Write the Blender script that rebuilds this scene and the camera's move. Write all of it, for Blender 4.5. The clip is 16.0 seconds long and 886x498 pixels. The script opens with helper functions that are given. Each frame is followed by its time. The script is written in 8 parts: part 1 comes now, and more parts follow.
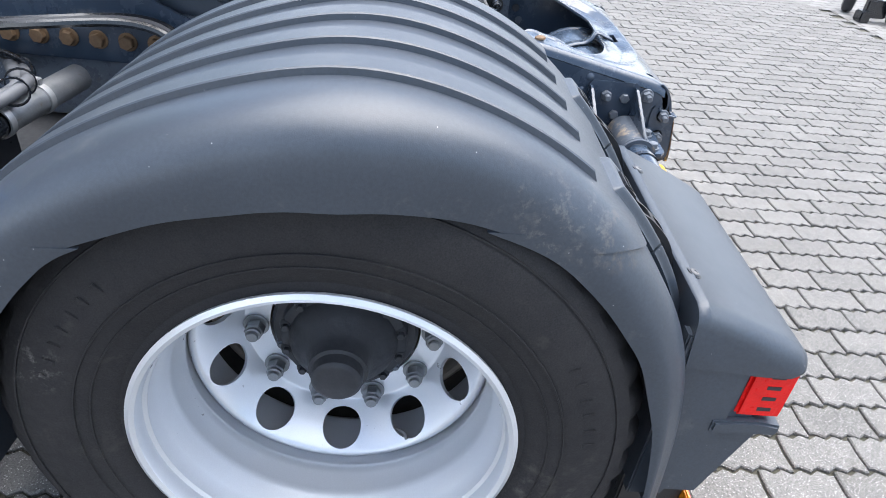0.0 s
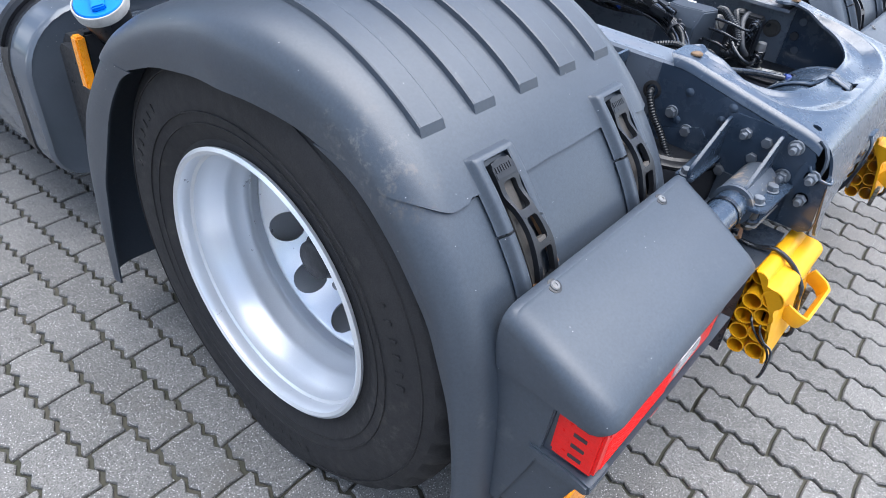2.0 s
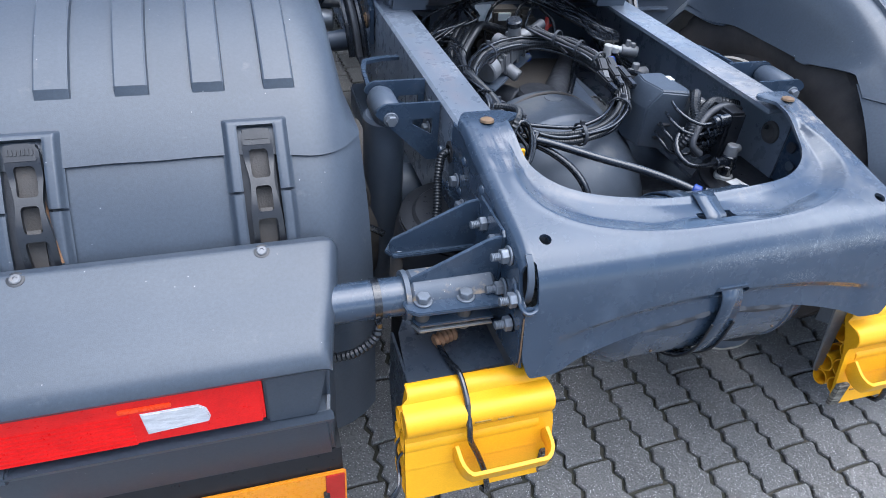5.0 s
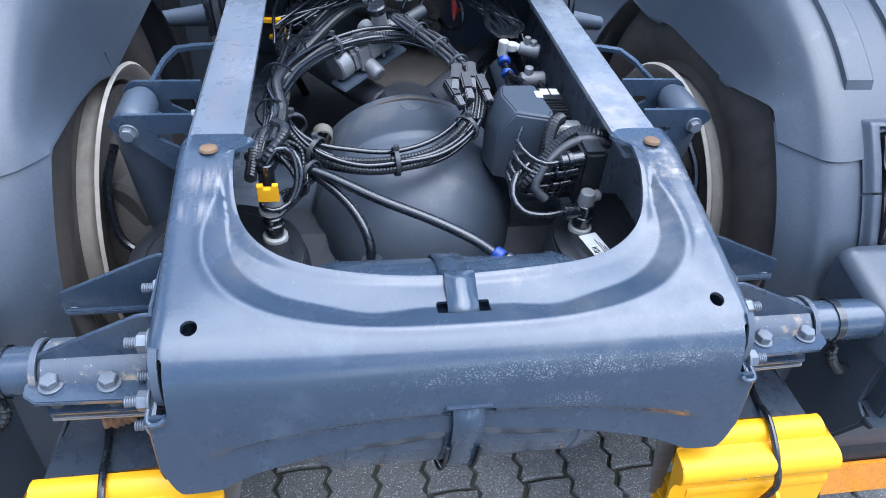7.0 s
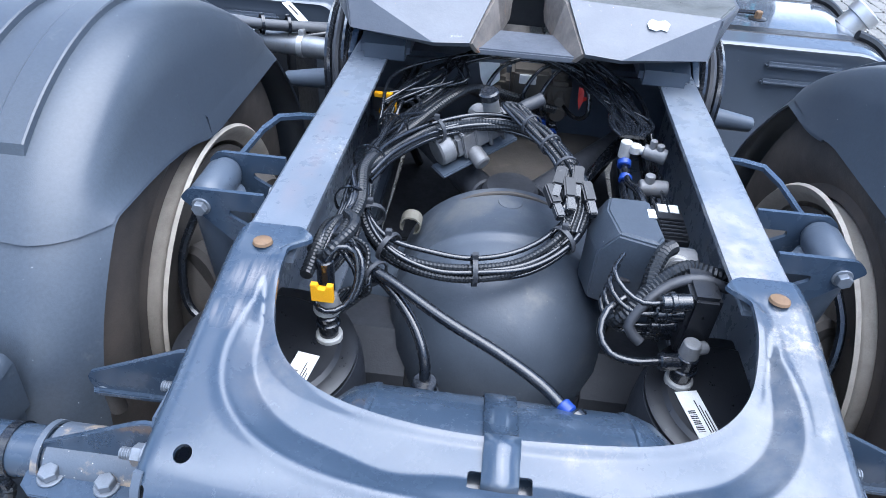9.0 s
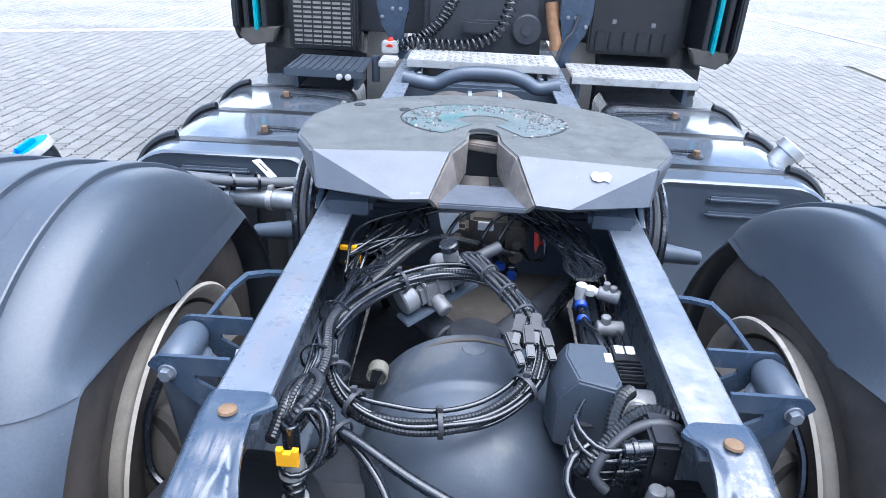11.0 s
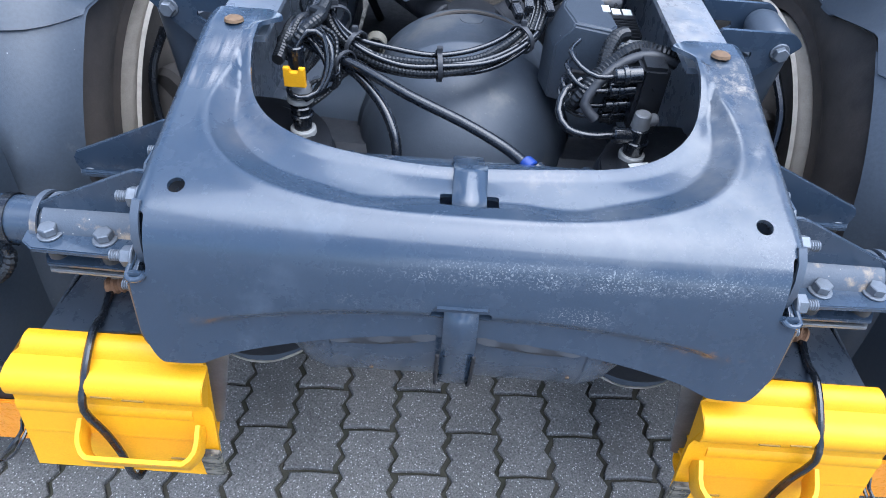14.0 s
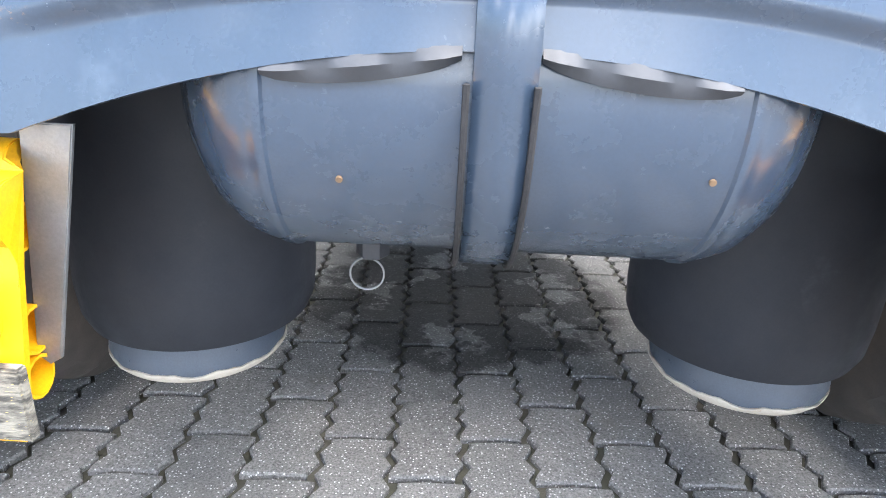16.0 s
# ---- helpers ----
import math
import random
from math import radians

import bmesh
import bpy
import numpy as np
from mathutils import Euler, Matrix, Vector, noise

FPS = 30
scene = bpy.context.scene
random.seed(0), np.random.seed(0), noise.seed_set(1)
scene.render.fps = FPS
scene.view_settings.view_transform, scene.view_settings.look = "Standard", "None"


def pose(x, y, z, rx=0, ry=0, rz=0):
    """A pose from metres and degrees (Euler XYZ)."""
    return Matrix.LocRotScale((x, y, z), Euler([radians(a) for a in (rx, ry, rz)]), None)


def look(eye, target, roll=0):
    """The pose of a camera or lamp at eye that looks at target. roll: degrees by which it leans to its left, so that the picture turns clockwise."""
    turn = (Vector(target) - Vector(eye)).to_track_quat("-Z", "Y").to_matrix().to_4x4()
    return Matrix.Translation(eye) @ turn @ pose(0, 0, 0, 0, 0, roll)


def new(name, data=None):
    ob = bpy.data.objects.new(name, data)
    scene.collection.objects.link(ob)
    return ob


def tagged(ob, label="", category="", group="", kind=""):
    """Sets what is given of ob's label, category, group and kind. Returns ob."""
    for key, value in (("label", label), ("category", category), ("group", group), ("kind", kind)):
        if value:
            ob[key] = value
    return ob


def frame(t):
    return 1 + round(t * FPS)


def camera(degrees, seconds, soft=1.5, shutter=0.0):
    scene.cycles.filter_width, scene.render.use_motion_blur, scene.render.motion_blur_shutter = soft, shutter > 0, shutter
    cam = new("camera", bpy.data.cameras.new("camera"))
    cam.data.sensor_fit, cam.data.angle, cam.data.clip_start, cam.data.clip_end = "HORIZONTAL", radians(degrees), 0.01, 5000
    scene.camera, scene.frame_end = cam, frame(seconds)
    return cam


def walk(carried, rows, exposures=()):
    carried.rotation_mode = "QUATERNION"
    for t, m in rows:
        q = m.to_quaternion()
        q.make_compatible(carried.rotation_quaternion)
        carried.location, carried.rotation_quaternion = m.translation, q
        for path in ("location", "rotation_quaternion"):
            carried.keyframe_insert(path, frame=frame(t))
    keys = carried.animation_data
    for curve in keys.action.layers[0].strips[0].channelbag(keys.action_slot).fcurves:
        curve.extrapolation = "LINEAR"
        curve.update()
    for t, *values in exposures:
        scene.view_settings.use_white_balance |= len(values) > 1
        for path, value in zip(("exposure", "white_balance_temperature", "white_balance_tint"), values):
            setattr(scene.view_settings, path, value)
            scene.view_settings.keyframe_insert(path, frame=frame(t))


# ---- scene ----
cam = camera(68.0, 16.0, soft=0.5)
PATH = [
    (0, (-1.924, 0.627, 1.304), (-0.266, 0.517, 0.19), 6.5),
    (0.5, (-1.955, 0.474, 1.316), (-0.362, 0.827, 0.16), 6.8),
    (1, (-1.889, 0.273, 1.324), (-0.396, 0.876, 0.137), 6.6),
    (1.5, (-1.829, 0.049, 1.347), (-0.454, 0.862, 0.143), 6.1),
    (2, (-1.801, -0.135, 1.363), (-0.546, 0.837, 0.147), 6.1),
    (2.5, (-1.687, -0.287, 1.35), (-0.479, 0.75, 0.139), 5.8),
    (3, (-1.454, -0.388, 1.358), (-0.319, 0.72, 0.14), 5.6),
    (3.5, (-1.288, -0.468, 1.367), (-0.229, 0.714, 0.15), 5.7),
    (3.7, (-1.235, -0.526, 1.377), (-0.216, 0.701, 0.169), 5.6),
    (5.8, (-0.462, -0.692, 1.411), (-0.133, 0.888, 0.229), 4.3),
    (6, (-0.395, -0.649, 1.419), (-0.073, 0.937, 0.244), 4.2),
    (6.5, (-0.275, -0.551, 1.416), (0.043, 1.001, 0.195), 4.5),
    (7, (-0.149, -0.496, 1.404), (0.142, 0.984, 0.092), 5.0),
    (7.5, (-0.052, -0.454, 1.406), (0.174, 1.031, 0.086), 4.9),
    (8, (-0.04, -0.388, 1.396), (0.135, 1.052, 0.019), 4.9),
    (8.5, (-0.051, -0.345, 1.402), (0.07, 1.144, 0.072), 4.8),
    (9, (-0.054, -0.326, 1.412), (-0.157, 1.252, 0.188), 4.2),
    (9.5, (-0.035, -0.336, 1.443), (-0.221, 1.363, 0.404), 3.4),
    (10, (-0.02, -0.341, 1.47), (-0.144, 1.436, 0.561), 2.6),
    (10.2, (-0.022, -0.339, 1.477), (-0.099, 1.445, 0.577), 2.6),
    (12.3, (-0.059, -0.325, 1.477), (-0.093, 1.422, 0.503), 2.9),
    (12.5, (-0.062, -0.323, 1.456), (-0.047, 1.398, 0.438), 3.1),
    (13, (-0.077, -0.335, 1.392), (0.219, 1.184, 0.126), 4.4),
    (13.5, (-0.02, -0.447, 1.36), (0.143, 0.998, -0.013), 4.9),
    (14, (-0.036, -0.519, 1.283), (-0.018, 0.929, -0.097), 4.6),
    (14.5, (-0.068, -0.568, 1.183), (-0.137, 0.936, -0.133), 3.4),
    (15, (-0.056, -0.52, 1.013), (-0.103, 1.031, -0.249), 2.5),
    (15.5, (-0.038, -0.44, 0.783), (-0.057, 1.264, -0.264), 2.9),
    (16, (-0.032, -0.445, 0.687), (-0.05, 1.417, -0.042), 2.8),
]
walk(cam, [(t, look(eye, target, roll)) for t, eye, target, roll in PATH], exposures=[(0, 1.68, 6250, 10), (1, 1.7, 6150, 10), (2, 1.52, 6000, 10), (3, 1.35, 5900, 10), (4.5, 1.36, 5700, 10), (6, 1.42, 5450, 10), (6.7, 1.58, 5400, 10), (8, 1.62, 5400, 10), (9, 1.8, 5500, 10), (10, 1.98, 5550, 10), (12.5, 1.75, 5550, 10), (13.5, 1.58, 5300, 10), (14.5, 1.45, 5600, 10), (15.3, 1.8, 5850, 10), (16, 3.22, 6300, 10)])

# ---- light ----
world = bpy.data.worlds.new("world")
scene.world = world
world.use_nodes = True
wn = world.node_tree.nodes
sky = wn.new("ShaderNodeTexSky")
sky.sky_type = "NISHITA"
sky.sun_disc = False
sky.sun_elevation, sky.sun_rotation = radians(78), radians(125)
sky.air_density, sky.dust_density, sky.ozone_density = 1.0, 2.5, 1.0
wn["Background"].inputs["Strength"].default_value = 0.095
# broken white cloud, even over the whole sky
sky_place, cloud, cover, clouded = (wn.new(kind) for kind in ("ShaderNodeTexCoord", "ShaderNodeTexNoise", "ShaderNodeMapRange", "ShaderNodeMix"))
cloud.inputs["Scale"].default_value, cloud.inputs["Detail"].default_value, cloud.inputs["Roughness"].default_value = 3.2, 7.0, 0.56
cover.inputs["From Min"].default_value, cover.inputs["From Max"].default_value, cover.inputs["To Max"].default_value = 0.49, 0.63, 0.7
clouded.data_type = "RGBA"
clouded.inputs["B"].default_value = (13.0, 13.2, 13.6, 1)
for out, into in ((sky_place.outputs["Generated"], cloud.inputs["Vector"]), (cloud.outputs["Fac"], cover.inputs["Value"]), (cover.outputs["Result"], clouded.inputs["Factor"]),
                  (sky.outputs[0], clouded.inputs["A"]), (clouded.outputs["Result"], wn["Background"].inputs["Color"])):
    world.node_tree.links.new(out, into)
sun_data = bpy.data.lights.new("sun", "SUN")
sun_data.energy, sun_data.angle, sun_data.color = 2.1, radians(75), (1.0, 0.97, 0.93)
sun = new("sun", sun_data)
sun.matrix_world = look((1.9, -1.0, 8.0), (0, 0, 0))


# ---- materials ----
def material(name, base, rough=0.5, metal=0.0, second=None, scale=6.0, amount=0.5, grain=0.0, grain_scale=300.0,
             specks=None, speck_scale=90.0, speck_size=0.12, rough_var=0.1, coat=0.0, per_object=0.0, per_island=0.0,
             stain=None, stain_scale=3.0, stain_at=0.62, stretch=(1, 1, 1), spots=None, scuffs=(), scuff=(0.3, 0.29, 0.27), wet=None, placed=False, spec=0.5, fine=0.08, fine_scale=420.0, speck_patch=False, coat_rough=0.06, films=(), salt=(), brushed=()):
    """A painted, moulded or cast surface: two noises vary colour and gloss, specks are dust, stain is wear in patches."""
    m = bpy.data.materials.new(name)
    m.use_nodes = True
    nodes, links = m.node_tree.nodes, m.node_tree.links
    bsdf = nodes["Principled BSDF"]
    coords = nodes.new("ShaderNodeTexCoord")
    mapping = nodes.new("ShaderNodeMapping")
    mapping.inputs["Scale"].default_value = stretch
    position = nodes.new("ShaderNodeNewGeometry").outputs["Position"]
    links.new(position if placed else coords.outputs["Object"], mapping.inputs["Vector"])

    def noise_at(s, detail=4.0, roughness=0.6):
        n = nodes.new("ShaderNodeTexNoise")
        n.inputs["Scale"].default_value, n.inputs["Detail"].default_value, n.inputs["Roughness"].default_value = s, detail, roughness
        links.new(mapping.outputs["Vector"], n.inputs["Vector"])
        return n.outputs["Fac"]

    def ramp(value, low, high):
        r = nodes.new("ShaderNodeMapRange")
        r.inputs["From Min"].default_value, r.inputs["From Max"].default_value = low, high
        links.new(value, r.inputs["Value"])
        return r.outputs["Result"]

    def mix(fac, a, b):
        x = nodes.new("ShaderNodeMix")
        x.data_type = "RGBA"
        for socket, value in ((x.inputs["Factor"], fac), (x.inputs["A"], a), (x.inputs["B"], b)):
            if isinstance(value, bpy.types.NodeSocket):
                links.new(value, socket)
            elif isinstance(value, (int, float)):
                socket.default_value = value
            else:
                socket.default_value = (*value, 1)
        return x.outputs["Result"]

    second = second or tuple(c * 0.7 for c in base)
    large = noise_at(scale)
    colour = mix(ramp(large, 0.5 - 0.25 / max(amount, 0.1) * 0.5, 0.5 + 0.25 / max(amount, 0.1) * 0.5), second, base)
    if per_object or per_island:
        source = nodes.new("ShaderNodeObjectInfo").outputs["Random"] if per_object else nodes.new("ShaderNodeNewGeometry").outputs["Random Per Island"]
        span = per_object or per_island
        bright = nodes.new("ShaderNodeMapRange")
        bright.inputs["To Min"].default_value, bright.inputs["To Max"].default_value = 1 - span, 1 + span
        links.new(source, bright.inputs["Value"])
        scaled = nodes.new("ShaderNodeVectorMath")
        scaled.operation = "SCALE"
        links.new(colour, scaled.inputs[0])
        links.new(bright.outputs["Result"], scaled.inputs["Scale"])
        colour = scaled.outputs["Vector"]
    if fine:
        mottled = nodes.new("ShaderNodeVectorMath")
        mottled.operation = "SCALE"
        span = nodes.new("ShaderNodeMapRange")
        span.inputs["From Min"].default_value, span.inputs["From Max"].default_value = 0.3, 0.7
        span.inputs["To Min"].default_value, span.inputs["To Max"].default_value = 1 - fine, 1 + fine
        links.new(noise_at(fine_scale, 3.0, 0.7), span.inputs["Value"])
        links.new(colour, mottled.inputs[0])
        links.new(span.outputs["Result"], mottled.inputs["Scale"])
        colour = mottled.outputs["Vector"]
    if stain:
        colour = mix(ramp(noise_at(stain_scale, 8.0, 0.7), stain_at, stain_at + 0.12), colour, stain)
    if specks:
        v = nodes.new("ShaderNodeTexVoronoi")
        v.inputs["Scale"].default_value = speck_scale
        links.new(mapping.outputs["Vector"], v.inputs["Vector"])
        dots = ramp(v.outputs["Distance"], speck_size, speck_size * 0.5)
        if speck_patch:
            # salt specks lie thick in some places and hardly at all in others
            gather = nodes.new("ShaderNodeMath")
            gather.operation = "MULTIPLY"
            links.new(dots, gather.inputs[0])
            links.new(ramp(noise_at(5.5, 4.0), 0.60, 0.74), gather.inputs[1])
            dots = gather.outputs["Value"]
        colour = mix(dots, colour, specks)
    def times(a, b):
        x = nodes.new("ShaderNodeMath")
        x.operation = "MULTIPLY"
        links.new(a, x.inputs[0])
        links.new(b, x.inputs[1])
        return x.outputs["Value"]

    def near(place, radius):
        x = nodes.new("ShaderNodeVectorMath")
        x.operation = "DISTANCE"
        links.new(position, x.inputs[0])
        if isinstance(radius, tuple):
            # a long patch: the distance is counted in half lengths along each axis
            scaled = nodes.new("ShaderNodeVectorMath")
            scaled.operation = "DIVIDE"
            links.new(position, scaled.inputs[0])
            scaled.inputs[1].default_value = radius
            links.new(scaled.outputs["Vector"], x.inputs[0])
            x.inputs[1].default_value = tuple(a / b for a, b in zip(place, radius))
            return ramp(x.outputs["Value"], 1.0, 0.35)
        x.inputs[1].default_value = place
        return ramp(x.outputs["Value"], radius, radius * 0.35)

    if spots:
        # dried water: fine pale spots that gather in patches
        patch = ramp(noise_at(4.5, 3.0), 0.57, 0.70)
        colour = mix(times(patch, ramp(noise_at(170.0, 2.0), 0.58, 0.64)), colour, spots)
        streak = nodes.new("ShaderNodeTexNoise")
        streak.inputs["Scale"].default_value, streak.inputs["Detail"].default_value = 9.0, 8.0
        along_x = nodes.new("ShaderNodeMapping")
        along_x.inputs["Scale"].default_value = (0.35, 1, 3.0)
        links.new(coords.outputs["Object"], along_x.inputs["Vector"])
        links.new(along_x.outputs["Vector"], streak.inputs["Vector"])
        colour = mix(times(ramp(streak.outputs["Fac"], 0.66, 0.82), ramp(noise_at(60.0, 6.0, 0.8), 0.42, 0.62)), colour, spots)
    for place, radius, *tone in scuffs:
        colour = mix(times(near(place, radius), ramp(noise_at(30.0, 8.0, 0.8), 0.52, 0.66)), colour, tone[0] if tone else scuff)
    for place, radius, tone in films:
        # a thin dusty or salty film, thin enough for the paint to show through
        thin = nodes.new("ShaderNodeMath")
        thin.operation = "MULTIPLY"
        links.new(times(near(place, radius), ramp(noise_at(16.0, 6.0, 0.7), 0.36, 0.66)), thin.inputs[0])
        thin.inputs[1].default_value = 0.55
        colour = mix(thin.outputs["Value"], colour, tone)
    for place, radius, tone in salt:
        grit = ramp(noise_at(420.0, 3.0, 0.6), 0.54, 0.64)
        colour = mix(times(times(near(place, radius), ramp(noise_at(14.0, 5.0, 0.7), 0.40, 0.62)), grit), colour, tone)
    for place, radius, tone in brushed:
        lines = nodes.new("ShaderNodeTexNoise")
        lines.inputs["Scale"].default_value, lines.inputs["Detail"].default_value = 60.0, 6.0
        fibres = nodes.new("ShaderNodeMapping")
        fibres.inputs["Scale"].default_value = (2.4, 0.25, 0.25)
        links.new(position, fibres.inputs["Vector"])
        links.new(fibres.outputs["Vector"], lines.inputs["Vector"])
        colour = mix(times(near(place, radius), ramp(lines.outputs["Fac"], 0.46, 0.66)), colour, tone)
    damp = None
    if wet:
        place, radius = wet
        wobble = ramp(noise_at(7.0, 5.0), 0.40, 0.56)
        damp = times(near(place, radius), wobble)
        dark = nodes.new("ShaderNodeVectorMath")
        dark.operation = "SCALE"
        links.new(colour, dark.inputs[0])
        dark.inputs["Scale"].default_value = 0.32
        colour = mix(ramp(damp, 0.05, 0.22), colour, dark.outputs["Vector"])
    links.new(colour, bsdf.inputs["Base Color"])
    gloss = nodes.new("ShaderNodeMapRange")
    gloss.inputs["From Min"].default_value, gloss.inputs["From Max"].default_value = 0.3, 0.7
    gloss.inputs["To Min"].default_value, gloss.inputs["To Max"].default_value = max(rough - rough_var, 0.03), min(rough + rough_var, 1)
    links.new(noise_at(scale * 3.3, 6.0, 0.7), gloss.inputs["Value"])
    links.new(gloss.outputs["Result"], bsdf.inputs["Roughness"])
    bsdf.inputs["Metallic"].default_value = metal
    bsdf.inputs["Specular IOR Level"].default_value = spec
    bsdf.inputs["Coat Weight"].default_value, bsdf.inputs["Coat Roughness"].default_value = coat, coat_rough
    if grain:
        bump = nodes.new("ShaderNodeBump")
        bump.inputs["Strength"].default_value, bump.inputs["Distance"].default_value = grain, 0.002
        links.new(noise_at(grain_scale, 3.0), bump.inputs["Height"])
        links.new(bump.outputs["Normal"], bsdf.inputs["Normal"])
    return m


FRAME = material("frame_paint", (0.036, 0.054, 0.083), 0.26, second=(0.028, 0.044, 0.069), scale=4, grain=0.04, grain_scale=180, coat=0.5, coat_rough=0.09,
                 specks=(0.30, 0.32, 0.34), speck_scale=190, speck_size=0.10, speck_patch=True, rough_var=0.10, spec=0.45, stain=(0.062, 0.084, 0.118), stain_scale=6, stain_at=0.58,
                 scuffs=(((0.35, 0.30, 0.865), 0.07, (0.27, 0.24, 0.20)), ((0.345, 0.19, 0.845), 0.05, (0.20, 0.20, 0.20)), ((0.10, 0.14, 0.775), (0.08, 0.05, 0.05), (0.19, 0.17, 0.15)),
                         ((0.30, -0.02, 0.66), (0.055, 0.03, 0.010), (0.30, 0.15, 0.05)), ((-0.305, -0.02, 0.66), (0.03, 0.03, 0.008), (0.26, 0.14, 0.05))),
                 films=(((0.33, 0.18, 0.84), (0.11, 0.22, 0.12), (0.17, 0.165, 0.155)), ((0.22, 0.05, 0.775), (0.24, 0.07, 0.06), (0.12, 0.128, 0.135)), ((-0.28, 0.20, 0.80), (0.06, 0.10, 0.08), (0.15, 0.14, 0.135)),
                        ((0.0, 0.075, 0.765), (0.22, 0.03, 0.03), (0.16, 0.155, 0.145))),
                 salt=(((0.22, 0.0, 0.757), (0.34, 0.026, 0.018), (0.30, 0.32, 0.34)), ((0.36, 0.06, 0.775), (0.14, 0.08, 0.04), (0.18, 0.19, 0.20)), ((0.03, 0.0, 0.745), (0.22, 0.016, 0.010), (0.26, 0.28, 0.30)), ((-0.10, -0.012, 0.708), (0.07, 0.02, 0.016), (0.20, 0.21, 0.22)), ((0.14, -0.012, 0.704), (0.06, 0.02, 0.018), (0.20, 0.21, 0.22))),
                 brushed=(((-0.33, 0.29, 0.865), (0.050, 0.034, 0.05), (0.16, 0.158, 0.165)), ((-0.345, 0.235, 0.855), (0.038, 0.028, 0.05), (0.17, 0.167, 0.172))))
RAIL = material("worn_rail_paint", (0.150, 0.172, 0.205), 0.30, second=(0.105, 0.122, 0.150), films=(((0.34, 0.50, 0.85), (0.07, 0.17, 0.03), (0.46, 0.41, 0.35)), ((-0.345, 0.62, 0.85), (0.03, 0.20, 0.03), (0.22, 0.17, 0.17)), ((0.345, 0.85, 0.85), (0.05, 0.25, 0.03), (0.30, 0.30, 0.29))), scuffs=(((0.335, 0.42, 0.85), 0.05, (0.30, 0.17, 0.09)),), scale=7, grain=0.06, rough_var=0.12, spots=(0.34, 0.35, 0.36), stain=(0.17, 0.155, 0.135), stain_scale=9, stain_at=0.62, specks=(0.4, 0.4, 0.4), speck_scale=60, speck_size=0.05)
FRAME_DARK = material("dark_frame_paint", (0.070, 0.088, 0.116), 0.40, scale=9, grain=0.1, rough_var=0.15, stain=(0.10, 0.085, 0.07), stain_scale=14)
PLASTIC = material("mudguard_plastic", (0.049, 0.061, 0.079), 0.38, spec=0.6, second=(0.037, 0.047, 0.062), scale=4, fine=0.14, fine_scale=190.0, grain=0.10, grain_scale=600,
                   specks=(0.5, 0.5, 0.5), speck_scale=38, speck_size=0.035, rough_var=0.025, stain=(0.10, 0.108, 0.118), stain_scale=9, stain_at=0.62,
                   scuffs=(((-1.29, 1.17, 0.83), 0.09), ((-1.255, 0.44, 0.895), 0.085), ((-1.23, 0.37, 0.87), 0.05, (0.14, 0.11, 0.085)), ((-1.24, 0.50, 0.945), 0.05), ((1.28, 0.40, 0.9), 0.1)), scuff=(0.17, 0.165, 0.16))
PLASTIC_BLACK = material("black_plastic", (0.014, 0.0155, 0.019), 0.36, scale=20, grain=0.08, rough_var=0.12)
RUBBER = material("tyre_rubber", (0.022, 0.022, 0.024), 0.70, second=(0.030, 0.029, 0.030), scale=11, grain=0.35, grain_scale=200, rough_var=0.1, spec=0.25, fine=0.3,
                  stain=(0.050, 0.047, 0.044), stain_scale=13, stain_at=0.60, scuffs=(((-1.27, 1.13, 0.62), 0.06, (0.16, 0.15, 0.14)), ((-1.27, 0.40, 0.38), 0.13, (0.07, 0.066, 0.062))))
RUBBER_BROWN = material("dusty_tyre_rubber", (0.080, 0.066, 0.056), 0.85, second=(0.032, 0.029, 0.028), scale=9, grain=0.3, grain_scale=200)
BELLOWS = material("bellows_rubber", (0.019, 0.022, 0.029), 0.6, spec=0.3, scale=7, grain=0.08, rough_var=0.1, stain=(0.030, 0.033, 0.040), stain_scale=12)
RIM = material("wheel_silver", (0.75, 0.775, 0.81), 0.30, 0.50, second=(0.72, 0.745, 0.78), scale=7, rough_var=0.03, fine=0.03)
RIM_EDGE = material("worn_rim_edge", (0.46, 0.42, 0.36), 0.6, 0.0, second=(0.34, 0.30, 0.25), scale=40, grain=0.1, stain=(0.30, 0.20, 0.13), stain_scale=50, stain_at=0.64)
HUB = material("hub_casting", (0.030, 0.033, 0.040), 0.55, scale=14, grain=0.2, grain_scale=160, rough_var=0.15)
ZINC = material("zinc_flake_steel", (0.20, 0.22, 0.25), 0.5, 0.5, second=(0.12, 0.135, 0.155), scale=60, grain=0.15, stain=(0.17, 0.10, 0.06), stain_scale=90, stain_at=0.64)
HOLDER = material("holder_paint", (0.026, 0.035, 0.050), 0.30, second=(0.020, 0.026, 0.036), scale=12, coat=0.2, rough_var=0.15, specks=(0.20, 0.21, 0.22), speck_scale=110, speck_size=0.09)
SOCKET_PAINT = material("stained_socket_paint", (0.075, 0.092, 0.118), 0.45, second=(0.055, 0.068, 0.088), scale=14, grain=0.2, stain=(0.30, 0.235, 0.165), stain_scale=17, stain_at=0.54, specks=(0.42, 0.40, 0.36), speck_scale=110, speck_size=0.12)
RUST = material("rusty_steel", (0.30, 0.165, 0.080), 0.8, 0.1, second=(0.17, 0.085, 0.045), scale=45, grain=0.3, grain_scale=240)
RUST_LIGHT = material("yellowed_bolt", (0.24, 0.155, 0.085), 0.70, 0.2, second=(0.12, 0.072, 0.042), scale=60, grain=0.2)
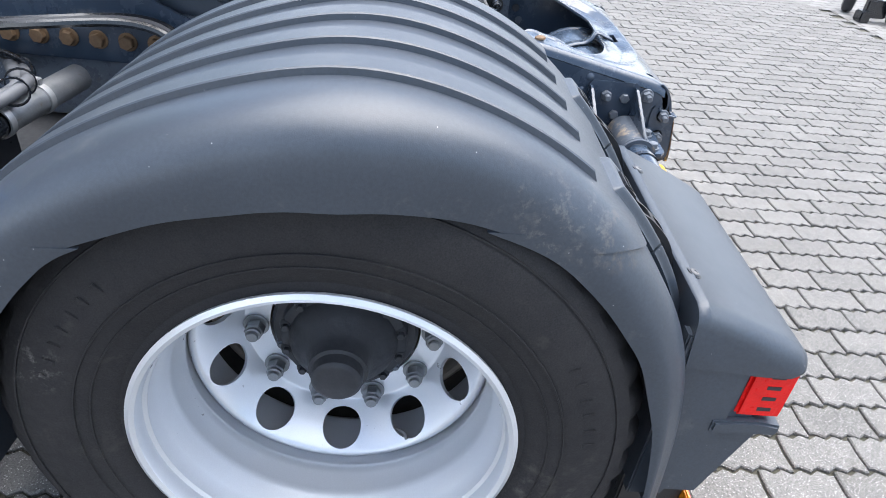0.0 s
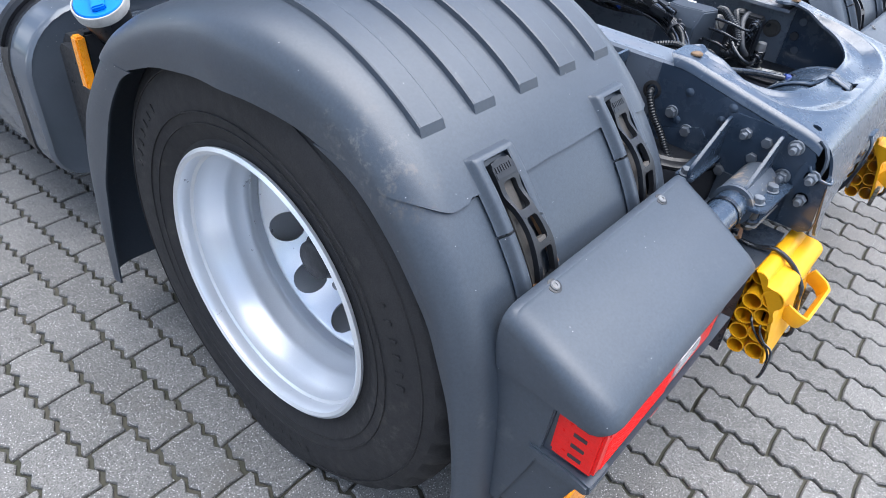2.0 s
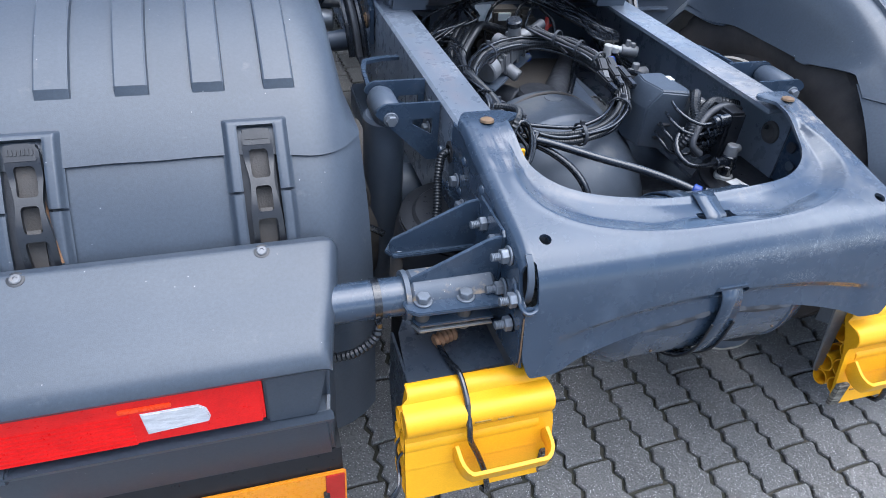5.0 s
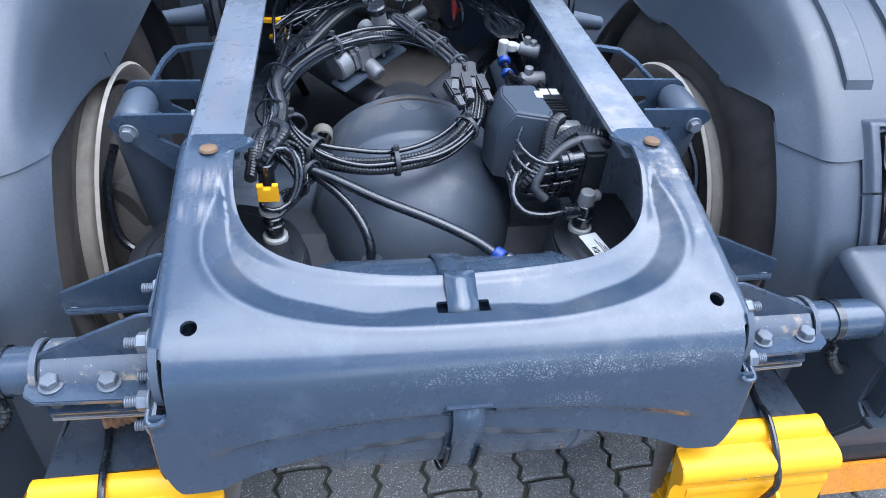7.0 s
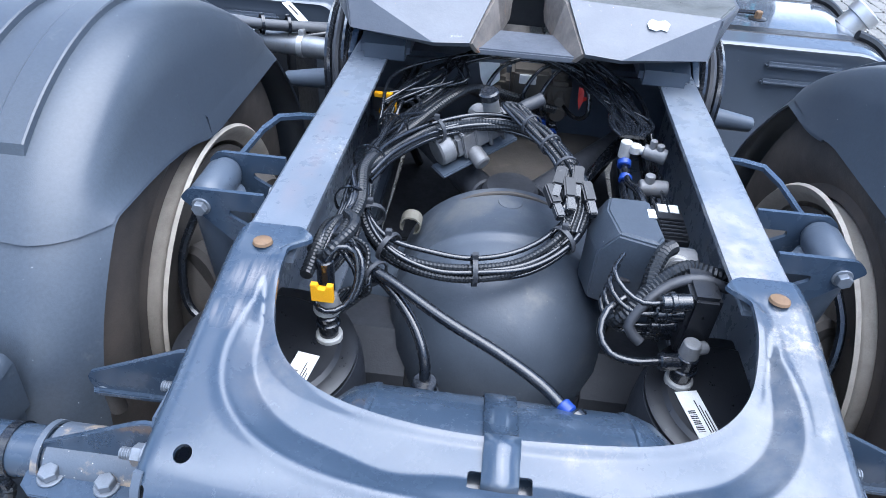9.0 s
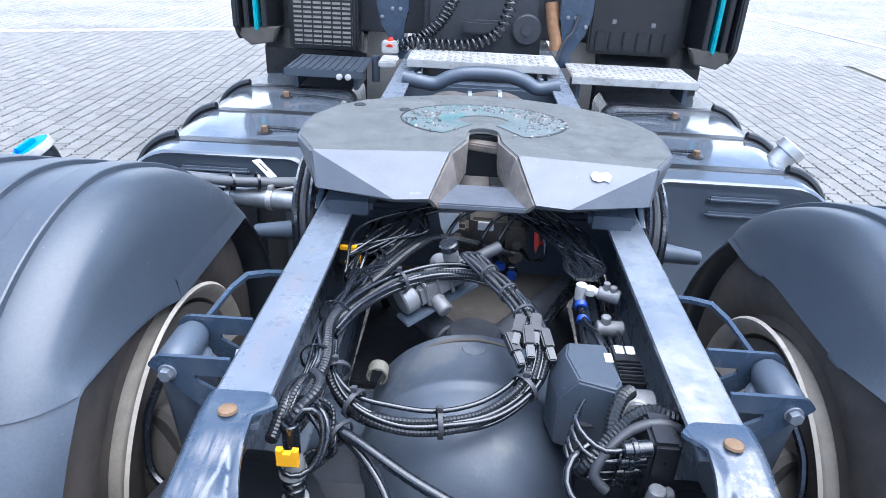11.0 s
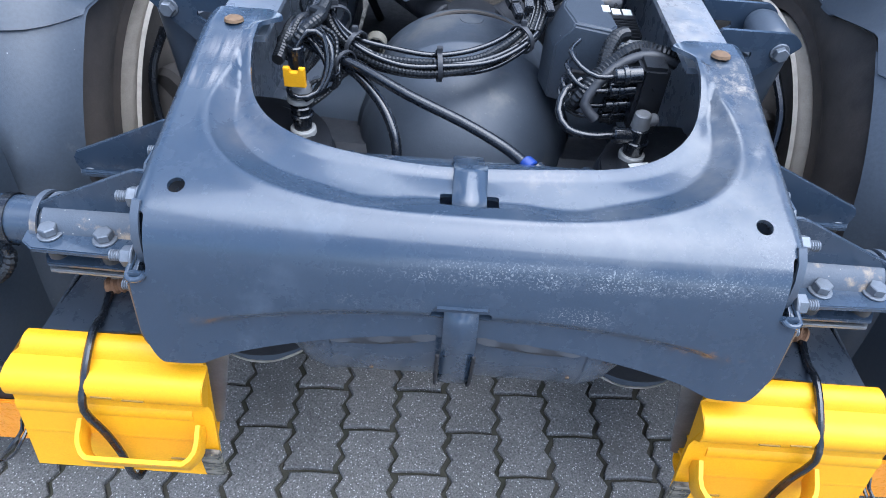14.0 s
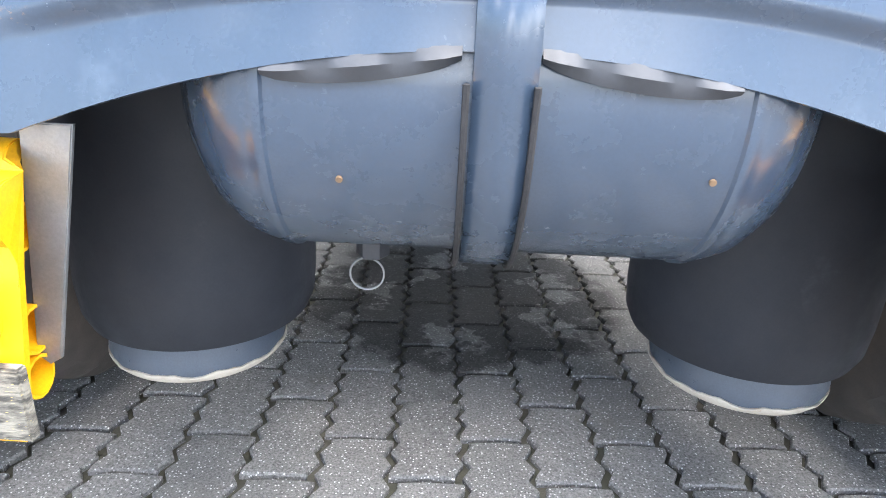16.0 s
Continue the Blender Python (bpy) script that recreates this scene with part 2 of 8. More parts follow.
STEEL = material("bare_worn_steel", (0.33, 0.34, 0.35), 0.4, 0.7, second=(0.20, 0.21, 0.22), scale=18, grain=0.15, stain=(0.20, 0.12, 0.07), stain_scale=20, stain_at=0.62)
ALU = material("aluminium", (0.55, 0.56, 0.57), 0.42, 0.75, second=(0.42, 0.42, 0.42), scale=30, grain=0.1)
TREAD_PLATE = material("dusty_tread_plate", (0.44, 0.44, 0.43), 0.6, 0.2, second=(0.27, 0.265, 0.255), scale=12, grain=0.2, stain=(0.20, 0.19, 0.175), stain_scale=8, stain_at=0.56)
YELLOW = material("yellow_plastic", (0.78, 0.385, 0.004), 0.42, spec=0.35, second=(0.72, 0.345, 0.004), scale=9, grain=0.05, grain_scale=200, rough_var=0.08, stain=(0.62, 0.36, 0.03), stain_scale=26, stain_at=0.68)
YELLOW_DIRTY = material("dirty_yellow_plastic", (0.38, 0.22, 0.02), 0.6, second=(0.12, 0.08, 0.03), scale=30)
RED_LENS = material("red_lens", (0.80, 0.010, 0.008), 0.30, second=(0.62, 0.006, 0.006), scale=30, spec=0.35, rough_var=0.04, grain=0.5, grain_scale=130)
CLEAR_LENS = material("clear_lens", (0.72, 0.72, 0.72), 0.12, second=(0.45, 0.45, 0.46), scale=50, coat=0.7, stretch=(1, 1, 4), grain=0.3, grain_scale=120)
ORANGE = material("orange_reflector", (0.95, 0.36, 0.010), 0.3, second=(0.90, 0.29, 0.008), scale=50, coat=0.3, stain=(0.70, 0.22, 0.06), stain_scale=18, stain_at=0.68)
RED_WINDOW = material("bright_red_window", (0.95, 0.085, 0.012), 0.28, second=(0.88, 0.06, 0.01), scale=30, spec=0.35)
SCRAPED = material("scraped_gritty_plastic", (0.20, 0.185, 0.15), 0.85, second=(0.045, 0.042, 0.036), scale=38, amount=1.4, stretch=(1, 1, 4), grain=0.6, grain_scale=140, specks=(0.45, 0.36, 0.12), speck_scale=120, speck_size=0.16)
RED_PAINT = material("red_sticker", (0.62, 0.03, 0.02), 0.4, scale=20)
CABLE = material("cable_black", (0.008, 0.010, 0.014), 0.24, coat=0.6, coat_rough=0.12, scale=40, rough_var=0.1)
CONDUIT = material("conduit_black", (0.012, 0.014, 0.017), 0.34, scale=50, rough_var=0.12)
GREY_CABLE = material("grey_conduit", (0.040, 0.043, 0.050), 0.5, scale=40)
DIFF = material("axle_casting_paint", (0.064, 0.078, 0.100), 0.46, second=(0.040, 0.050, 0.066), scale=8, grain=0.15, grain_scale=140, rough_var=0.1, stain=(0.095, 0.10, 0.105), stain_scale=6, stain_at=0.56, specks=(0.22, 0.22, 0.21), speck_scale=90, speck_size=0.06)
GREY_HOSE = material("grey_rubber_hose", (0.115, 0.120, 0.128), 0.55, second=(0.080, 0.084, 0.092), scale=14, grain=0.1, stain=(0.16, 0.155, 0.145), stain_scale=20)
BLUE = material("blue_plastic", (0.005, 0.20, 0.72), 0.6, scale=20, second=(0.004, 0.17, 0.66), spec=0.3)
BLUE_DARK = material("blue_fitting", (0.012, 0.045, 0.26), 0.4, scale=40)
WHITE = material("white_paper_label", (0.74, 0.74, 0.72), 0.6, second=(0.62, 0.62, 0.60), scale=30)
WHITE_PLASTIC = material("white_plastic", (0.42, 0.42, 0.405), 0.45, second=(0.27, 0.265, 0.25), scale=40)
BEIGE = material("beige_clip", (0.17, 0.16, 0.13), 0.6, second=(0.11, 0.105, 0.085), scale=30)
INK = material("ink", (0.03, 0.03, 0.035), 0.6)
DIRTY = material("dirty_cast_iron", (0.085, 0.075, 0.065), 0.8, second=(0.045, 0.042, 0.040), scale=12, grain=0.3, stain=(0.16, 0.10, 0.06), stain_scale=18, stain_at=0.62)
VALVE = material("valve_aluminium", (0.22, 0.225, 0.23), 0.55, 0.3, second=(0.13, 0.13, 0.135), scale=30, grain=0.15, stain=(0.20, 0.17, 0.13), stain_scale=40)
TANK = material("fuel_tank_paint", (0.085, 0.10, 0.125), 0.13, second=(0.07, 0.085, 0.105), scale=6, rough_var=0.05, coat=0.3, specks=(0.4, 0.4, 0.4), speck_scale=40, speck_size=0.04)
GREASE = material("greasy_plate", (0.122, 0.128, 0.126), 0.45, second=(0.082, 0.088, 0.088), scale=9, grain=0.25, grain_scale=90, rough_var=0.2, stain=(0.06, 0.066, 0.068), stain_scale=14, stain_at=0.63, specks=(0.05, 0.05, 0.05), speck_scale=70, speck_size=0.07)
SCUFF = material("green_grease_film", (0.150, 0.165, 0.165), 0.38, second=(0.085, 0.125, 0.130), scale=13, amount=0.9, grain=0.35, grain_scale=80, stain=(0.045, 0.150, 0.155), stain_scale=7, stain_at=0.54, rough_var=0.15)
CRUMB = material("dried_grease_crumb", (0.13, 0.125, 0.12), 0.5, second=(0.03, 0.03, 0.032), scale=90, amount=1.5, per_island=0.9)
WEB = material("dusty_brown_casting", (0.088, 0.076, 0.062), 0.85, second=(0.050, 0.045, 0.040), scale=9, grain=0.4, grain_scale=150, stain=(0.13, 0.11, 0.085), stain_scale=12, stain_at=0.58)
RAMP = material("scraped_coupling_paint", (0.100, 0.110, 0.130), 0.38, 0.0, second=(0.075, 0.084, 0.102), scale=14, grain=0.2, grain_scale=120, stain=(0.38, 0.38, 0.38), stain_scale=18, stain_at=0.64, specks=(0.36, 0.22, 0.12), speck_scale=40, speck_size=0.05)
THROAT = material("rusty_throat", (0.26, 0.23, 0.20), 0.55, 0.4, second=(0.12, 0.11, 0.105), scale=25, grain=0.3, stain=(0.30, 0.15, 0.07), stain_scale=16, stain_at=0.58)
TURQUOISE = material("turquoise_paint", (0.0, 0.30, 0.36), 0.3, scale=10, coat=0.4)
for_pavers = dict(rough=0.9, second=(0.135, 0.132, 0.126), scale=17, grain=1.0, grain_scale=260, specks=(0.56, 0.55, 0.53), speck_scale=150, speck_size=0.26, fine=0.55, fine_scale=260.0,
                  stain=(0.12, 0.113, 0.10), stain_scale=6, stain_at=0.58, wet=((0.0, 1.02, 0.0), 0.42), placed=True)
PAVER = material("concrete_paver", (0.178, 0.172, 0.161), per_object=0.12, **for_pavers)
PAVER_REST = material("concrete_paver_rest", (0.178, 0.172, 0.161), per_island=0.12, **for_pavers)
SAND = material("joint_sand", (0.088, 0.080, 0.064), 0.95, second=(0.040, 0.043, 0.028), scale=9, grain=0.8, grain_scale=160, placed=True)
LINE = material("worn_line_paint", (0.42, 0.41, 0.39), 0.8, second=(0.30, 0.295, 0.285), scale=4, grain=0.4)


# ---- building blocks ----
def part(name, bm, mat, parent=None, label="", smooth=35.0, weld=True):
    """Links a bmesh, drawn in world coordinates, as one mesh object under a thing or a part."""
    if weld:
        bmesh.ops.recalc_face_normals(bm, faces=bm.faces)
    mesh = bpy.data.meshes.new(name)
    bm.to_mesh(mesh)
    bm.free()
    mesh.materials.append(mat)
    if smooth:
        mesh.shade_smooth()
        mesh.set_sharp_from_angle(angle=radians(smooth))
    ob = new(name, mesh)
    if parent:
        ob.parent = parent
        ob.matrix_parent_inverse = WORLD_OF[parent].inverted()
    WORLD_OF[ob] = Matrix()
    return tagged(ob, label)


WORLD_OF = {}


def thing(name, place, label, category, group="", kind=""):
    ob = new(name)
    ob.empty_display_size = 0.05
    ob.location = place
    WORLD_OF[ob] = Matrix.Translation(place)
    return tagged(ob, label, category, group, kind)


def put(mesh, name, m, parent, label=""):
    """One more object on a mesh that exists, at the world pose m, under parent."""
    ob = new(name, mesh)
    ob.parent = parent
    ob.matrix_parent_inverse = WORLD_OF[parent].inverted()
    ob.matrix_basis = m
    WORLD_OF[ob] = m
    return tagged(ob, label)


def solid(ob, thickness, offset=-1.0, crisp_rims=True):
    mod = ob.modifiers.new("thickness", "SOLIDIFY")
    mod.thickness, mod.offset = thickness, offset
    if crisp_rims:
        crisp = ob.modifiers.new("crisp_rims", "EDGE_SPLIT")
        crisp.split_angle = radians(42)
    return ob


def box(bm, lo, hi, bevel=0.0, m=None, segments=2):
    lo, hi = Vector(lo), Vector(hi)
    made = bmesh.ops.create_cube(bm, size=1.0, matrix=Matrix.Translation((lo + hi) / 2) @ Matrix.Diagonal((*[abs(v) for v in hi - lo], 1)))
    verts = made["verts"]
    if bevel:
        edges = list({e for v in verts for e in v.link_edges})
        verts = bmesh.ops.bevel(bm, geom=edges, offset=bevel, segments=segments, affect="EDGES", clamp_overlap=True)["verts"]
    if m is not None:
        bmesh.ops.transform(bm, matrix=m, verts=list({v for v in verts}))
    return verts


def axis_frame(d):
    return Vector(d).normalized().to_track_quat("Z", "Y").to_matrix()


def rings(bm, loops, closed_ends=True, wrap=False):
    """Skins loops of equal length, in order."""
    made = [[bm.verts.new(p) for p in loop] for loop in loops]
    pairs = list(zip(made, made[1:] + made[:1])) if wrap else list(zip(made, made[1:]))
    for a, b in pairs:
        for i in range(len(a)):
            j = (i + 1) % len(a)
            bm.faces.new((a[i], a[j], b[j], b[i]))
    if closed_ends and not wrap:
        bm.faces.new(made[0][::-1])
        bm.faces.new(made[-1])
    return made


def rod(bm, a, b, r0, r1=None, seg=16, bevel=0.0):
    """A round bar from a to b, its ends chamfered."""
    a, b, r1 = Vector(a), Vector(b), r0 if r1 is None else r1
    m, n = axis_frame(b - a), (b - a).length
    stops = [(0, r0), (n, r1)] if not bevel else [(0, r0 - bevel), (bevel, r0), (n - bevel, r1), (n, r1 - bevel)]
    rings(bm, [[a + m @ Vector((r * math.cos(2 * math.pi * k / seg), r * math.sin(2 * math.pi * k / seg), h)) for k in range(seg)] for h, r in stops])


def lathe(bm, profile, origin, axis, seg=48, closed=False):
    """Turns (height, radius) rows about an axis through origin."""
    m, o = axis_frame(axis), Vector(origin)
    loops = [[o + m @ Vector((r * math.cos(2 * math.pi * k / seg), r * math.sin(2 * math.pi * k / seg), h)) for k in range(seg)] for h, r in profile]
    rings(bm, loops, closed_ends=not closed and True, wrap=closed)


def prism(bm, outline, place, bevel=0.0):
    """Extrudes a 2D outline: place(a, b, side) gives the world point, side being 0 or 1."""
    lower = [bm.verts.new(place(a, b, 0)) for a, b in outline]
    upper = [bm.verts.new(place(a, b, 1)) for a, b in outline]
    faces = [bm.faces.new(lower[::-1]), bm.faces.new(upper)]
    for i in range(len(outline)):
        j = (i + 1) % len(outline)
        faces.append(bm.faces.new((lower[i], lower[j], upper[j], upper[i])))
    if bevel:
        edges = list({e for f in faces[:2] for e in f.edges})
        bmesh.ops.bevel(bm, geom=edges, offset=bevel, segments=2, affect="EDGES", clamp_overlap=True)


def smooth_line(points, step):
    """Points along a Catmull-Rom curve through the given ones, about step apart."""
    p = [Vector(q) for q in points]
    p = [p[0] * 2 - p[1], *p, p[-1] * 2 - p[-2]]
    out = []
    for i in range(1, len(p) - 2):
        n = max(2, int((p[i + 1] - p[i]).length / step))
        for k in range(n):
            t = k / n
            out.append(0.5 * ((2 * p[i]) + (p[i + 1] - p[i - 1]) * t + (2 * p[i - 1] - 5 * p[i] + 4 * p[i + 1] - p[i + 2]) * t * t
                              + (3 * p[i] - p[i - 1] - 3 * p[i + 1] + p[i + 2]) * t ** 3))
    return out + [p[-2]]


def hose(bm, points, r, seg=8, step=0.012, ridge=0.0, pitch=0.006):
    """A cable or hose along a smooth line; ridge makes it a corrugated conduit."""
    line = smooth_line(points, pitch / 2 if ridge else step)
    side, loops = None, []
    for i, q in enumerate(line):
        d = (line[min(i + 1, len(line) - 1)] - line[max(i - 1, 0)]).normalized()
        side = d.orthogonal().normalized() if side is None else (side - d * side.dot(d)).normalized()
        up = d.cross(side)
        rr = r + (ridge if i % 2 else 0)
        loops.append([q + side * rr * math.cos(2 * math.pi * k / seg) + up * rr * math.sin(2 * math.pi * k / seg) for k in range(seg)])
    rings(bm, loops)


def cut_sheet(bm, nu, nv, at, keep):
    """A sheet over the unit square with at(u, v) its points; where keep(point) is below zero it is cut away, and the rim is drawn onto that line."""
    params = {(i, j): [i / nu, j / nv] for i in range(nu + 1) for j in range(nv + 1)}
    value = {k: keep(at(*uv)) for k, uv in params.items()}
    cells = [(i, j) for i in range(nu) for j in range(nv)
             if sum(value[i + a, j + b] for a in (0, 1) for b in (0, 1)) > 0]
    used, full = {}, set(cells)
    for i, j in cells:
        for k in ((i, j), (i + 1, j), (i + 1, j + 1), (i, j + 1)):
            used.setdefault(k, 0)
            used[k] += 1
    for k in used:
        i, j = k
        around = [(i - a, j - b) for a in (0, 1) for b in (0, 1) if 0 <= i - a < nu and 0 <= j - b < nv]
        if any(c not in full for c in around):
            uv = params[k]
            for _ in range(3):
                f0, e = keep(at(*uv)), 1e-4
                du = (keep(at(min(uv[0] + e, 1), uv[1])) - keep(at(max(uv[0] - e, 0), uv[1]))) / (2 * e)
                dv = (keep(at(uv[0], min(uv[1] + e, 1))) - keep(at(uv[0], max(uv[1] - e, 0)))) / (2 * e)
                g = du * du / nu ** 2 * nu ** 2 + dv * dv
                if g < 1e-12:
                    break
                uv = [min(max(uv[0] - max(-1.2 / nu, min(1.2 / nu, f0 * du / g)), 0), 1), min(max(uv[1] - max(-1.2 / nv, min(1.2 / nv, f0 * dv / g)), 0), 1)]
            params[k] = uv
    verts = {k: bm.verts.new(at(*params[k])) for k in used}
    for i, j in cells:
        bm.faces.new((verts[i, j], verts[i + 1, j], verts[i + 1, j + 1], verts[i, j + 1]))


def ease(a, b, x):
    t = min(max((x - a) / (b - a), 0.0), 1.0)
    return t * t * (3 - 2 * t)


def along(path, n):
    """n + 1 points at even steps of length on a 2D line."""
    p = [Vector((*q, 0)) for q in path]
    lengths = [0.0]
    for a, b in zip(p, p[1:]):
        lengths.append(lengths[-1] + (b - a).length)
    out, k = [], 0
    for i in range(n + 1):
        s = lengths[-1] * i / n
        while k < len(p) - 2 and lengths[k + 1] < s:
            k += 1
        t = (s - lengths[k]) / max(lengths[k + 1] - lengths[k], 1e-9)
        q = p[k].lerp(p[k + 1], t)
        out.append((q.x, q.y))
    return out


def bolt_mesh(name, r, h, washer, mat, stub=0.0):
    """A hexagon head on a flange, base at the origin, pointing along z."""
    bm = bmesh.new()
    rod(bm, (0, 0, 0), (0, 0, washer), r * 1.45, seg=16, bevel=washer * 0.3)
    rod(bm, (0, 0, washer * 0.9), (0, 0, washer + h), r * 1.12, seg=6, bevel=h * 0.12)
    if stub:
        for k in range(max(2, int(stub / 0.003))):
            rod(bm, (0, 0, washer + h + 0.003 * k), (0, 0, washer + h + 0.003 * k + 0.003), r * 0.62, seg=10, bevel=0.0009)
    bmesh.ops.recalc_face_normals(bm, faces=bm.faces)
    mesh = bpy.data.meshes.new(name)
    bm.to_mesh(mesh)
    bm.free()
    mesh.materials.append(mat)
    mesh.shade_smooth()
    mesh.set_sharp_from_angle(angle=radians(30))
    return mesh


BOLT = bolt_mesh("bolt", 0.0105, 0.011, 0.0035, ZINC)
BOLT_STUB = bolt_mesh("bolt_stub", 0.0115, 0.013, 0.004, ZINC, 0.018)
BOLT_RUSTY = bolt_mesh("bolt_rusty", 0.015, 0.014, 0.004, RUST_LIGHT)
SCREW_SMALL = bolt_mesh("screw_small", 0.006, 0.004, 0.002, ZINC)


def bolt(parent, mesh, place, way, name="bolt", label=""):
    m = Matrix.Translation(place) @ axis_frame(way).to_4x4() @ Matrix.Rotation(random.random(), 4, "Z")
    return put(mesh, name, m, parent, label)


# ---- ground ----
bm = bmesh.new()
bmesh.ops.create_grid(bm, x_segments=1, y_segments=1, size=400)
bmesh.ops.translate(bm, verts=bm.verts, vec=(0, 0, -0.012))
ground = tagged(part("ground", bm, SAND, smooth=0), "dark mossy sand that fills the joints of the paving", "ground", kind="structure")
WORLD_OF[ground] = Matrix()


# ---- chassis frame ----
RAIL_TOP = 0.847
chassis = thing("chassis_frame", (0, 2.4, 0.58), "dark grey-blue painted steel ladder frame of a truck tractor", "truck frame")


def rail(s):
    bm = bmesh.new()
    out, inner, low, wall = 0.385, 0.300, 0.585, 0.009
    outline = [(inner, RAIL_TOP), (out - 0.006, RAIL_TOP), (out, RAIL_TOP - 0.006), (out, low + 0.006), (out - 0.006, low), (inner, low),
               (inner, low + wall), (out - wall, low + wall), (out - wall, RAIL_TOP - wall), (inner, RAIL_TOP - wall)]
    prism(bm, outline, lambda a, b, k: (s * a, (0.345, 5.6)[k], b))
    return part("rail", bm, RAIL, chassis, "long grey-blue steel channel rail")


for s in (-1, 1):
    rail(s)
    for y, z in ((0.22, 0.80), (0.32, 0.80), (0.235, 0.765), (0.33, 0.73), (0.40, 0.70), (0.47, 0.745), (0.62, 0.72)):
        bm = bmesh.new()
        lathe(bm, [(0, 0.011), (0.004, 0.010), (0.007, 0.006), (0.008, 0.001)], (s * 0.385, y, z), (s, 0, 0), 14)
        part("rivet", bm, FRAME, chassis)

# the cross member that closes the frame at the rear
PROFILE = [(0.395, 0.8655), (0.35, 0.866), (0.33, 0.862), (0.062, 0.8032), (0.045, 0.7975), (0.030, 0.7905), (0.016, 0.7800), (0.006, 0.7670), (-0.001, 0.7510), (-0.0065, 0.7330), (-0.0125, 0.710), (-0.018, 0.68), (-0.036, 0.575)]
SMOOTHED = along(PROFILE, 200)
for _ in range(2):
    SMOOTHED = [tuple(sum(SMOOTHED[i + d][n] for d in range(-4, 5)) / 9 for n in (0, 1)) if 4 <= i <= 196 else SMOOTHED[i] for i in range(201)]


def opening(x, y):
    """Below zero inside the bay's opening in the cross member."""
    a = 0.303 - 0.028 * ease(0.335, 0.365, y)
    if y > 0.33:
        return abs(x) - a
    r = ((abs(x) / a) ** 3.0 + (max(0.33 - y, 0) / 0.200) ** 3.0) ** (1 / 3.0)
    return (r - 1) * 0.22


def slot(x, y, cx, cy, hx, hy):
    return max(abs(x - cx) - hx, abs(y - cy) - hy)


def arch_low(x):
    """Height of the cross member's lower edge."""
    corner = max(abs(x) - 0.366, 0) / 0.022
    return 0.653 - 0.064 * min(abs(x) / 0.32, 1) ** 2 + 0.05 * corner * corner


def cross_point(u, v):
    x = -0.388 + 0.776 * u
    k = v * 200
    i = min(int(k), 199)
    y, z = (SMOOTHED[i][n] + (SMOOTHED[i + 1][n] - SMOOTHED[i][n]) * (k - i) for n in (0, 1))
    if z < 0.70:
        # the lowest rows end on the arch of the lower edge
        k = (0.70 - z) / (0.70 - 0.575)
        z = 0.70 - k * (0.70 - arch_low(x))
        y = -0.0143 - 0.0207 * (0.70 - z) / 0.125
    if y > 0.02:
        # a flat band round the opening lies lower, down a slanting step between two creases
        d = opening(x, y)
        outer = max(0.089 - 0.355 * (y - 0.055), 0.016)
        inner = max(0.0525 - 0.30 * (y - 0.092), 0.010) - 0.004 * math.sin(abs(x) * 38) * ease(0.12, 0.06, y)
        step = min(max((outer - d) / max(outer - inner, 0.004), 0.0), 1.0)
        z -= (0.017 * step - 0.0016 * math.exp(-((d - outer - 0.003) / 0.004) ** 2)) * ease(0.31, 0.235, y)
        z -= 0.0025 * ease(0.05, 0.0, d) * math.sin(x * 23 + y * 17) - 0.004 * ease(0.016, 0.002, d)
    if z < 0.74:
        crease = 0.690 - 0.50 * max(abs(x) - 0.05, 0) ** 2
        y += 0.0085 * ease(crease + 0.009, crease - 0.009, z) * ease(0.345, 0.27, abs(x))
    edge = max(abs(x) - 0.366, 0)
    z -= (0.022 - math.sqrt(max(0.022 ** 2 - edge ** 2, 0))) if y > 0.0 else 0
    return Vector((x, y, z))


def cross_keep(p):
    x, y, z = p
    if z < 0.70:
        return min(1.0, slot(x, z, -0.002, 0.696, 0.036, 0.009))
    if y < 0.2 and abs(x) > 0.34:
        return min(opening(x, y), math.hypot(abs(x) - 0.338, y - 0.06) - 0.010, max(0.366 - abs(x), 0.722 - z, y - 0.030, math.hypot(max(0.372 - abs(x), 0), max(0.730 - z, y - 0.022, 0)) - 0.006))
    d = min(opening(x, y), math.hypot(abs(x) - 0.338, y - 0.06) - 0.010)
    if y < 0.11:
        d = min(d, slot(x, y, -0.002, 0.080, 0.035, 0.011))
    # ragged, rounded ends of the two arms
    if y < 0.34:
        return d
    return min(d, 0.392 - y - 0.02 * max(0, 1 - (0.388 - abs(x)) / 0.02) ** 2 - 0.03 * min(max(0, 1 - (abs(x) - 0.275) / 0.03), 1) ** 2)


bm = bmesh.new()
cut_sheet(bm, 250, 190, cross_point, cross_keep)
solid(part("cross_member", bm, FRAME, chassis, "pressed steel rear cross member with a wide rounded opening and dried water marks", smooth=50), 0.006)
for s in (-1, 1):
    bm = bmesh.new()
    outline = [(0.40, 0.842), (0.345, 0.842), (0.048, 0.776), (0.034, 0.768), (0.028, 0.752), (0.025, 0.735), (0.016, 0.723), (-0.002, 0.719), (-0.020, 0.605), (0.0, 0.592), (0.035, 0.594), (0.12, 0.590), (0.40, 0.585)]
    prism(bm, outline, lambda a, b, k: (s * (0.3815, 0.388)[k], a, b), 0.0015)
    part("side_plate", bm, FRAME, chassis)
    bm = bmesh.new()
    lathe(bm, [(0, 0.0135), (0.004, 0.0125), (0.006, 0.009), (0.0065, 0.001)], (s * 0.34, 0.3475, 0.866), (0, 0.1, 1), 18)
    part("rivet", bm, RUST_LIGHT, chassis, "rusty dome rivet on the arm of the cross member")

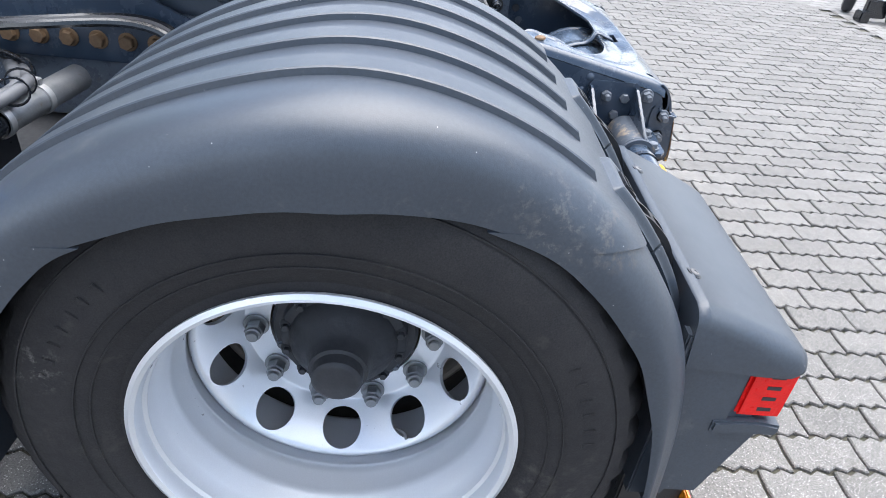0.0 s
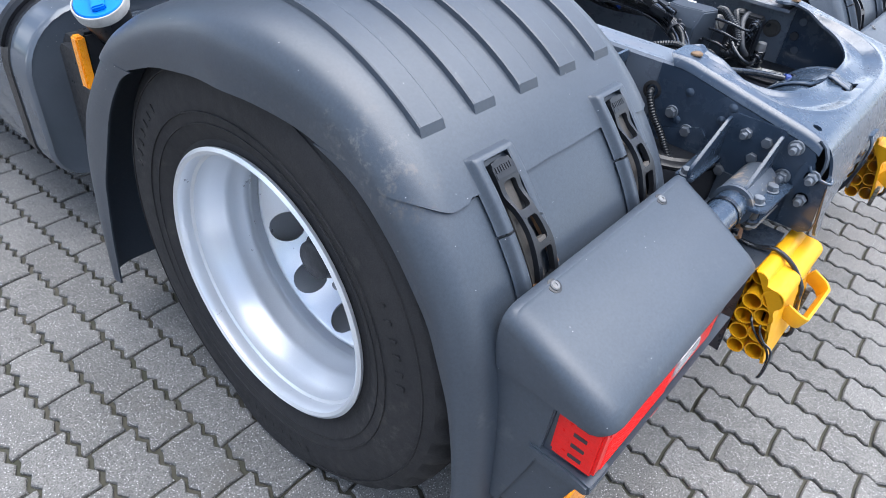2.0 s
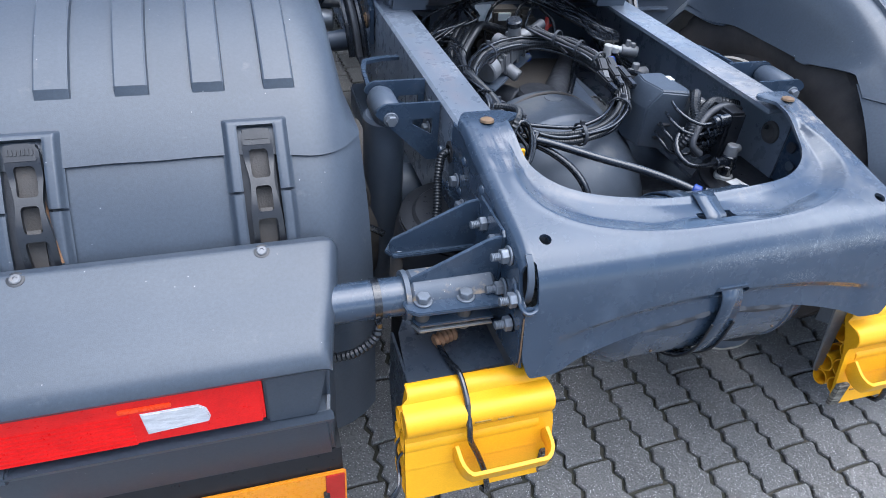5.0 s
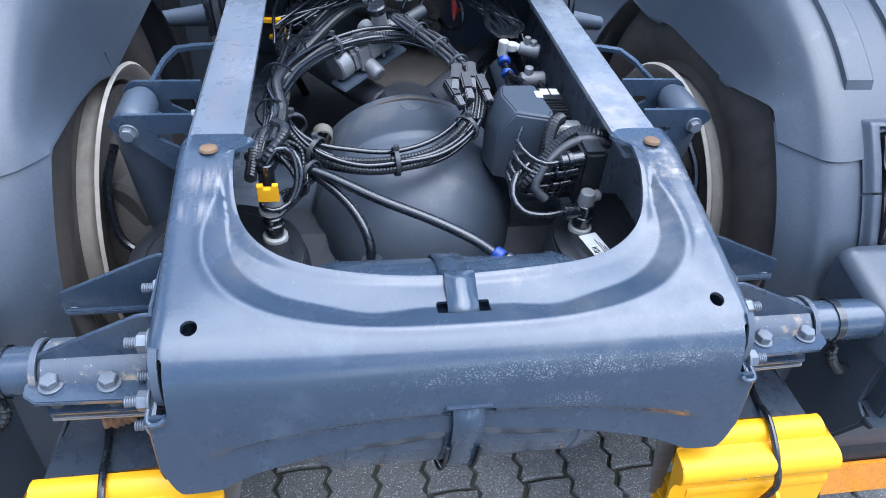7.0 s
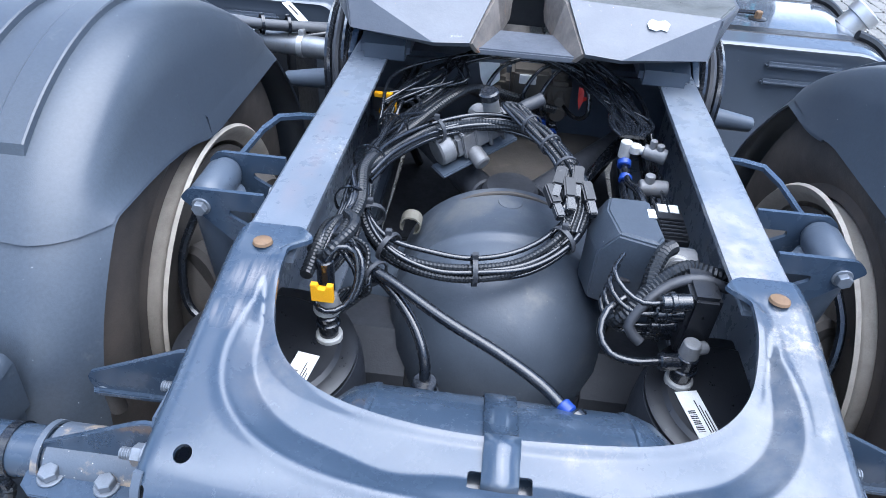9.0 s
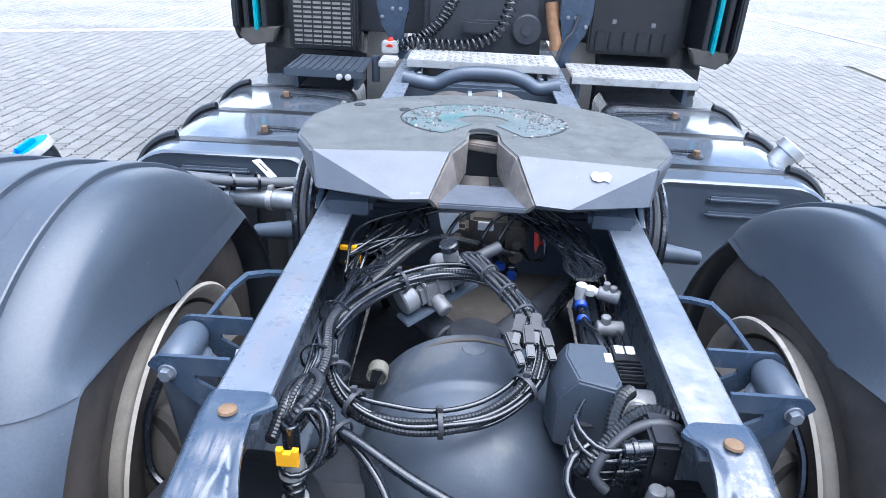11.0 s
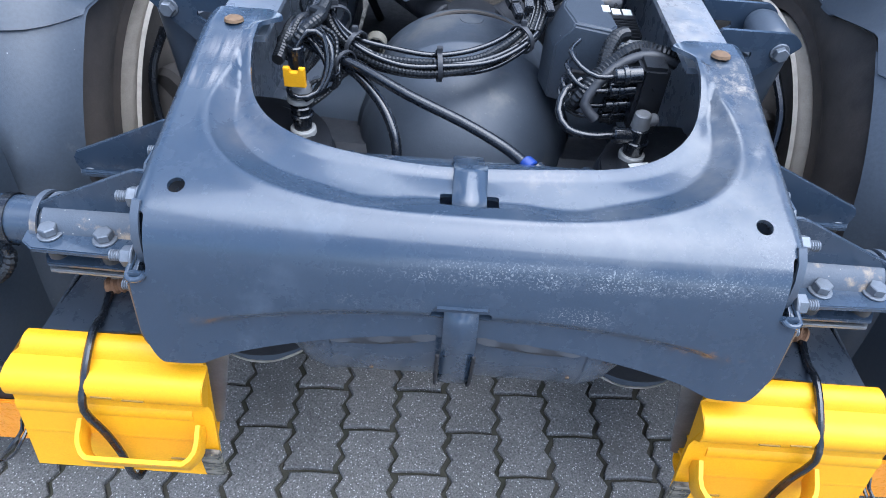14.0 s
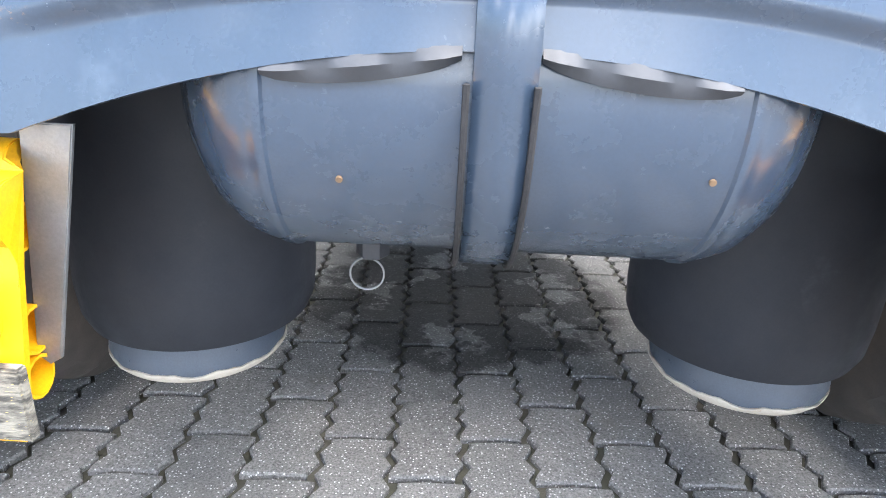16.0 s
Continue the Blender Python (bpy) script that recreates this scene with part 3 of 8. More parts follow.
for s in (-1, 1):
    for y, z, r, mat in ((0.322, 0.763, 0.013, INK), (0.307, 0.725, 0.012, FRAME_DARK), (0.313, 0.807, 0.012, FRAME_DARK)):
        bm = bmesh.new()
        lathe(bm, [(0, r), (0.0025, r - 0.001), (0.003, r * 0.7), (0.002, 0.001)], (s * 0.3765, y, z), (-s, 0, 0), 18)
        part("web_hole" if mat is INK else "web_plug", bm, mat, chassis)
    bm = bmesh.new()
    lathe(bm, [(0, 0.026), (0.005, 0.025), (0.007, 0.018), (0.004, 0.012)], (s * 0.3765, 0.391, 0.766), (-s, 0, 0), 20)
    part("inner_grommet", bm, DIRTY, chassis, "brown rubber grommet in the rail web")
# cross tubes of the frame further ahead
for y, z in ((1.235, 0.69), (2.6, 0.70)):
    bm = bmesh.new()
    box(bm, (-0.376, y, z - 0.09), (0.376, y + 0.10, z + 0.11), 0.012)
    part("cross_beam", bm, FRAME_DARK, chassis)

# ---- wheels ----
AXLE_Y, AXLE_Z = 0.729, 0.480
TYRE_R = 0.492


def tyre_profile(r):
    return [(0.000, 0.284), (0.002, 0.306), (-0.014, 0.340), (-0.020, 0.385), (-0.015, 0.43), (-0.003, 0.462), (0.012, r - 0.012), (0.030, r - 0.002), (0.06, r),
            (0.085, r + 0.001), (0.088, r - 0.012), (0.098, r - 0.012), (0.101, r + 0.001), (0.138, r + 0.002), (0.141, r - 0.012), (0.151, r - 0.012), (0.154, r + 0.002),
            (0.192, r + 0.001), (0.195, r - 0.012), (0.205, r - 0.012), (0.208, r + 0.001), (0.235, r), (0.262, r - 0.002), (0.28, r - 0.012), (0.295, 0.462), (0.307, 0.43),
            (0.312, 0.385), (0.308, 0.345), (0.288, 0.312), (0.292, 0.290)]


def tyre(bm, s, face, inner):
    """A tyre whose outer rim edge lies at the distance face from the middle of the truck; tread notches cut in the shoulders."""
    seg = 120
    loops = []
    for h, r in tyre_profile(TYRE_R):
        loop = []
        if inner and h > 0.10:
            h = 0.10 + (h - 0.10) * 0.88
        for k in range(seg):
            a = 2 * math.pi * k / seg
            rr = r
            if (h < 0.06 or h > 0.23) and r > 0.478 and k % 3 == 0:
                rr -= 0.013
            z = AXLE_Z + rr * math.sin(a)
            bulge = 0.0
            if z < 0.06:
                bulge = (0.06 - z) * 0.35 * (-1 if h < 0.1 else 1) * (1 if r < 0.475 else 0)
            loop.append((s * (face - h - bulge), AXLE_Y + rr * math.cos(a), max(z, 0.0)))
        loops.append(loop)
    rings(bm, loops, closed_ends=False, wrap=True)


def wheel(s, face, outer):
    w = thing("wheel", (s * (face - 0.15), AXLE_Y, 0), "black truck tyre on a silver steel rim" if outer else "dusty inner twin tyre on a pale steel rim",
              "wheel", "rear twin wheels")
    bm = bmesh.new()
    tyre(bm, s, face, not outer)
    t = part("tyre", bm, RUBBER if outer else RUBBER_BROWN, w, "black rubber tyre with scuffed sidewall" if outer else "brown dusty rubber tyre", smooth=28)
    if outer:
        # raised marks on the sidewall that cannot be read
        for a0, n, r in ((18, 7, 0.40), (150, 6, 0.40), (250, 8, 0.395)):
            for i in range(n):
                bm = bmesh.new()
                a = radians(a0 + i * 4.6)
                m = Matrix.Translation((s * (face + 0.0185), AXLE_Y + r * math.cos(a), AXLE_Z + r * math.sin(a))) @ Matrix.Rotation(a, 4, "X")
                box(bm, (-0.0022, -0.009, -0.004 - 0.002 * (i % 2)), (0.0004, 0.009, 0.004), 0.0010, m)
                part("raised_mark", bm, RUBBER, t)
        for r in (0.340, 0.362, 0.442):
            bm = bmesh.new()
            seg = 96
            h = {0.340: 0.0145, 0.362: 0.0185, 0.442: 0.0120}[r]
            rings(bm, [[(s * (face + h + d), AXLE_Y + (r + e) * math.cos(2 * math.pi * k / seg), AXLE_Z + (r + e) * math.sin(2 * math.pi * k / seg)) for k in range(seg)]
                       for d, e in ((-0.006, -0.002), (0.0015, -0.001), (0.0015, 0.001), (-0.006, 0.002))], closed_ends=False)
            part("sidewall_ring", bm, RUBBER, t)
    # rim: barrel in one turned piece
    o = (s * face, AXLE_Y, AXLE_Z)
    inward = (-s, 0, 0)
    bm = bmesh.new()
    lathe(bm, [(0.006, 0.277), (-0.010, 0.281), (-0.014, 0.288), (-0.010, 0.2950), (-0.003, 0.2935), (0.001, 0.286), (0.012, 0.2805), (0.020, 0.280), (0.024, 0.2745), (0.056, 0.2725), (0.062, 0.2690), (0.085, 0.2680),
               (0.090, 0.2650), (0.105, 0.2640), (0.128, 0.2635), (0.138, 0.2600), (0.150, 0.2585), (0.160, 0.2600), (0.166, 0.2660), (0.200, 0.2700), (0.286, 0.272), (0.296, 0.284), (0.306, 0.291), (0.312, 0.303), (0.306, 0.308), (0.299, 0.2945), (0.285, 0.284), (0.1, 0.279), (0.03, 0.2825)],
          o, inward, 96, closed=True)
    rim = part("rim", bm, RIM if outer else RIM_EDGE, w, "bright silver rim barrel" if outer else "pale worn rim edge", smooth=40)
    if not outer:
        bm = bmesh.new()
        lathe(bm, [(0.288, 0.262), (0.286, 0.10), (0.280, 0.10), (0.280, 0.262)], o, inward, 48, closed=True)
        part("brake_shield", bm, DIRTY, w)
        return w
    # wheel disc with ten hand holes

    def disc(u, v):
        # a flat face for the nuts, then a steep cone out to a rolled rim
        r = 0.1405 + (0.2635 - 0.1405) * v
        a = 2 * math.pi * u
        h = 0.270 - 0.088 * ease(0.180, 0.262, r) * 0.35 - 0.088 * 0.65 * min(max((r - 0.190) / 0.062, 0.0), 1.0) + 0.010 * ease(0.2555, 0.2635, r)
        return Vector((s * (face - h), AXLE_Y + r * math.cos(a), AXLE_Z + r * math.sin(a)))

    def hole(p):
        y, z = p.y - AXLE_Y, p.z - AXLE_Z
        a, r = math.atan2(z, y), math.hypot(y, z)
        step = 2 * math.pi / 10
        da = (a - radians(18)) / step
        da = (da - round(da)) * step
        return math.hypot(r * da, (r - 0.2245) * 1.60) - 0.0385

    bm = bmesh.new()
    cut_sheet(bm, 360, 56, disc, hole)
    bmesh.ops.remove_doubles(bm, verts=bm.verts, dist=0.0003)
    solid(part("wheel_disc", bm, RIM, w, "silver wheel disc with ten round hand holes", smooth=50), 0.008, 0)
    hub = bmesh.new()
    lathe(hub, [(0.275, 0.136), (0.262, 0.136), (0.256, 0.130), (0.254, 0.117), (0.234, 0.115), (0.229, 0.110), (0.227, 0.099), (0.215, 0.094), (0.196, 0.076), (0.182, 0.060), (0.170, 0.054), (0.150, 0.0515), (0.147, 0.0455), (0.128, 0.0435), (0.124, 0.040), (0.122, 0.034), (0.123, 0.001)], o, inward, 48)
    h = part("hub", hub, HUB, w, "dark painted planetary hub with a round cap")
    for k in range(12):
        a = radians(15 + 30 * k)
        bm = bmesh.new()
        c = Vector((s * (face - 0.236), AXLE_Y + 0.107 * math.cos(a), AXLE_Z + 0.107 * math.sin(a)))
        rod(bm, c, c + Vector((s * 0.010, 0, 0)), 0.0125, 0.011, seg=14, bevel=0.002)
        rod(bm, c + Vector((s * 0.009, 0, 0)), c + Vector((s * 0.018, 0, 0)), 0.0075, seg=6, bevel=0.001)
        part("hub_bolt", bm, HUB, h)
    for k in range(6):
        a = radians(40 + 60 * k)
        bolt(h, SCREW_SMALL, (s * (face - 0.256), AXLE_Y + 0.127 * math.cos(a), AXLE_Z + 0.127 * math.sin(a)), (s, 0, 0), "hub_screw")
    for k in range(10):
        a = radians(34.5 + 36 * k)
        put(WHEEL_NUT, "wheel_nut", Matrix.Translation((s * (face - 0.265), AXLE_Y + 0.1655 * math.cos(a), AXLE_Z + 0.1655 * math.sin(a))) @ axis_frame((s, 0, 0)).to_4x4() @ Matrix.Rotation(k * 0.7, 4, "Z"), w)
    bm = bmesh.new()
    hose(bm, [(s * (face - 0.225), AXLE_Y - 0.10, AXLE_Z - 0.22), (s * (face - 0.20), AXLE_Y - 0.125, AXLE_Z - 0.205), (s * (face - 0.185), AXLE_Y - 0.13, AXLE_Z - 0.206)], 0.0035, 8)
    part("air_valve", bm, ALU, w)
    return w


def nut_mesh():
    bm = bmesh.new()
    rod(bm, (0, 0, 0), (0, 0, 0.006), 0.024, seg=20, bevel=0.001)
    rod(bm, (0, 0, 0.006), (0, 0, 0.026), 0.0185, seg=6, bevel=0.002)
    rod(bm, (0, 0, 0.025), (0, 0, 0.034), 0.0145, seg=12, bevel=0.002)
    rod(bm, (0, 0, 0.034), (0, 0, 0.041), 0.0105, seg=12, bevel=0.001)
    bmesh.ops.recalc_face_normals(bm, faces=bm.faces)
    mesh = bpy.data.meshes.new("wheel_nut")
    bm.to_mesh(mesh)
    bm.free()
    mesh.materials.append(STEEL)
    mesh.shade_smooth()
    mesh.set_sharp_from_angle(angle=radians(30))
    return mesh


WHEEL_NUT = nut_mesh()
for s in (-1, 1):
    wheel(s, 1.252, True)
    wheel(s, 0.885, False)

# ---- mudguards ----
def crown_radius(a):
    """The arch over the wheels is a little flatter ahead of the axle."""
    return 0.562 - 0.024 * ease(98, 72, a) * ease(36, 62, a)


CROWN = [(1.404, 0.15), (1.398, 0.25), (1.385, 0.40), (1.352, 0.57), (1.29, 0.70)]
GUARD_Y = 0.735
CROWN += [(GUARD_Y + crown_radius(a) * math.cos(radians(a)), 0.484 + crown_radius(a) * math.sin(radians(a))) for a in range(34, 147, 4)]
CROWN += [(0.222, 0.735), (0.187, 0.62), (0.170, 0.50), (0.160, 0.30)]
CROWN_LINE = along(CROWN, 400)
for _ in range(3):
    CROWN_LINE = [tuple(sum(CROWN_LINE[min(max(i + d, 0), 400)][n] for d in range(-9, 10)) / 19 for n in (0, 1)) if 9 <= i <= 391 else CROWN_LINE[i] for i in range(401)]


def crown(t):
    """Point and outward normal on the middle line of the mudguard, t from 0 (front) to 1 (rear)."""
    k = min(max(t, 0), 1) * 400
    i = min(int(k), 399)
    a, b = CROWN_LINE[i], CROWN_LINE[i + 1]
    lo, hi = CROWN_LINE[max(i - 6, 0)], CROWN_LINE[min(i + 7, 400)]
    d = Vector((hi[0] - lo[0], hi[1] - lo[1], 0)).normalized()
    return a[0] + (b[0] - a[0]) * (k - i), a[1] + (b[1] - a[1]) * (k - i), Vector((d.y, -d.x, 0))


def crown_at(s, o, t, lift):
    y, z, n = crown(t)
    return Vector((s * o, y + n.x * lift, z + n.y * lift))


# across the mudguard: distance from the truck's middle, and how far it drops below the crown
SECTION = along([(1.300, -0.130), (1.304, -0.085), (1.303, -0.052), (1.297, -0.031), (1.282, -0.014), (1.258, -0.004), (1.23, 0.0), (0.672, 0.0), (0.650, -0.004), (0.625, -0.014), (0.602, -0.029), (0.585, -0.045), (0.573, -0.058)], 60)


# the outer lip, seen square from the side: from the front flap over the wheel to the rear
LIP = [(1.345, 0.0), (1.330, 0.16), (1.300, 0.33), (1.255, 0.50), (1.143, 0.715), (1.095, 0.778), (1.036, 0.839), (0.907, 0.892), (0.775, 0.919), (0.652, 0.921), (0.560, 0.907), (0.475, 0.877), (0.430, 0.856), (0.358, 0.790), (0.288, 0.700), (0.232, 0.560), (0.212, 0.46), (0.200, 0.36), (0.190, 0.1)]


def lip_depth_at(u):
    """How far below the crown the lip lies, along the crown's normal."""
    y, z, n = crown(u)
    best = 0.10
    for (ya, za), (yb, zb) in zip(LIP, LIP[1:]):
        ey, ez = yb - ya, zb - za
        det = n.x * ez - n.y * ey
        if abs(det) > 1e-9:
            k = ((y - ya) * ez - (z - za) * ey) / det
            m = ((y - k * n.x - ya) * ey + (z - k * n.y - za) * ez) / (ey * ey + ez * ez)
            if 0 <= m <= 1 and 0 < k < 0.3:
                best = min(k, 0.16)
    return max(best, 0.035)


LIP_DEPTHS = [lip_depth_at(i / 200) for i in range(201)]
LIP_DEPTHS = [sum(LIP_DEPTHS[min(max(i + j, 0), 200)] for j in range(-3, 4)) / 7 for i in range(201)]


def lip_depth(u):
    k = min(max(u, 0.0), 1.0) * 200
    i = min(int(k), 199)
    return LIP_DEPTHS[i] + (LIP_DEPTHS[i + 1] - LIP_DEPTHS[i]) * (k - i)


def guard_point(s, lift):
    def at(u, v):
        k = v * 60
        i = min(int(k), 59)
        o, d = (SECTION[i][n] + (SECTION[i + 1][n] - SECTION[i][n]) * (k - i) for n in (0, 1))
        if o > 1.25 and d < -0.03:
            d = -0.03 + (d + 0.03) * (lip_depth(u) - 0.03) / 0.10
        if o > 1.15:
            # the guard narrows towards the rear
            o -= 0.038 * (o - 1.15) / 0.152 * ease(0.75, 0.42, crown(u)[0])
        if o < 0.66:
            # the inner edge hangs down to an almost level line, a little lower on the left guard
            y, z, n = crown(u)
            level = 0.845 - 0.045 * ease(0.40, 0.85, y) if s < 0 else 0.885 - 0.036 * ease(0.34, 0.52, y) - 0.024 * ease(0.88, 1.05, y)
            d -= max(0.0, min(0.21, (z - 0.058 * n.y - level) / max(n.y, 0.35))) * ease(-0.024, -0.058, d)
            if s > 0:
                o += 0.018 * ease(0.65, 0.60, o)
        return crown_at(s, o, u, d + lift)
    return at


def seam(o):
    """Height of the joint between cover and rear section, sagging towards the frame."""
    return 0.840 + 0.014 * ease(0.58, 0.80, o) + 0.018 * ease(1.20, 1.264, o) + 0.0004 * math.sin(o * 47)


def tear(s, o):
    """How far the cover's edge is torn up beside the outer latch of the near side."""
    if s > 0 or not 1.122 < o < 1.185:
        return 0.0
    return 0.007 * math.sin(math.pi * (o - 1.122) / 0.063) + 0.002 * math.sin(o * 610) + 0.0015 * math.sin(o * 1430)


def mudguard(s):
    g = thing("mudguard", (s * 0.95, AXLE_Y, 0.3), "dark grey ribbed plastic mudguard over the rear twin wheels", "mudguard", "rear mudguards")
    bm = bmesh.new()
    cut_sheet(bm, 150, 60, guard_point(s, -0.006), lambda q: min(0.848 - q.z, q.y - AXLE_Y))
    solid(part("front_section", bm, PLASTIC, g, smooth=60), 0.005, 0)
    bm = bmesh.new()
    cut_sheet(bm, 190, 60, guard_point(s, 0.0), lambda q: q.z - (0.834 if q.y > AXLE_Y else seam(abs(q.x)) + tear(s, abs(q.x))))
    cover = solid(part("top_cover", bm, PLASTIC, g, "ribbed plastic top cover with pale scuffs", smooth=60), 0.005, 0)
    bm = bmesh.new()
    cut_sheet(bm, 150, 60, guard_point(s, -0.0065), lambda q: min(seam(abs(q.x)) + (0.02 if tear(s, abs(q.x)) == 0 else -0.002 - 0.003 * math.sin(abs(q.x) * 300)) - q.z, AXLE_Y - q.y))
    solid(part("rear_section", bm, PLASTIC, g, smooth=60), 0.005, 0)
    for o in (1.164, 1.046, 0.932, 0.816, 0.703):
        bm = bmesh.new()
        loops = []
        n = 60
        for i in range(n + 1):
            t = 0.300 + (0.696 - 0.300) * i / n
            e = 0.0 if i in (0, n) else 1.0
            loops.append([crown_at(s, o + a, t, b * e + 0.001) for a, b in ((0.0290, 0.0), (0.0272, 0.0095), (0.0245, 0.011), (-0.0195, 0.011), (-0.0222, 0.0095), (-0.0240, 0.0))])
        rings(bm, loops)
        part("rib", bm, PLASTIC, cover, smooth=20)
    return g


for s in (-1, 1):
    mudguard(s)


# ---- tail lamp housings, on the rear sections ----
def housing(s):
    """The moulded box behind the mudguard with its lamp, and the marker board below."""
    g = thing("tail_lamp_housing", (s * 0.95, 0.05, 0.27), "dark grey plastic housing with a red tail lamp on the mudguard", "lamp housing", "tail lamp housings")
    o_out, o_in = 1.213, 0.645
    bm = bmesh.new()
    # hood: y, z of its section, from the front top edge over the rear edge
    hood = [(0.206, 0.7505), (0.203, 0.7535), (0.1905, 0.7535), (0.187, 0.7495), (0.11, 0.7195), (0.050, 0.6945), (0.022, 0.681), (0.008, 0.668), (0.004, 0.655), (0.014, 0.640), (0.06, 0.640), (0.20, 0.66)]
    n = 60
    loops = []
    for i in range(n + 1):
        u = i / n
        u = u * 0.75 if u < 0.2 else u if u < 0.6 else 1 - (1 - u) ** 1.35 * 0.4 ** -0.35
        o = o_in + (o_out - o_in) * u
        e = max(0.0, 1 - (o_out - o) / 0.034)
        e2 = max(0.0, 1 - (o - o_in) / 0.03)
        drop = 0.028 * (1 - math.sqrt(max(0, 1 - e * e))) + 0.022 * (1 - math.sqrt(max(0, 1 - e2 * e2)))
        pull = 0.020 * (1 - math.sqrt(max(0, 1 - e * e)))
        loops.append([(s * (o + 0.040 * (1 - u) ** 2 * ease(0.19, 0.0, y)), y + pull * (1 if y < 0.1 else 0), z - drop * ease(0.63, 0.69, z)) for y, z in hood])
    rings(bm, loops)
    part("hood", bm, PLASTIC, g, "smooth sloping hood of the housing", smooth=45)
    bm = bmesh.new()
    prism(bm, [(0.205, 0.66), (0.205, 0.34), (0.085, 0.34), (0.030, 0.50), (0.028, 0.528), (0.060, 0.532), (0.060, 0.645), (0.1, 0.66)], lambda a, b, k: (s * (o_in + 0.012 + 0.035 * ease(0.19, 0.0, a), o_out - 0.012)[k], a, b), 0.006)
    part("body", bm, PLASTIC, g, smooth=30)
    bm = bmesh.new()
    prism(bm, [(0.030, 0.528), (0.028, 0.512), (0.012, 0.520), (0.008, 0.530)], lambda a, b, k: (s * (o_in + 0.040, o_out - 0.002)[k], a, b), 0.002)
    part("lower_lip", bm, PLASTIC, g)
    # the outer cheek
    bm = bmesh.new()
    prism(bm, [(0.211, 0.706), (0.211, 0.34), (0.150, 0.34), (0.105, 0.50), (0.100, 0.535), (0.092, 0.648), (0.096, 0.658), (0.12, 0.674), (0.19, 0.703)], lambda a, b, k: (s * (o_out - 0.030, o_out - 0.004)[k], a, b), 0.003)
    part("cheek", bm, PLASTIC, g)
    bm = bmesh.new()
    prism(bm, [(0.10, 0.662), (0.10, 0.518), (0.036, 0.518), (0.024, 0.532), (0.017, 0.648), (0.026, 0.660)], lambda a, b, k: (s * (0.690 + 0.02 * ease(0.60, 0.52, b), 0.789)[k], a, b), 0.004)
    part("inner_cheek", bm, PLASTIC, g, "moulded panel beside the inner end of the lamp")
    bm = bmesh.new()
    prism(bm, [(0.120, 0.536), (0.120, 0.512), (0.014, 0.512), (0.008, 0.520), (0.010, 0.534), (0.050, 0.540)], lambda a, b, k: (s * (o_out - 0.060, o_out + 0.002)[k], a, b), 0.004)
    part("lamp_shelf", bm, PLASTIC, g, "moulded shelf under the end of the lamp")
    lamp = bmesh.new()
    box(lamp, (s * 0.79, 0.014, 0.546), (s * 1.2075, 0.088, 0.654), 0.005)
    l = part("tail_lamp", lamp, RED_LENS, g, "glossy red tail lamp with a clear reversing field")
    bm = bmesh.new()
    lens = [(0.868, 0.585), (0.872, 0.603), (0.882, 0.613), (0.962, 0.613), (0.958, 0.568), (0.872, 0.574)]
    prism(bm, lens, lambda a, b, k: (s * a, (0.0112, 0.03)[k], b), 0.002)
    part("reversing_lens", bm, CLEAR_LENS, l, "clear ribbed reversing lens")
    bm = bmesh.new()
    box(bm, (s * 0.918, 0.0118, 0.6185), (s * 0.990, 0.02, 0.6275), 0.0012)
    part("lamp_window", bm, RED_WINDOW, l, "lighter orange-red window")
    for k in range(8):
        bm = bmesh.new()
        box(bm, (s * 0.975, 0.0125, 0.5485 + 0.0085 * k), (s * 1.185, 0.02, 0.5525 + 0.0085 * k), 0.001)
        part("lens_bar", bm, RED_LENS, l)
    bm = bmesh.new()
    box(bm, (s * 0.792, 0.0126, 0.630), (s * 1.192, 0.02, 0.652), 0.001)
    part("top_band", bm, RED_LENS, l)
    for k in range(4):
        bm = bmesh.new()
        box(bm, (s * 1.2060, 0.036, 0.562 + 0.023 * k), (s * 1.2084, 0.058, 0.569 + 0.023 * k))
        part("marking", bm, INK, l)
    bm = bmesh.new()
    box(bm, (s * 0.66, 0.070, 0.175), (s * 1.185, 0.078, 0.295), 0.003)
    board = part("marker_board", bm, ORANGE, g, "orange reflecting marker board with a red border")
    for a, b in ((0.664, 0.70), (1.150, 1.181)):
        bm = bmesh.new()
        box(bm, (s * a, 0.0665, 0.180), (s * b, 0.072, 0.290), 0.001)
        part("red_end", bm, RED_PAINT, board)
    bm = bmesh.new()
    rod(bm, (s * 0.70, 0.060, 0.235), (s * 0.70, 0.080, 0.235), 0.006, seg=12)
    part("rivet", bm, HUB, board)
    bm = bmesh.new()
    prism(bm, [(0.20, 0.35), (0.20, 0.18), (0.082, 0.17), (0.079, 0.31), (0.087, 0.345)], lambda a, b, k: (s * (o_in + 0.02, o_out - 0.05)[k], a, b), 0.004)
    part("board_carrier", bm, PLASTIC_BLACK, g)
    for o in (1.112, 0.766):
        bm = bmesh.new()
        c = Vector((s * o, 0.186, 0.7490))
        lathe(bm, [(0.0, 0.0125), (0.0012, 0.0125), (0.0016, 0.0110), (0.0012, 0.001)], c, (0, -0.45, 1), 20)
        part("screw_seat", bm, PLASTIC_BLACK, g)
        bm = bmesh.new()
        lathe(bm, [(0.001, 0.0085), (0.0030, 0.0082), (0.0044, 0.0066), (0.0046, 0.0034), (0.0032, 0.0030), (0.0032, 0.0005)], c, (0, -0.45, 1), 20)
        part("screw", bm, VALVE, g, "round dull zinc screw", smooth=30)
    return g


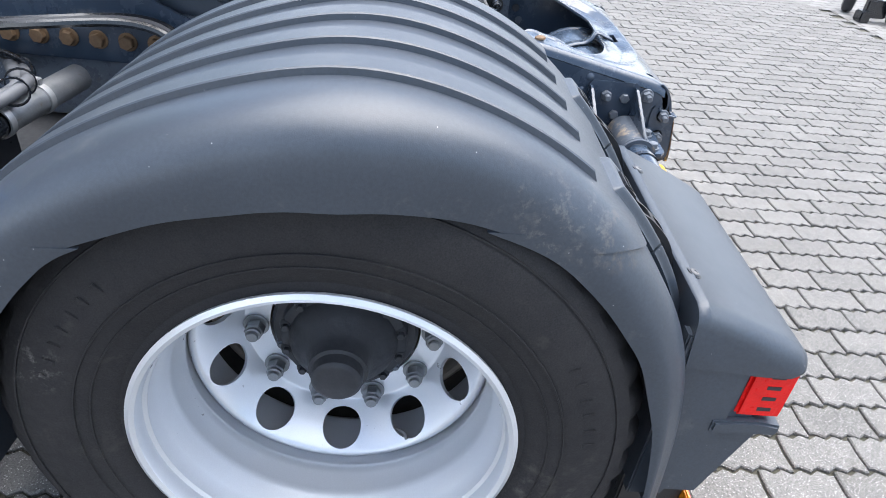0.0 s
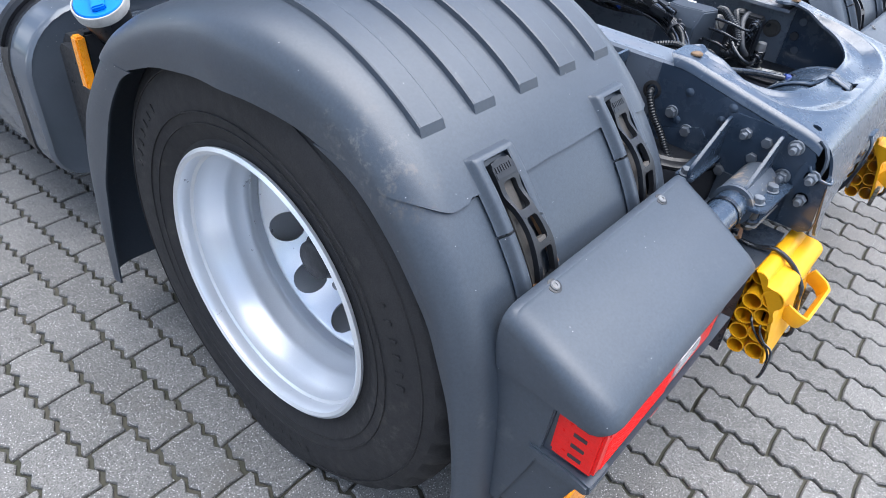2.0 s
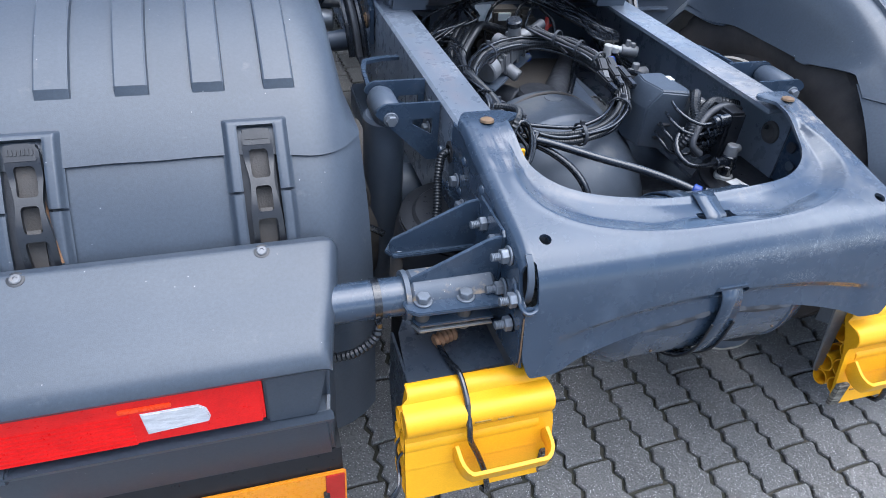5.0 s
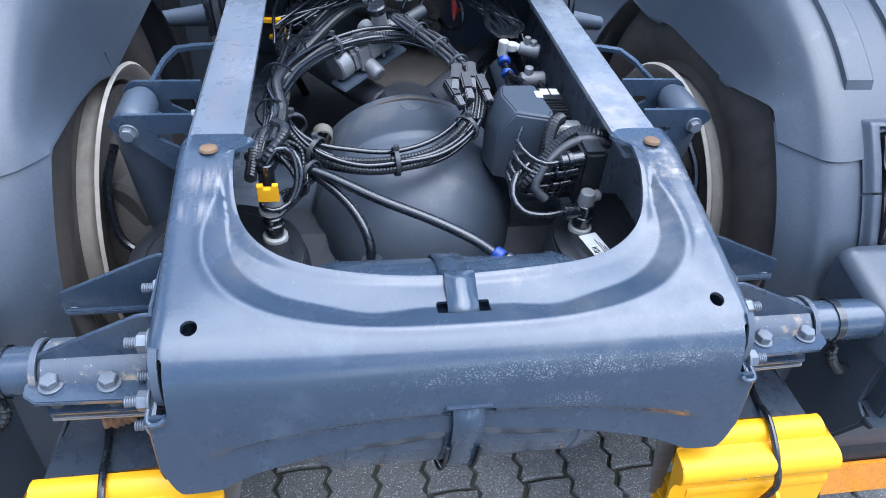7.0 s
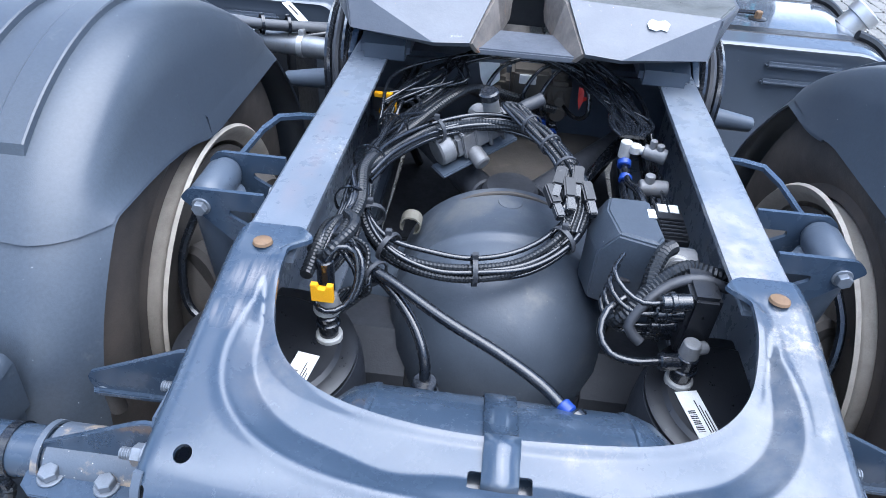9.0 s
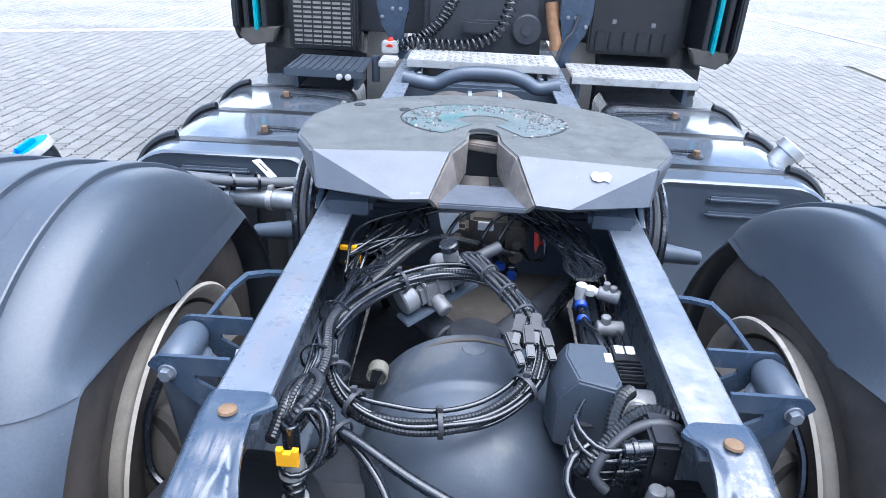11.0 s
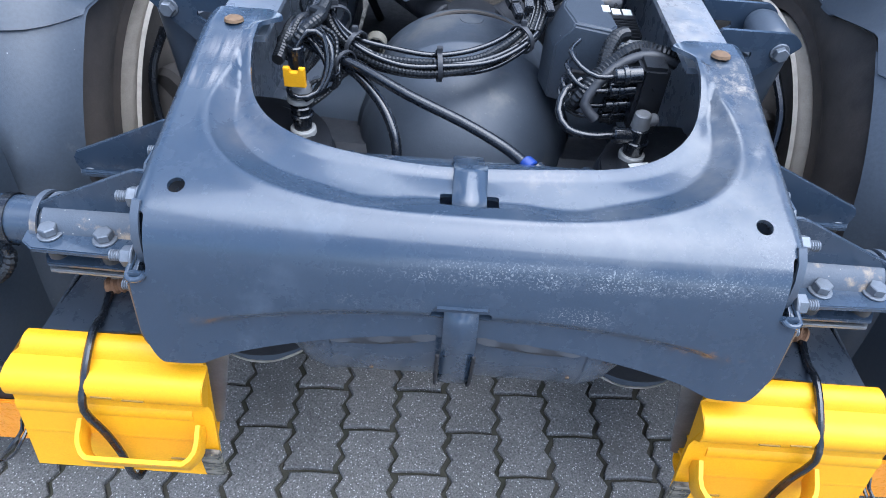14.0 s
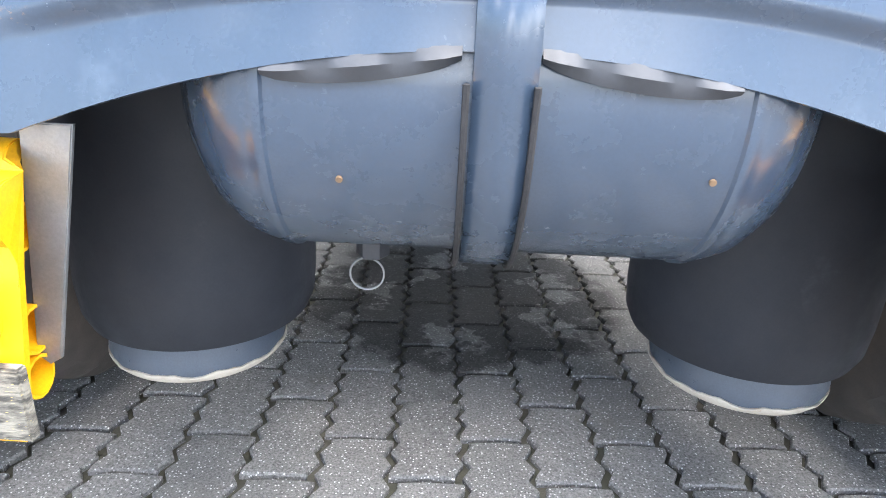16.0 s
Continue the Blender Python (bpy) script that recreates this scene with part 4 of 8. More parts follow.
# ---- rubber-tensioned latches that clasp the covers ----
def latch(s, o, torn):
    g = thing("cover_latch", (s * o, 0.25, 0.76), "black rubber ladder latch hooked over the mudguard cover", "latch", "cover latches")
    t0, t1 = 0.735, 0.826

    def at(a, t, lift):
        return crown_at(s, o + a, t, lift)

    def strip(name, rows, mat, label=""):
        bm = bmesh.new()
        rings(bm, rows)
        return part(name, bm, mat, g, label, smooth=30)

    # recess frame in two pieces, parted at the seam of the cover
    for name, t_a, t_b, closed in (("upper_frame", 0.7165, 0.7700, True), ("lower_frame", 0.7720, 0.8460, False)):
        length = (t_b - t_a) * 2.15

        def rim(q):
            a, b = abs(q.x - 0.5) * 0.108, q.y * length
            corner = math.hypot(max(a - 0.044, 0), max(0.010 - b, 0) if closed else 0)
            d = min(0.054 - a, 0.010 - corner if closed and corner > 0 else 1)
            hole = max(a - 0.029, (0.016 - b) if closed else -1)
            return min(d, hole)

        bm = bmesh.new()
        cut_sheet(bm, 54, 30, lambda u, v: Vector((u, v, 0)), rim)
        for v in bm.verts:
            a, b = (v.co.x - 0.5) * 0.108, v.co.y * length
            rise = ease(0.0, 0.011, min(0.054 - abs(a), b if closed else 1))
            fall = ease(0.0, 0.004, abs(a) - 0.029) if (not closed or b > 0.018) else 1
            v.co = at(a, t_a + (t_b - t_a) * v.co.y, 0.001 + 0.014 * rise - 0.002 * (1 - fall))
        solid(part(name, bm, PLASTIC, g, smooth=50), 0.012, -1)
    strip("floor", [[at(-0.030, 0.735 + 0.107 * i / 8, -0.004), at(-0.026, 0.735 + 0.107 * i / 8, 0.0005), at(0.030, 0.735 + 0.107 * i / 8, 0.0005), at(0.030, 0.735 + 0.107 * i / 8, -0.004)] for i in range(9)], HUB)
    # steel hook plate with rust
    strip("hook_plate", [[at(-0.016, 0.74 + 0.108 * i / 8, 0.001), at(-0.016, 0.74 + 0.108 * i / 8, 0.004), at(0.016, 0.74 + 0.108 * i / 8, 0.004), at(0.016, 0.74 + 0.108 * i / 8, 0.001)] for i in range(9)], DIRTY, "rust-stained steel hook plate")
    strip("rusty_end", [[at(-0.018, 0.812 + 0.034 * i / 3, 0.0040), at(-0.018, 0.812 + 0.034 * i / 3, 0.0062), at(0.018, 0.812 + 0.034 * i / 3, 0.0062), at(0.018, 0.812 + 0.034 * i / 3, 0.0040)] for i in range(4)], RUST)
    # the rubber strap: a ladder with three windows, pulled aside at its lower end
    span = 0.192
    drift = -0.014 if torn else -0.004

    def ladder(q):
        a, b = abs(q.x - 0.5) * 0.058, q.y * span
        half = 0.0245 - 0.0055 * math.exp(-((b - 0.085) / 0.032) ** 2)
        ends = min(b, span - b)
        half -= 0.012 * max(0.0, 1 - ends / 0.012) ** 2
        d = min(half - a, ends)
        for b0, b1, w in ((0.030, 0.076, 0.0145), (0.088, 0.125, 0.0125), (0.135, 0.181, 0.0155)):
            px, py = max(a - w + 0.006, 0), max(abs(b - (b0 + b1) / 2) - (b1 - b0) / 2 + 0.006, 0)
            d = min(d, math.hypot(px, py) - 0.006 if px or py else -0.006)
        return d

    bm = bmesh.new()
    cut_sheet(bm, 30, 96, lambda u, v: Vector((u, v, 0)), ladder)
    for v in bm.verts:
        a, b = (v.co.x - 0.5) * 0.058, v.co.y
        lift = 0.0125 + 0.009 * math.exp(-((b - 0.62) / 0.20) ** 2) - 0.004 * ease(0.8, 1.0, b) - 0.006 * math.exp(-((b - 0.25) / 0.1) ** 2)
        v.co = at(a + drift * b, 0.727 + 0.089 * b, lift)
    solid(part("strap", bm, PLASTIC_BLACK, g, "black rubber ladder strap with three windows", smooth=50), 0.010, 0)
    strip("head", [[at(-0.022, t, 0.006), at(-0.021, t, 0.0175), at(0.021, t, 0.0175), at(0.022, t, 0.006)] for t in (0.7275, 0.729, 0.737, 0.7385)], PLASTIC_BLACK)
    for i in range(7):
        strip("raised_mark", [[at(-0.018 + 0.0055 * i, t, 0.017), at(-0.018 + 0.0055 * i, t, 0.0189), at(-0.0146 + 0.0055 * i, t, 0.0189), at(-0.0146 + 0.0055 * i, t, 0.017)] for t in (0.7308, 0.7348)], PLASTIC_BLACK)
    strip("hook_tongue", [[at(x + drift * 0.6, 0.7825, 0.015), at(x + drift * 0.6, 0.7825, 0.0245), at(x + drift * 0.6, 0.7855, 0.0255), at(x + drift * 0.6, 0.7865, 0.015)] for x in (-0.010, 0.009)], DIRTY)
    if torn:
        strip("bent_edge", [[at(-0.024 - 0.004 * i, 0.765 + 0.010 * i, 0.004), at(-0.024 - 0.004 * i, 0.765 + 0.010 * i, 0.018), at(-0.021 - 0.004 * i, 0.765 + 0.010 * i, 0.018), at(-0.021 - 0.004 * i, 0.765 + 0.010 * i, 0.004)] for i in range(5)], RUST, "bent rusty plate edge")
    return g


for s in (-1, 1):
    housing(s)
    latch(s, 1.093, s < 0)
    latch(s, 0.753, False)

# ---- air tank behind the cross member ----
TANK_Y, TANK_Z, TANK_R = 0.142, 0.620, 0.151
tank = thing("air_tank", (0, TANK_Y, TANK_Z - TANK_R), "grey-blue painted steel compressed air tank strapped across the frame", "air tank")
bm = bmesh.new()
ends = [(-0.255, 0.001), (-0.254, 0.03), (-0.248, 0.065), (-0.236, 0.098), (-0.218, 0.126), (-0.196, 0.144), (-0.176, TANK_R), (-0.170, TANK_R + 0.001), (-0.168, TANK_R + 0.0025), (-0.162, TANK_R + 0.0025), (-0.160, TANK_R)]
lathe(bm, ends + [(-h, r) for h, r in ends[::-1]], (0, TANK_Y, TANK_Z), (1, 0, 0), 64)
part("shell", bm, FRAME, tank, "rolled tank shell with welded domed ends", smooth=50)
bm = bmesh.new()
line = [(TANK_Y + (TANK_R + 0.004) * math.cos(radians(a)), TANK_Z + (TANK_R + 0.004) * math.sin(radians(a))) for a in range(20, 85, 8)]
line += [(0.140, 0.787), (0.130, 0.8065), (0.118, 0.8045), (0.098, 0.7965), (0.082, 0.791), (0.076, 0.786), (0.071, 0.774), (0.040, 0.745), (0.012, 0.716), (-0.008, 0.7035), (-0.0135, 0.6985), (-0.0190, 0.692), (-0.0225, 0.683), (-0.0240, 0.672), (-0.0250, 0.655), (-0.0230, 0.634)]
line += [(TANK_Y + (TANK_R + 0.010) * math.cos(radians(a)), TANK_Z + (TANK_R + 0.010) * math.sin(radians(a))) for a in range(192, 280, 10)]
rows = [[bm.verts.new((x, y, z)) for x in (-0.0225, 0.0185)] for y, z in line]
for a, b in zip(rows, rows[1:]):
    bm.faces.new((a[0], a[1], b[1], b[0]))
solid(part("strap", bm, FRAME, tank, "painted steel tank strap", smooth=30), 0.004, 0, False)
for e in (-0.0245, 0.0205):
    bm = bmesh.new()
    hose(bm, [(e - 0.002, -0.0265, 0.634)] + [(e - 0.002, TANK_Y + (TANK_R + 0.013) * math.cos(radians(a)), TANK_Z + (TANK_R + 0.013) * math.sin(radians(a))) for a in range(192, 276, 10)], 0.0024, 6)
    part("strap_edge", bm, RUBBER, tank, "rubber edging of the strap")
for x, a in ((-0.112, 203), (0.147, 198)):
    bm = bmesh.new()
    n = Vector((0, math.cos(radians(a)), math.sin(radians(a))))
    rod(bm, Vector((x, TANK_Y, TANK_Z)) + n * (TANK_R - 0.004), Vector((x, TANK_Y, TANK_Z)) + n * (TANK_R + 0.002), 0.0026, seg=10)
    part("weld_spot", bm, RUST_LIGHT, tank)
for x0, x1 in ((-0.160, -0.030), (0.021, 0.150)):
    bm = bmesh.new()
    rows = []
    for i in range(13):
        x = x0 + (x1 - x0) * i / 12
        hang = 0.017 * max(0.0, math.sin(math.pi * (i + 0.3) / 12.6)) ** 0.45
        rows.append([(x, -0.0115, arch_low(x) + 0.006), (x, -0.0165 - 0.002 * math.sin(i * 1.3), arch_low(x) - 0.4 * hang), (x, -0.0125, arch_low(x) - hang), (x, -0.0105, arch_low(x) - 0.5 * hang)])
    rings(bm, rows)
    part("rubber_strip", bm, GREY_CABLE, tank, "crumpled rubber strip between tank and cross member")
drain = bmesh.new()
rod(drain, (-0.105, TANK_Y, TANK_Z - TANK_R - 0.022), (-0.105, TANK_Y, TANK_Z - TANK_R + 0.004), 0.016, seg=6, bevel=0.002)
part("drain_valve", drain, HUB, tank)
bm = bmesh.new()
ring = [(-0.110 + 0.0165 * math.cos(radians(a)), TANK_Y - 0.004, TANK_Z - TANK_R - 0.040 + 0.0165 * math.sin(radians(a))) for a in range(0, 361, 20)]
hose(bm, ring, 0.0011, 6, 0.004)
part("pull_ring", bm, STEEL, tank, "thin steel pull ring of the drain valve")


# ---- air springs ----
def air_spring(s):
    x, y = s * 0.357, 0.345
    g = thing("air_spring", (x, y, 0.226), "black rubber air spring bellows on a grey steel piston", "air spring", "rear air springs")
    bm = bmesh.new()
    lathe(bm, [(0.282, 0.06), (0.280, 0.125), (0.287, 0.138), (0.305, 0.146), (0.34, 0.149), (0.50, 0.150), (0.60, 0.150), (0.635, 0.147), (0.655, 0.140), (0.660, 0.06)], (x, y, 0), (0, 0, 1), 64)
    b = part("bellows", bm, BELLOWS, g, "smooth black rubber bellows")
    bm = bmesh.new()
    lathe(bm, [(0.228, 0.02), (0.228, 0.104), (0.234, 0.112), (0.243, 0.114), (0.255, 0.112), (0.29, 0.108), (0.30, 0.02)], (x + s * 0.009, y, 0), (0, 0, 1), 48)
    part("piston", bm, FRAME_DARK, g, "grey steel piston with a chipped pale rim")
    bm = bmesh.new()
    # the pale rim has lost flakes of its coating all round
    loops = []
    for k in range(72):
        a = 2 * math.pi * k / 72
        h = 0.0060 + 0.0034 * math.sin(3 * a + s) * math.sin(11 * a) + 0.0008 * math.sin(41 * a)
        loops.append([(x + s * 0.009 + r * math.cos(a), y + r * math.sin(a), z) for r, z in ((0.095, 0.2252), (0.1085, 0.2252), (0.1128, 0.2300), (0.1150, 0.2310 + h * 0.5), (0.1150, 0.2310 + h), (0.1100, 0.2315 + h))])
    rings(bm, loops + loops[:1], closed_ends=False)
    part("piston_rim", bm, RIM_EDGE, g, "pale chipped rim of the piston")
    bm = bmesh.new()
    lathe(bm, [(0.658, 0.02), (0.658, 0.139), (0.664, 0.139), (0.667, 0.132), (0.667, 0.115), (0.672, 0.108), (0.672, 0.02)], (x, y, 0), (0, 0, 1), 56)
    part("top_plate", bm, PLASTIC_BLACK, g, "round black top plate with a stepped rim")
    bm = bmesh.new()
    m = Matrix.Translation((s * 0.292 if s < 0 else 0.285, 0.292 if s < 0 else 0.31, 0.6735)) @ Matrix.Rotation(radians(-8 if s < 0 else 14), 4, "Z")
    box(bm, (-0.017, -0.042, 0), (0.017, 0.042, 0.0012), 0, m)
    lab = part("label", bm, WHITE, g, "white paper label with a bar code")
    for k in range(12):
        bm = bmesh.new()
        box(bm, (-0.013, -0.03 + 0.0032 * k, 0.001), (-0.002, -0.03 + 0.0032 * k + (0.0018 if k % 3 else 0.0009), 0.0017), 0, m)
        part("bar", bm, INK, lab)
    for k in range(3):
        bm = bmesh.new()
        box(bm, (0.004 + 0.004 * k, -0.032, 0.001), (0.0055 + 0.004 * k, 0.025 - 0.01 * k, 0.0017), 0, m)
        part("text_bar", bm, INK, lab)
    return g


for s in (-1, 1):
    air_spring(s)

# ---- rear axle ----
axle = thing("rear_axle", (0, AXLE_Y, AXLE_Z - 0.24), "grey painted drive axle with a large domed differential housing", "axle")
bm = bmesh.new()
lathe(bm, [(0.420, 0.001), (0.424, 0.05), (0.440, 0.10), (0.470, 0.145), (0.515, 0.182), (0.565, 0.203), (0.610, 0.212), (0.622, 0.213), (0.628, 0.219), (0.640, 0.219), (0.646, 0.215), (0.76, 0.216), (0.79, 0.214), (0.80, 0.20), (0.83, 0.19), (0.86, 0.10), (0.87, 0.001)],
      (0, 0, 0.502), (0, 1, 0), 72)
part("differential_housing", bm, DIFF, axle, "smooth domed differential housing", smooth=45)
bm = bmesh.new()
lathe(bm, [(0.0, 0.024), (0.002, 0.023), (0.003, 0.001)], (0, 0.74, 0.7165), (0, 0, 1), 24)
part("plug", bm, DIFF, axle)
bm = bmesh.new()
hose(bm, [(0.19 * math.sin(radians(a)), 0.765, 0.502 + 0.2185 * math.cos(radians(a))) for a in range(-38, 39, 6)], 0.0042, 8)
part("weld_seam", bm, DIRTY, axle, "rust-brown weld seam")
for s in (-1, 1):
    bm = bmesh.new()
    lathe(bm, [(0.10, 0.14), (0.20, 0.10), (0.32, 0.080), (0.60, 0.078), (0.62, 0.11), (0.66, 0.11)], (0, AXLE_Y, AXLE_Z), (s, 0, 0), 32)
    part("axle_tube", bm, FRAME_DARK, axle)
    bm = bmesh.new()
    lathe(bm, [(0.50, 0.20), (0.50, 0.05), (0.60, 0.05), (0.60, 0.20), (0.58, 0.21), (0.52, 0.21)], (0, AXLE_Y, AXLE_Z), (s, 0, 0), 40, closed=True)
    part("brake_unit", bm, DIRTY, axle, "dusty brake disc and caliper")
    # dark block added between axle and spring beam to close a bright gap
    bm = bmesh.new()
    prism(bm, [(0.47, 0.40), (0.66, 0.38), (0.66, 0.52), (0.54, 0.54), (0.48, 0.48)], lambda a, b, k: (s * (0.15, 0.31)[k], a, b), 0.012)
    part("carrier", bm, HUB, axle, "added dark block that closes the bright gap beside the differential")
    # trailing beam that carries the air spring
    bm = bmesh.new()
    prism(bm, [(0.30, 0.232), (0.50, 0.236), (0.62, 0.31), (0.85, 0.36), (1.4, 0.42), (1.4, 0.50), (0.86, 0.44), (0.60, 0.40), (0.48, 0.30), (0.30, 0.27)], lambda a, b, k: (s * (0.31, 0.41)[k], a, b), 0.006)
    part("spring_beam", bm, FRAME_DARK, axle)

# ---- fifth wheel ----
fifth = thing("fifth_wheel", (0, 1.28, RAIL_TOP), "grey steel fifth wheel coupling with greasy scuffed top", "fifth wheel")
FW_Z = 0.998


def fw_half():
    """Right half of the flat top's outline, from the throat round to the front."""
    return [(0.042, 1.27), (0.042, 1.20), (0.076, 1.098), (0.384, 1.066), (0.440, 1.171), (0.449, 1.268), (0.444, 1.36), (0.40, 1.46), (0.34, 1.53), (0.22, 1.60), (0.10, 1.64), (0.0, 1.648)]


half = fw_half()
outline = half + [(-x, y) for x, y in half[:-1]][::-1] + [(-0.036, 1.292), (-0.018, 1.306), (0.0, 1.31), (0.018, 1.306), (0.036, 1.292)]
bm = bmesh.new()
prism(bm, outline, lambda a, b, k: (a, b, (FW_Z - 0.014, FW_Z)[k]), 0.003)
plate = part("top_plate", bm, GREASE, fifth, "worn coupling plate with dark grease and scratches", smooth=30)
# skirt round the plate
edge = [(x, y) for x, y in half[3:]] + [(-x, y) for x, y in half[3:-1]][::-1]
bm = bmesh.new()
rows = [[(x, y, FW_Z - 0.004) for x, y in edge], [(x * 1.002, y, FW_Z - 0.012) for x, y in edge], [(x * 0.955, 1.29 + (y - 1.29) * (0.97 if y > 1.29 else 1.0) - 0.036 * ease(1.20, 1.07, y), FW_Z - 0.074) for x, y in edge]]
made = [[bm.verts.new(q) for q in row] for row in rows]
for a, b in zip(made, made[1:]):
    for i in range(len(edge) - 1):
        bm.faces.new((a[i], a[i + 1], b[i + 1], b[i]))
solid(part("skirt", bm, RAMP, fifth, "grey painted skirt round the plate", smooth=8), 0.012, 0)
for s in (-1, 1):
    # sloping entry ramp and the wall of the throat
    bm = bmesh.new()
    top = [(0.078, 1.096, FW_Z - 0.001), (0.384, 1.065, FW_Z - 0.001)]
    low = [(0.116, 0.976, 0.928), (0.190, 0.978, 0.922), (0.367, 1.028, 0.922)]
    v = [bm.verts.new((s * x, y, z)) for x, y, z in [top[0], top[1], low[2], low[1], low[0]]]
    bm.faces.new((v[0], v[1], v[3], v[4]))
    bm.faces.new((v[1], v[2], v[3]))
    solid(part("ramp", bm, RAMP, fifth, "grey painted entry ramp with bright scrapes", smooth=10), 0.012, 0)
    bm = bmesh.new()
    path = [(0.040, 1.28, FW_Z - 0.004), (0.041, 1.20, FW_Z - 0.004), (0.076, 1.098, FW_Z - 0.004), (0.115, 0.978, 0.930)]
    lowp = [(0.044, 1.28, 0.915), (0.044, 1.20, 0.915), (0.060, 1.10, 0.915), (0.098, 0.980, 0.912)]
    a, b = [bm.verts.new((s * x, y, z)) for x, y, z in path], [bm.verts.new((s * x, y, z)) for x, y, z in lowp]
    for i in range(3):
        bm.faces.new((a[i], a[i + 1], b[i + 1], b[i]))
    solid(part("throat_wall", bm, THROAT, fifth, "rust-streaked steel wall of the throat", smooth=10), 0.010, 0)
    bm = bmesh.new()
    prism(bm, [(1.06, RAIL_TOP), (1.62, RAIL_TOP), (1.62, 0.88), (1.46, 0.925), (1.16, 0.925), (1.06, 0.88)], lambda a, b, k: (s * (0.25, 0.36)[k], a, b), 0.01)
    part("pedestal", bm, FRAME_DARK, fifth)
    # angle plate on the outside of the rail with its row of bolts
    bm = bmesh.new()
    prism(bm, [(1.12, 0.735), (1.95, 0.735), (1.95, 0.862), (1.62, 0.862), (1.50, 0.92), (1.30, 0.92), (1.16, 0.85), (1.12, 0.83)], lambda a, b, k: (s * (0.3875, 0.401)[k], a, b), 0.003)
    br = part("mounting_plate", bm, FRAME, fifth, "steel mounting plate bolted to the frame")
    for k in range(12):
        bolt(br, BOLT_RUSTY, (s * 0.401, 1.17 + 0.066 * k, 0.787), (s, 0, 0), "bolt", "rusty hexagon bolt")
    for k in range(6):
        bm = bmesh.new()
        box(bm, (s * 0.400, 1.36 + 0.022 * k, 0.830), (s * 0.4028, 1.376 + 0.022 * k, 0.852), 0.001)
        part("raised_mark", bm, FRAME, br)
bm = bmesh.new()
box(bm, (-0.100, 0.980, 0.908), (0.100, 1.10, 0.922), 0.003)
part("throat_floor", bm, RAMP, fifth)
bm = bmesh.new()
prism(bm, [(-0.044, 1.285), (0.044, 1.255), (0.044, 1.30), (-0.044, 1.33)], lambda a, b, k: (a, b, (0.945, 0.966)[k]), 0.004)
part("lock_jaw", bm, THROAT, fifth, "worn steel lock jaw")
bm = bmesh.new()
box(bm, (-0.06, 1.32, 0.86), (0.06, 1.40, FW_Z - 0.015), 0.008)
part("lock_body", bm, HUB, fifth)
# the scuffed ring round the kingpin hole, with a gap towards the throat
bm = bmesh.new()
rows = [[(0.215 * k * math.cos(radians(a)), 1.375 + 0.150 * k * math.sin(radians(a)), FW_Z + 0.0018) for a in range(-62, 243, 8)] for k in (1.0, 0.8, 0.6, 0.42, 0.30)]
made = [[bm.verts.new(q) for q in row] for row in rows]
for a, b in zip(made, made[1:]):
    for i in range(len(a) - 1):
        bm.faces.new((a[i], a[i + 1], b[i + 1], b[i]))
part("wear_ring", bm, SCUFF, fifth, "green greasy ring round the kingpin hole")
bm = bmesh.new()
hose(bm, [(0.219 * math.cos(radians(a)), 1.375 + 0.153 * math.sin(radians(a)), FW_Z + 0.0004) for a in range(-58, 239, 6)], 0.0022, 6)
part("groove_line", bm, HUB, fifth, "dark edge of the worn ring")
# crumbs of dried grease lie in two arcs on the ring
crumb_rng = random.Random(77)
crumb_verts, crumb_faces = [], []
for k in range(420):
    a = radians(crumb_rng.choice((crumb_rng.gauss(178, 24), crumb_rng.gauss(2, 30), crumb_rng.gauss(60, 30))))
    f = crumb_rng.uniform(0.55, 1.02)
    cx, cy = 0.215 * f * math.cos(a), 1.375 + 0.150 * f * math.sin(a)
    if abs(cx) < 0.06 and cy < 1.34:
        continue
    r, turn, n = crumb_rng.uniform(0.0016, 0.0052), crumb_rng.uniform(0, 3.1), len(crumb_verts)
    stretch = crumb_rng.uniform(1.0, 2.2)
    for q in range(5):
        b = 2 * math.pi * q / 5
        px, py = r * stretch * math.cos(b) * crumb_rng.uniform(0.7, 1.2), r * math.sin(b)
        crumb_verts.append((cx + px * math.cos(turn) - py * math.sin(turn), cy + px * math.sin(turn) + py * math.cos(turn), FW_Z + 0.0015))
    crumb_verts.append((cx, cy, FW_Z + 0.0022 + r * 0.8))
    crumb_faces += [(n + q, n + (q + 1) % 5, n + 5) for q in range(5)]
crumb_mesh = bpy.data.meshes.new("grease_crumbs")
crumb_mesh.from_pydata(crumb_verts, [], crumb_faces)
crumb_mesh.materials.append(CRUMB)
crumbs = new("crumb_layer", crumb_mesh)
crumbs.parent = fifth
crumbs.matrix_parent_inverse = WORLD_OF[fifth].inverted()
tagged(crumbs, "dark and pale crumbs of dried grease", kind="stuff")
for x, y in ((-0.345, 1.47), (-0.215, 1.44), (-0.19, 1.35)):
    bm = bmesh.new()
    lathe(bm, [(0, 0.016), (0.0025, 0.016), (0.0026, 0.012), (0.0005, 0.011), (0.0005, 0.001)], (x, y, FW_Z), (0, 0, 1), 20)
    part("bolt_hole", bm, HUB, plate)
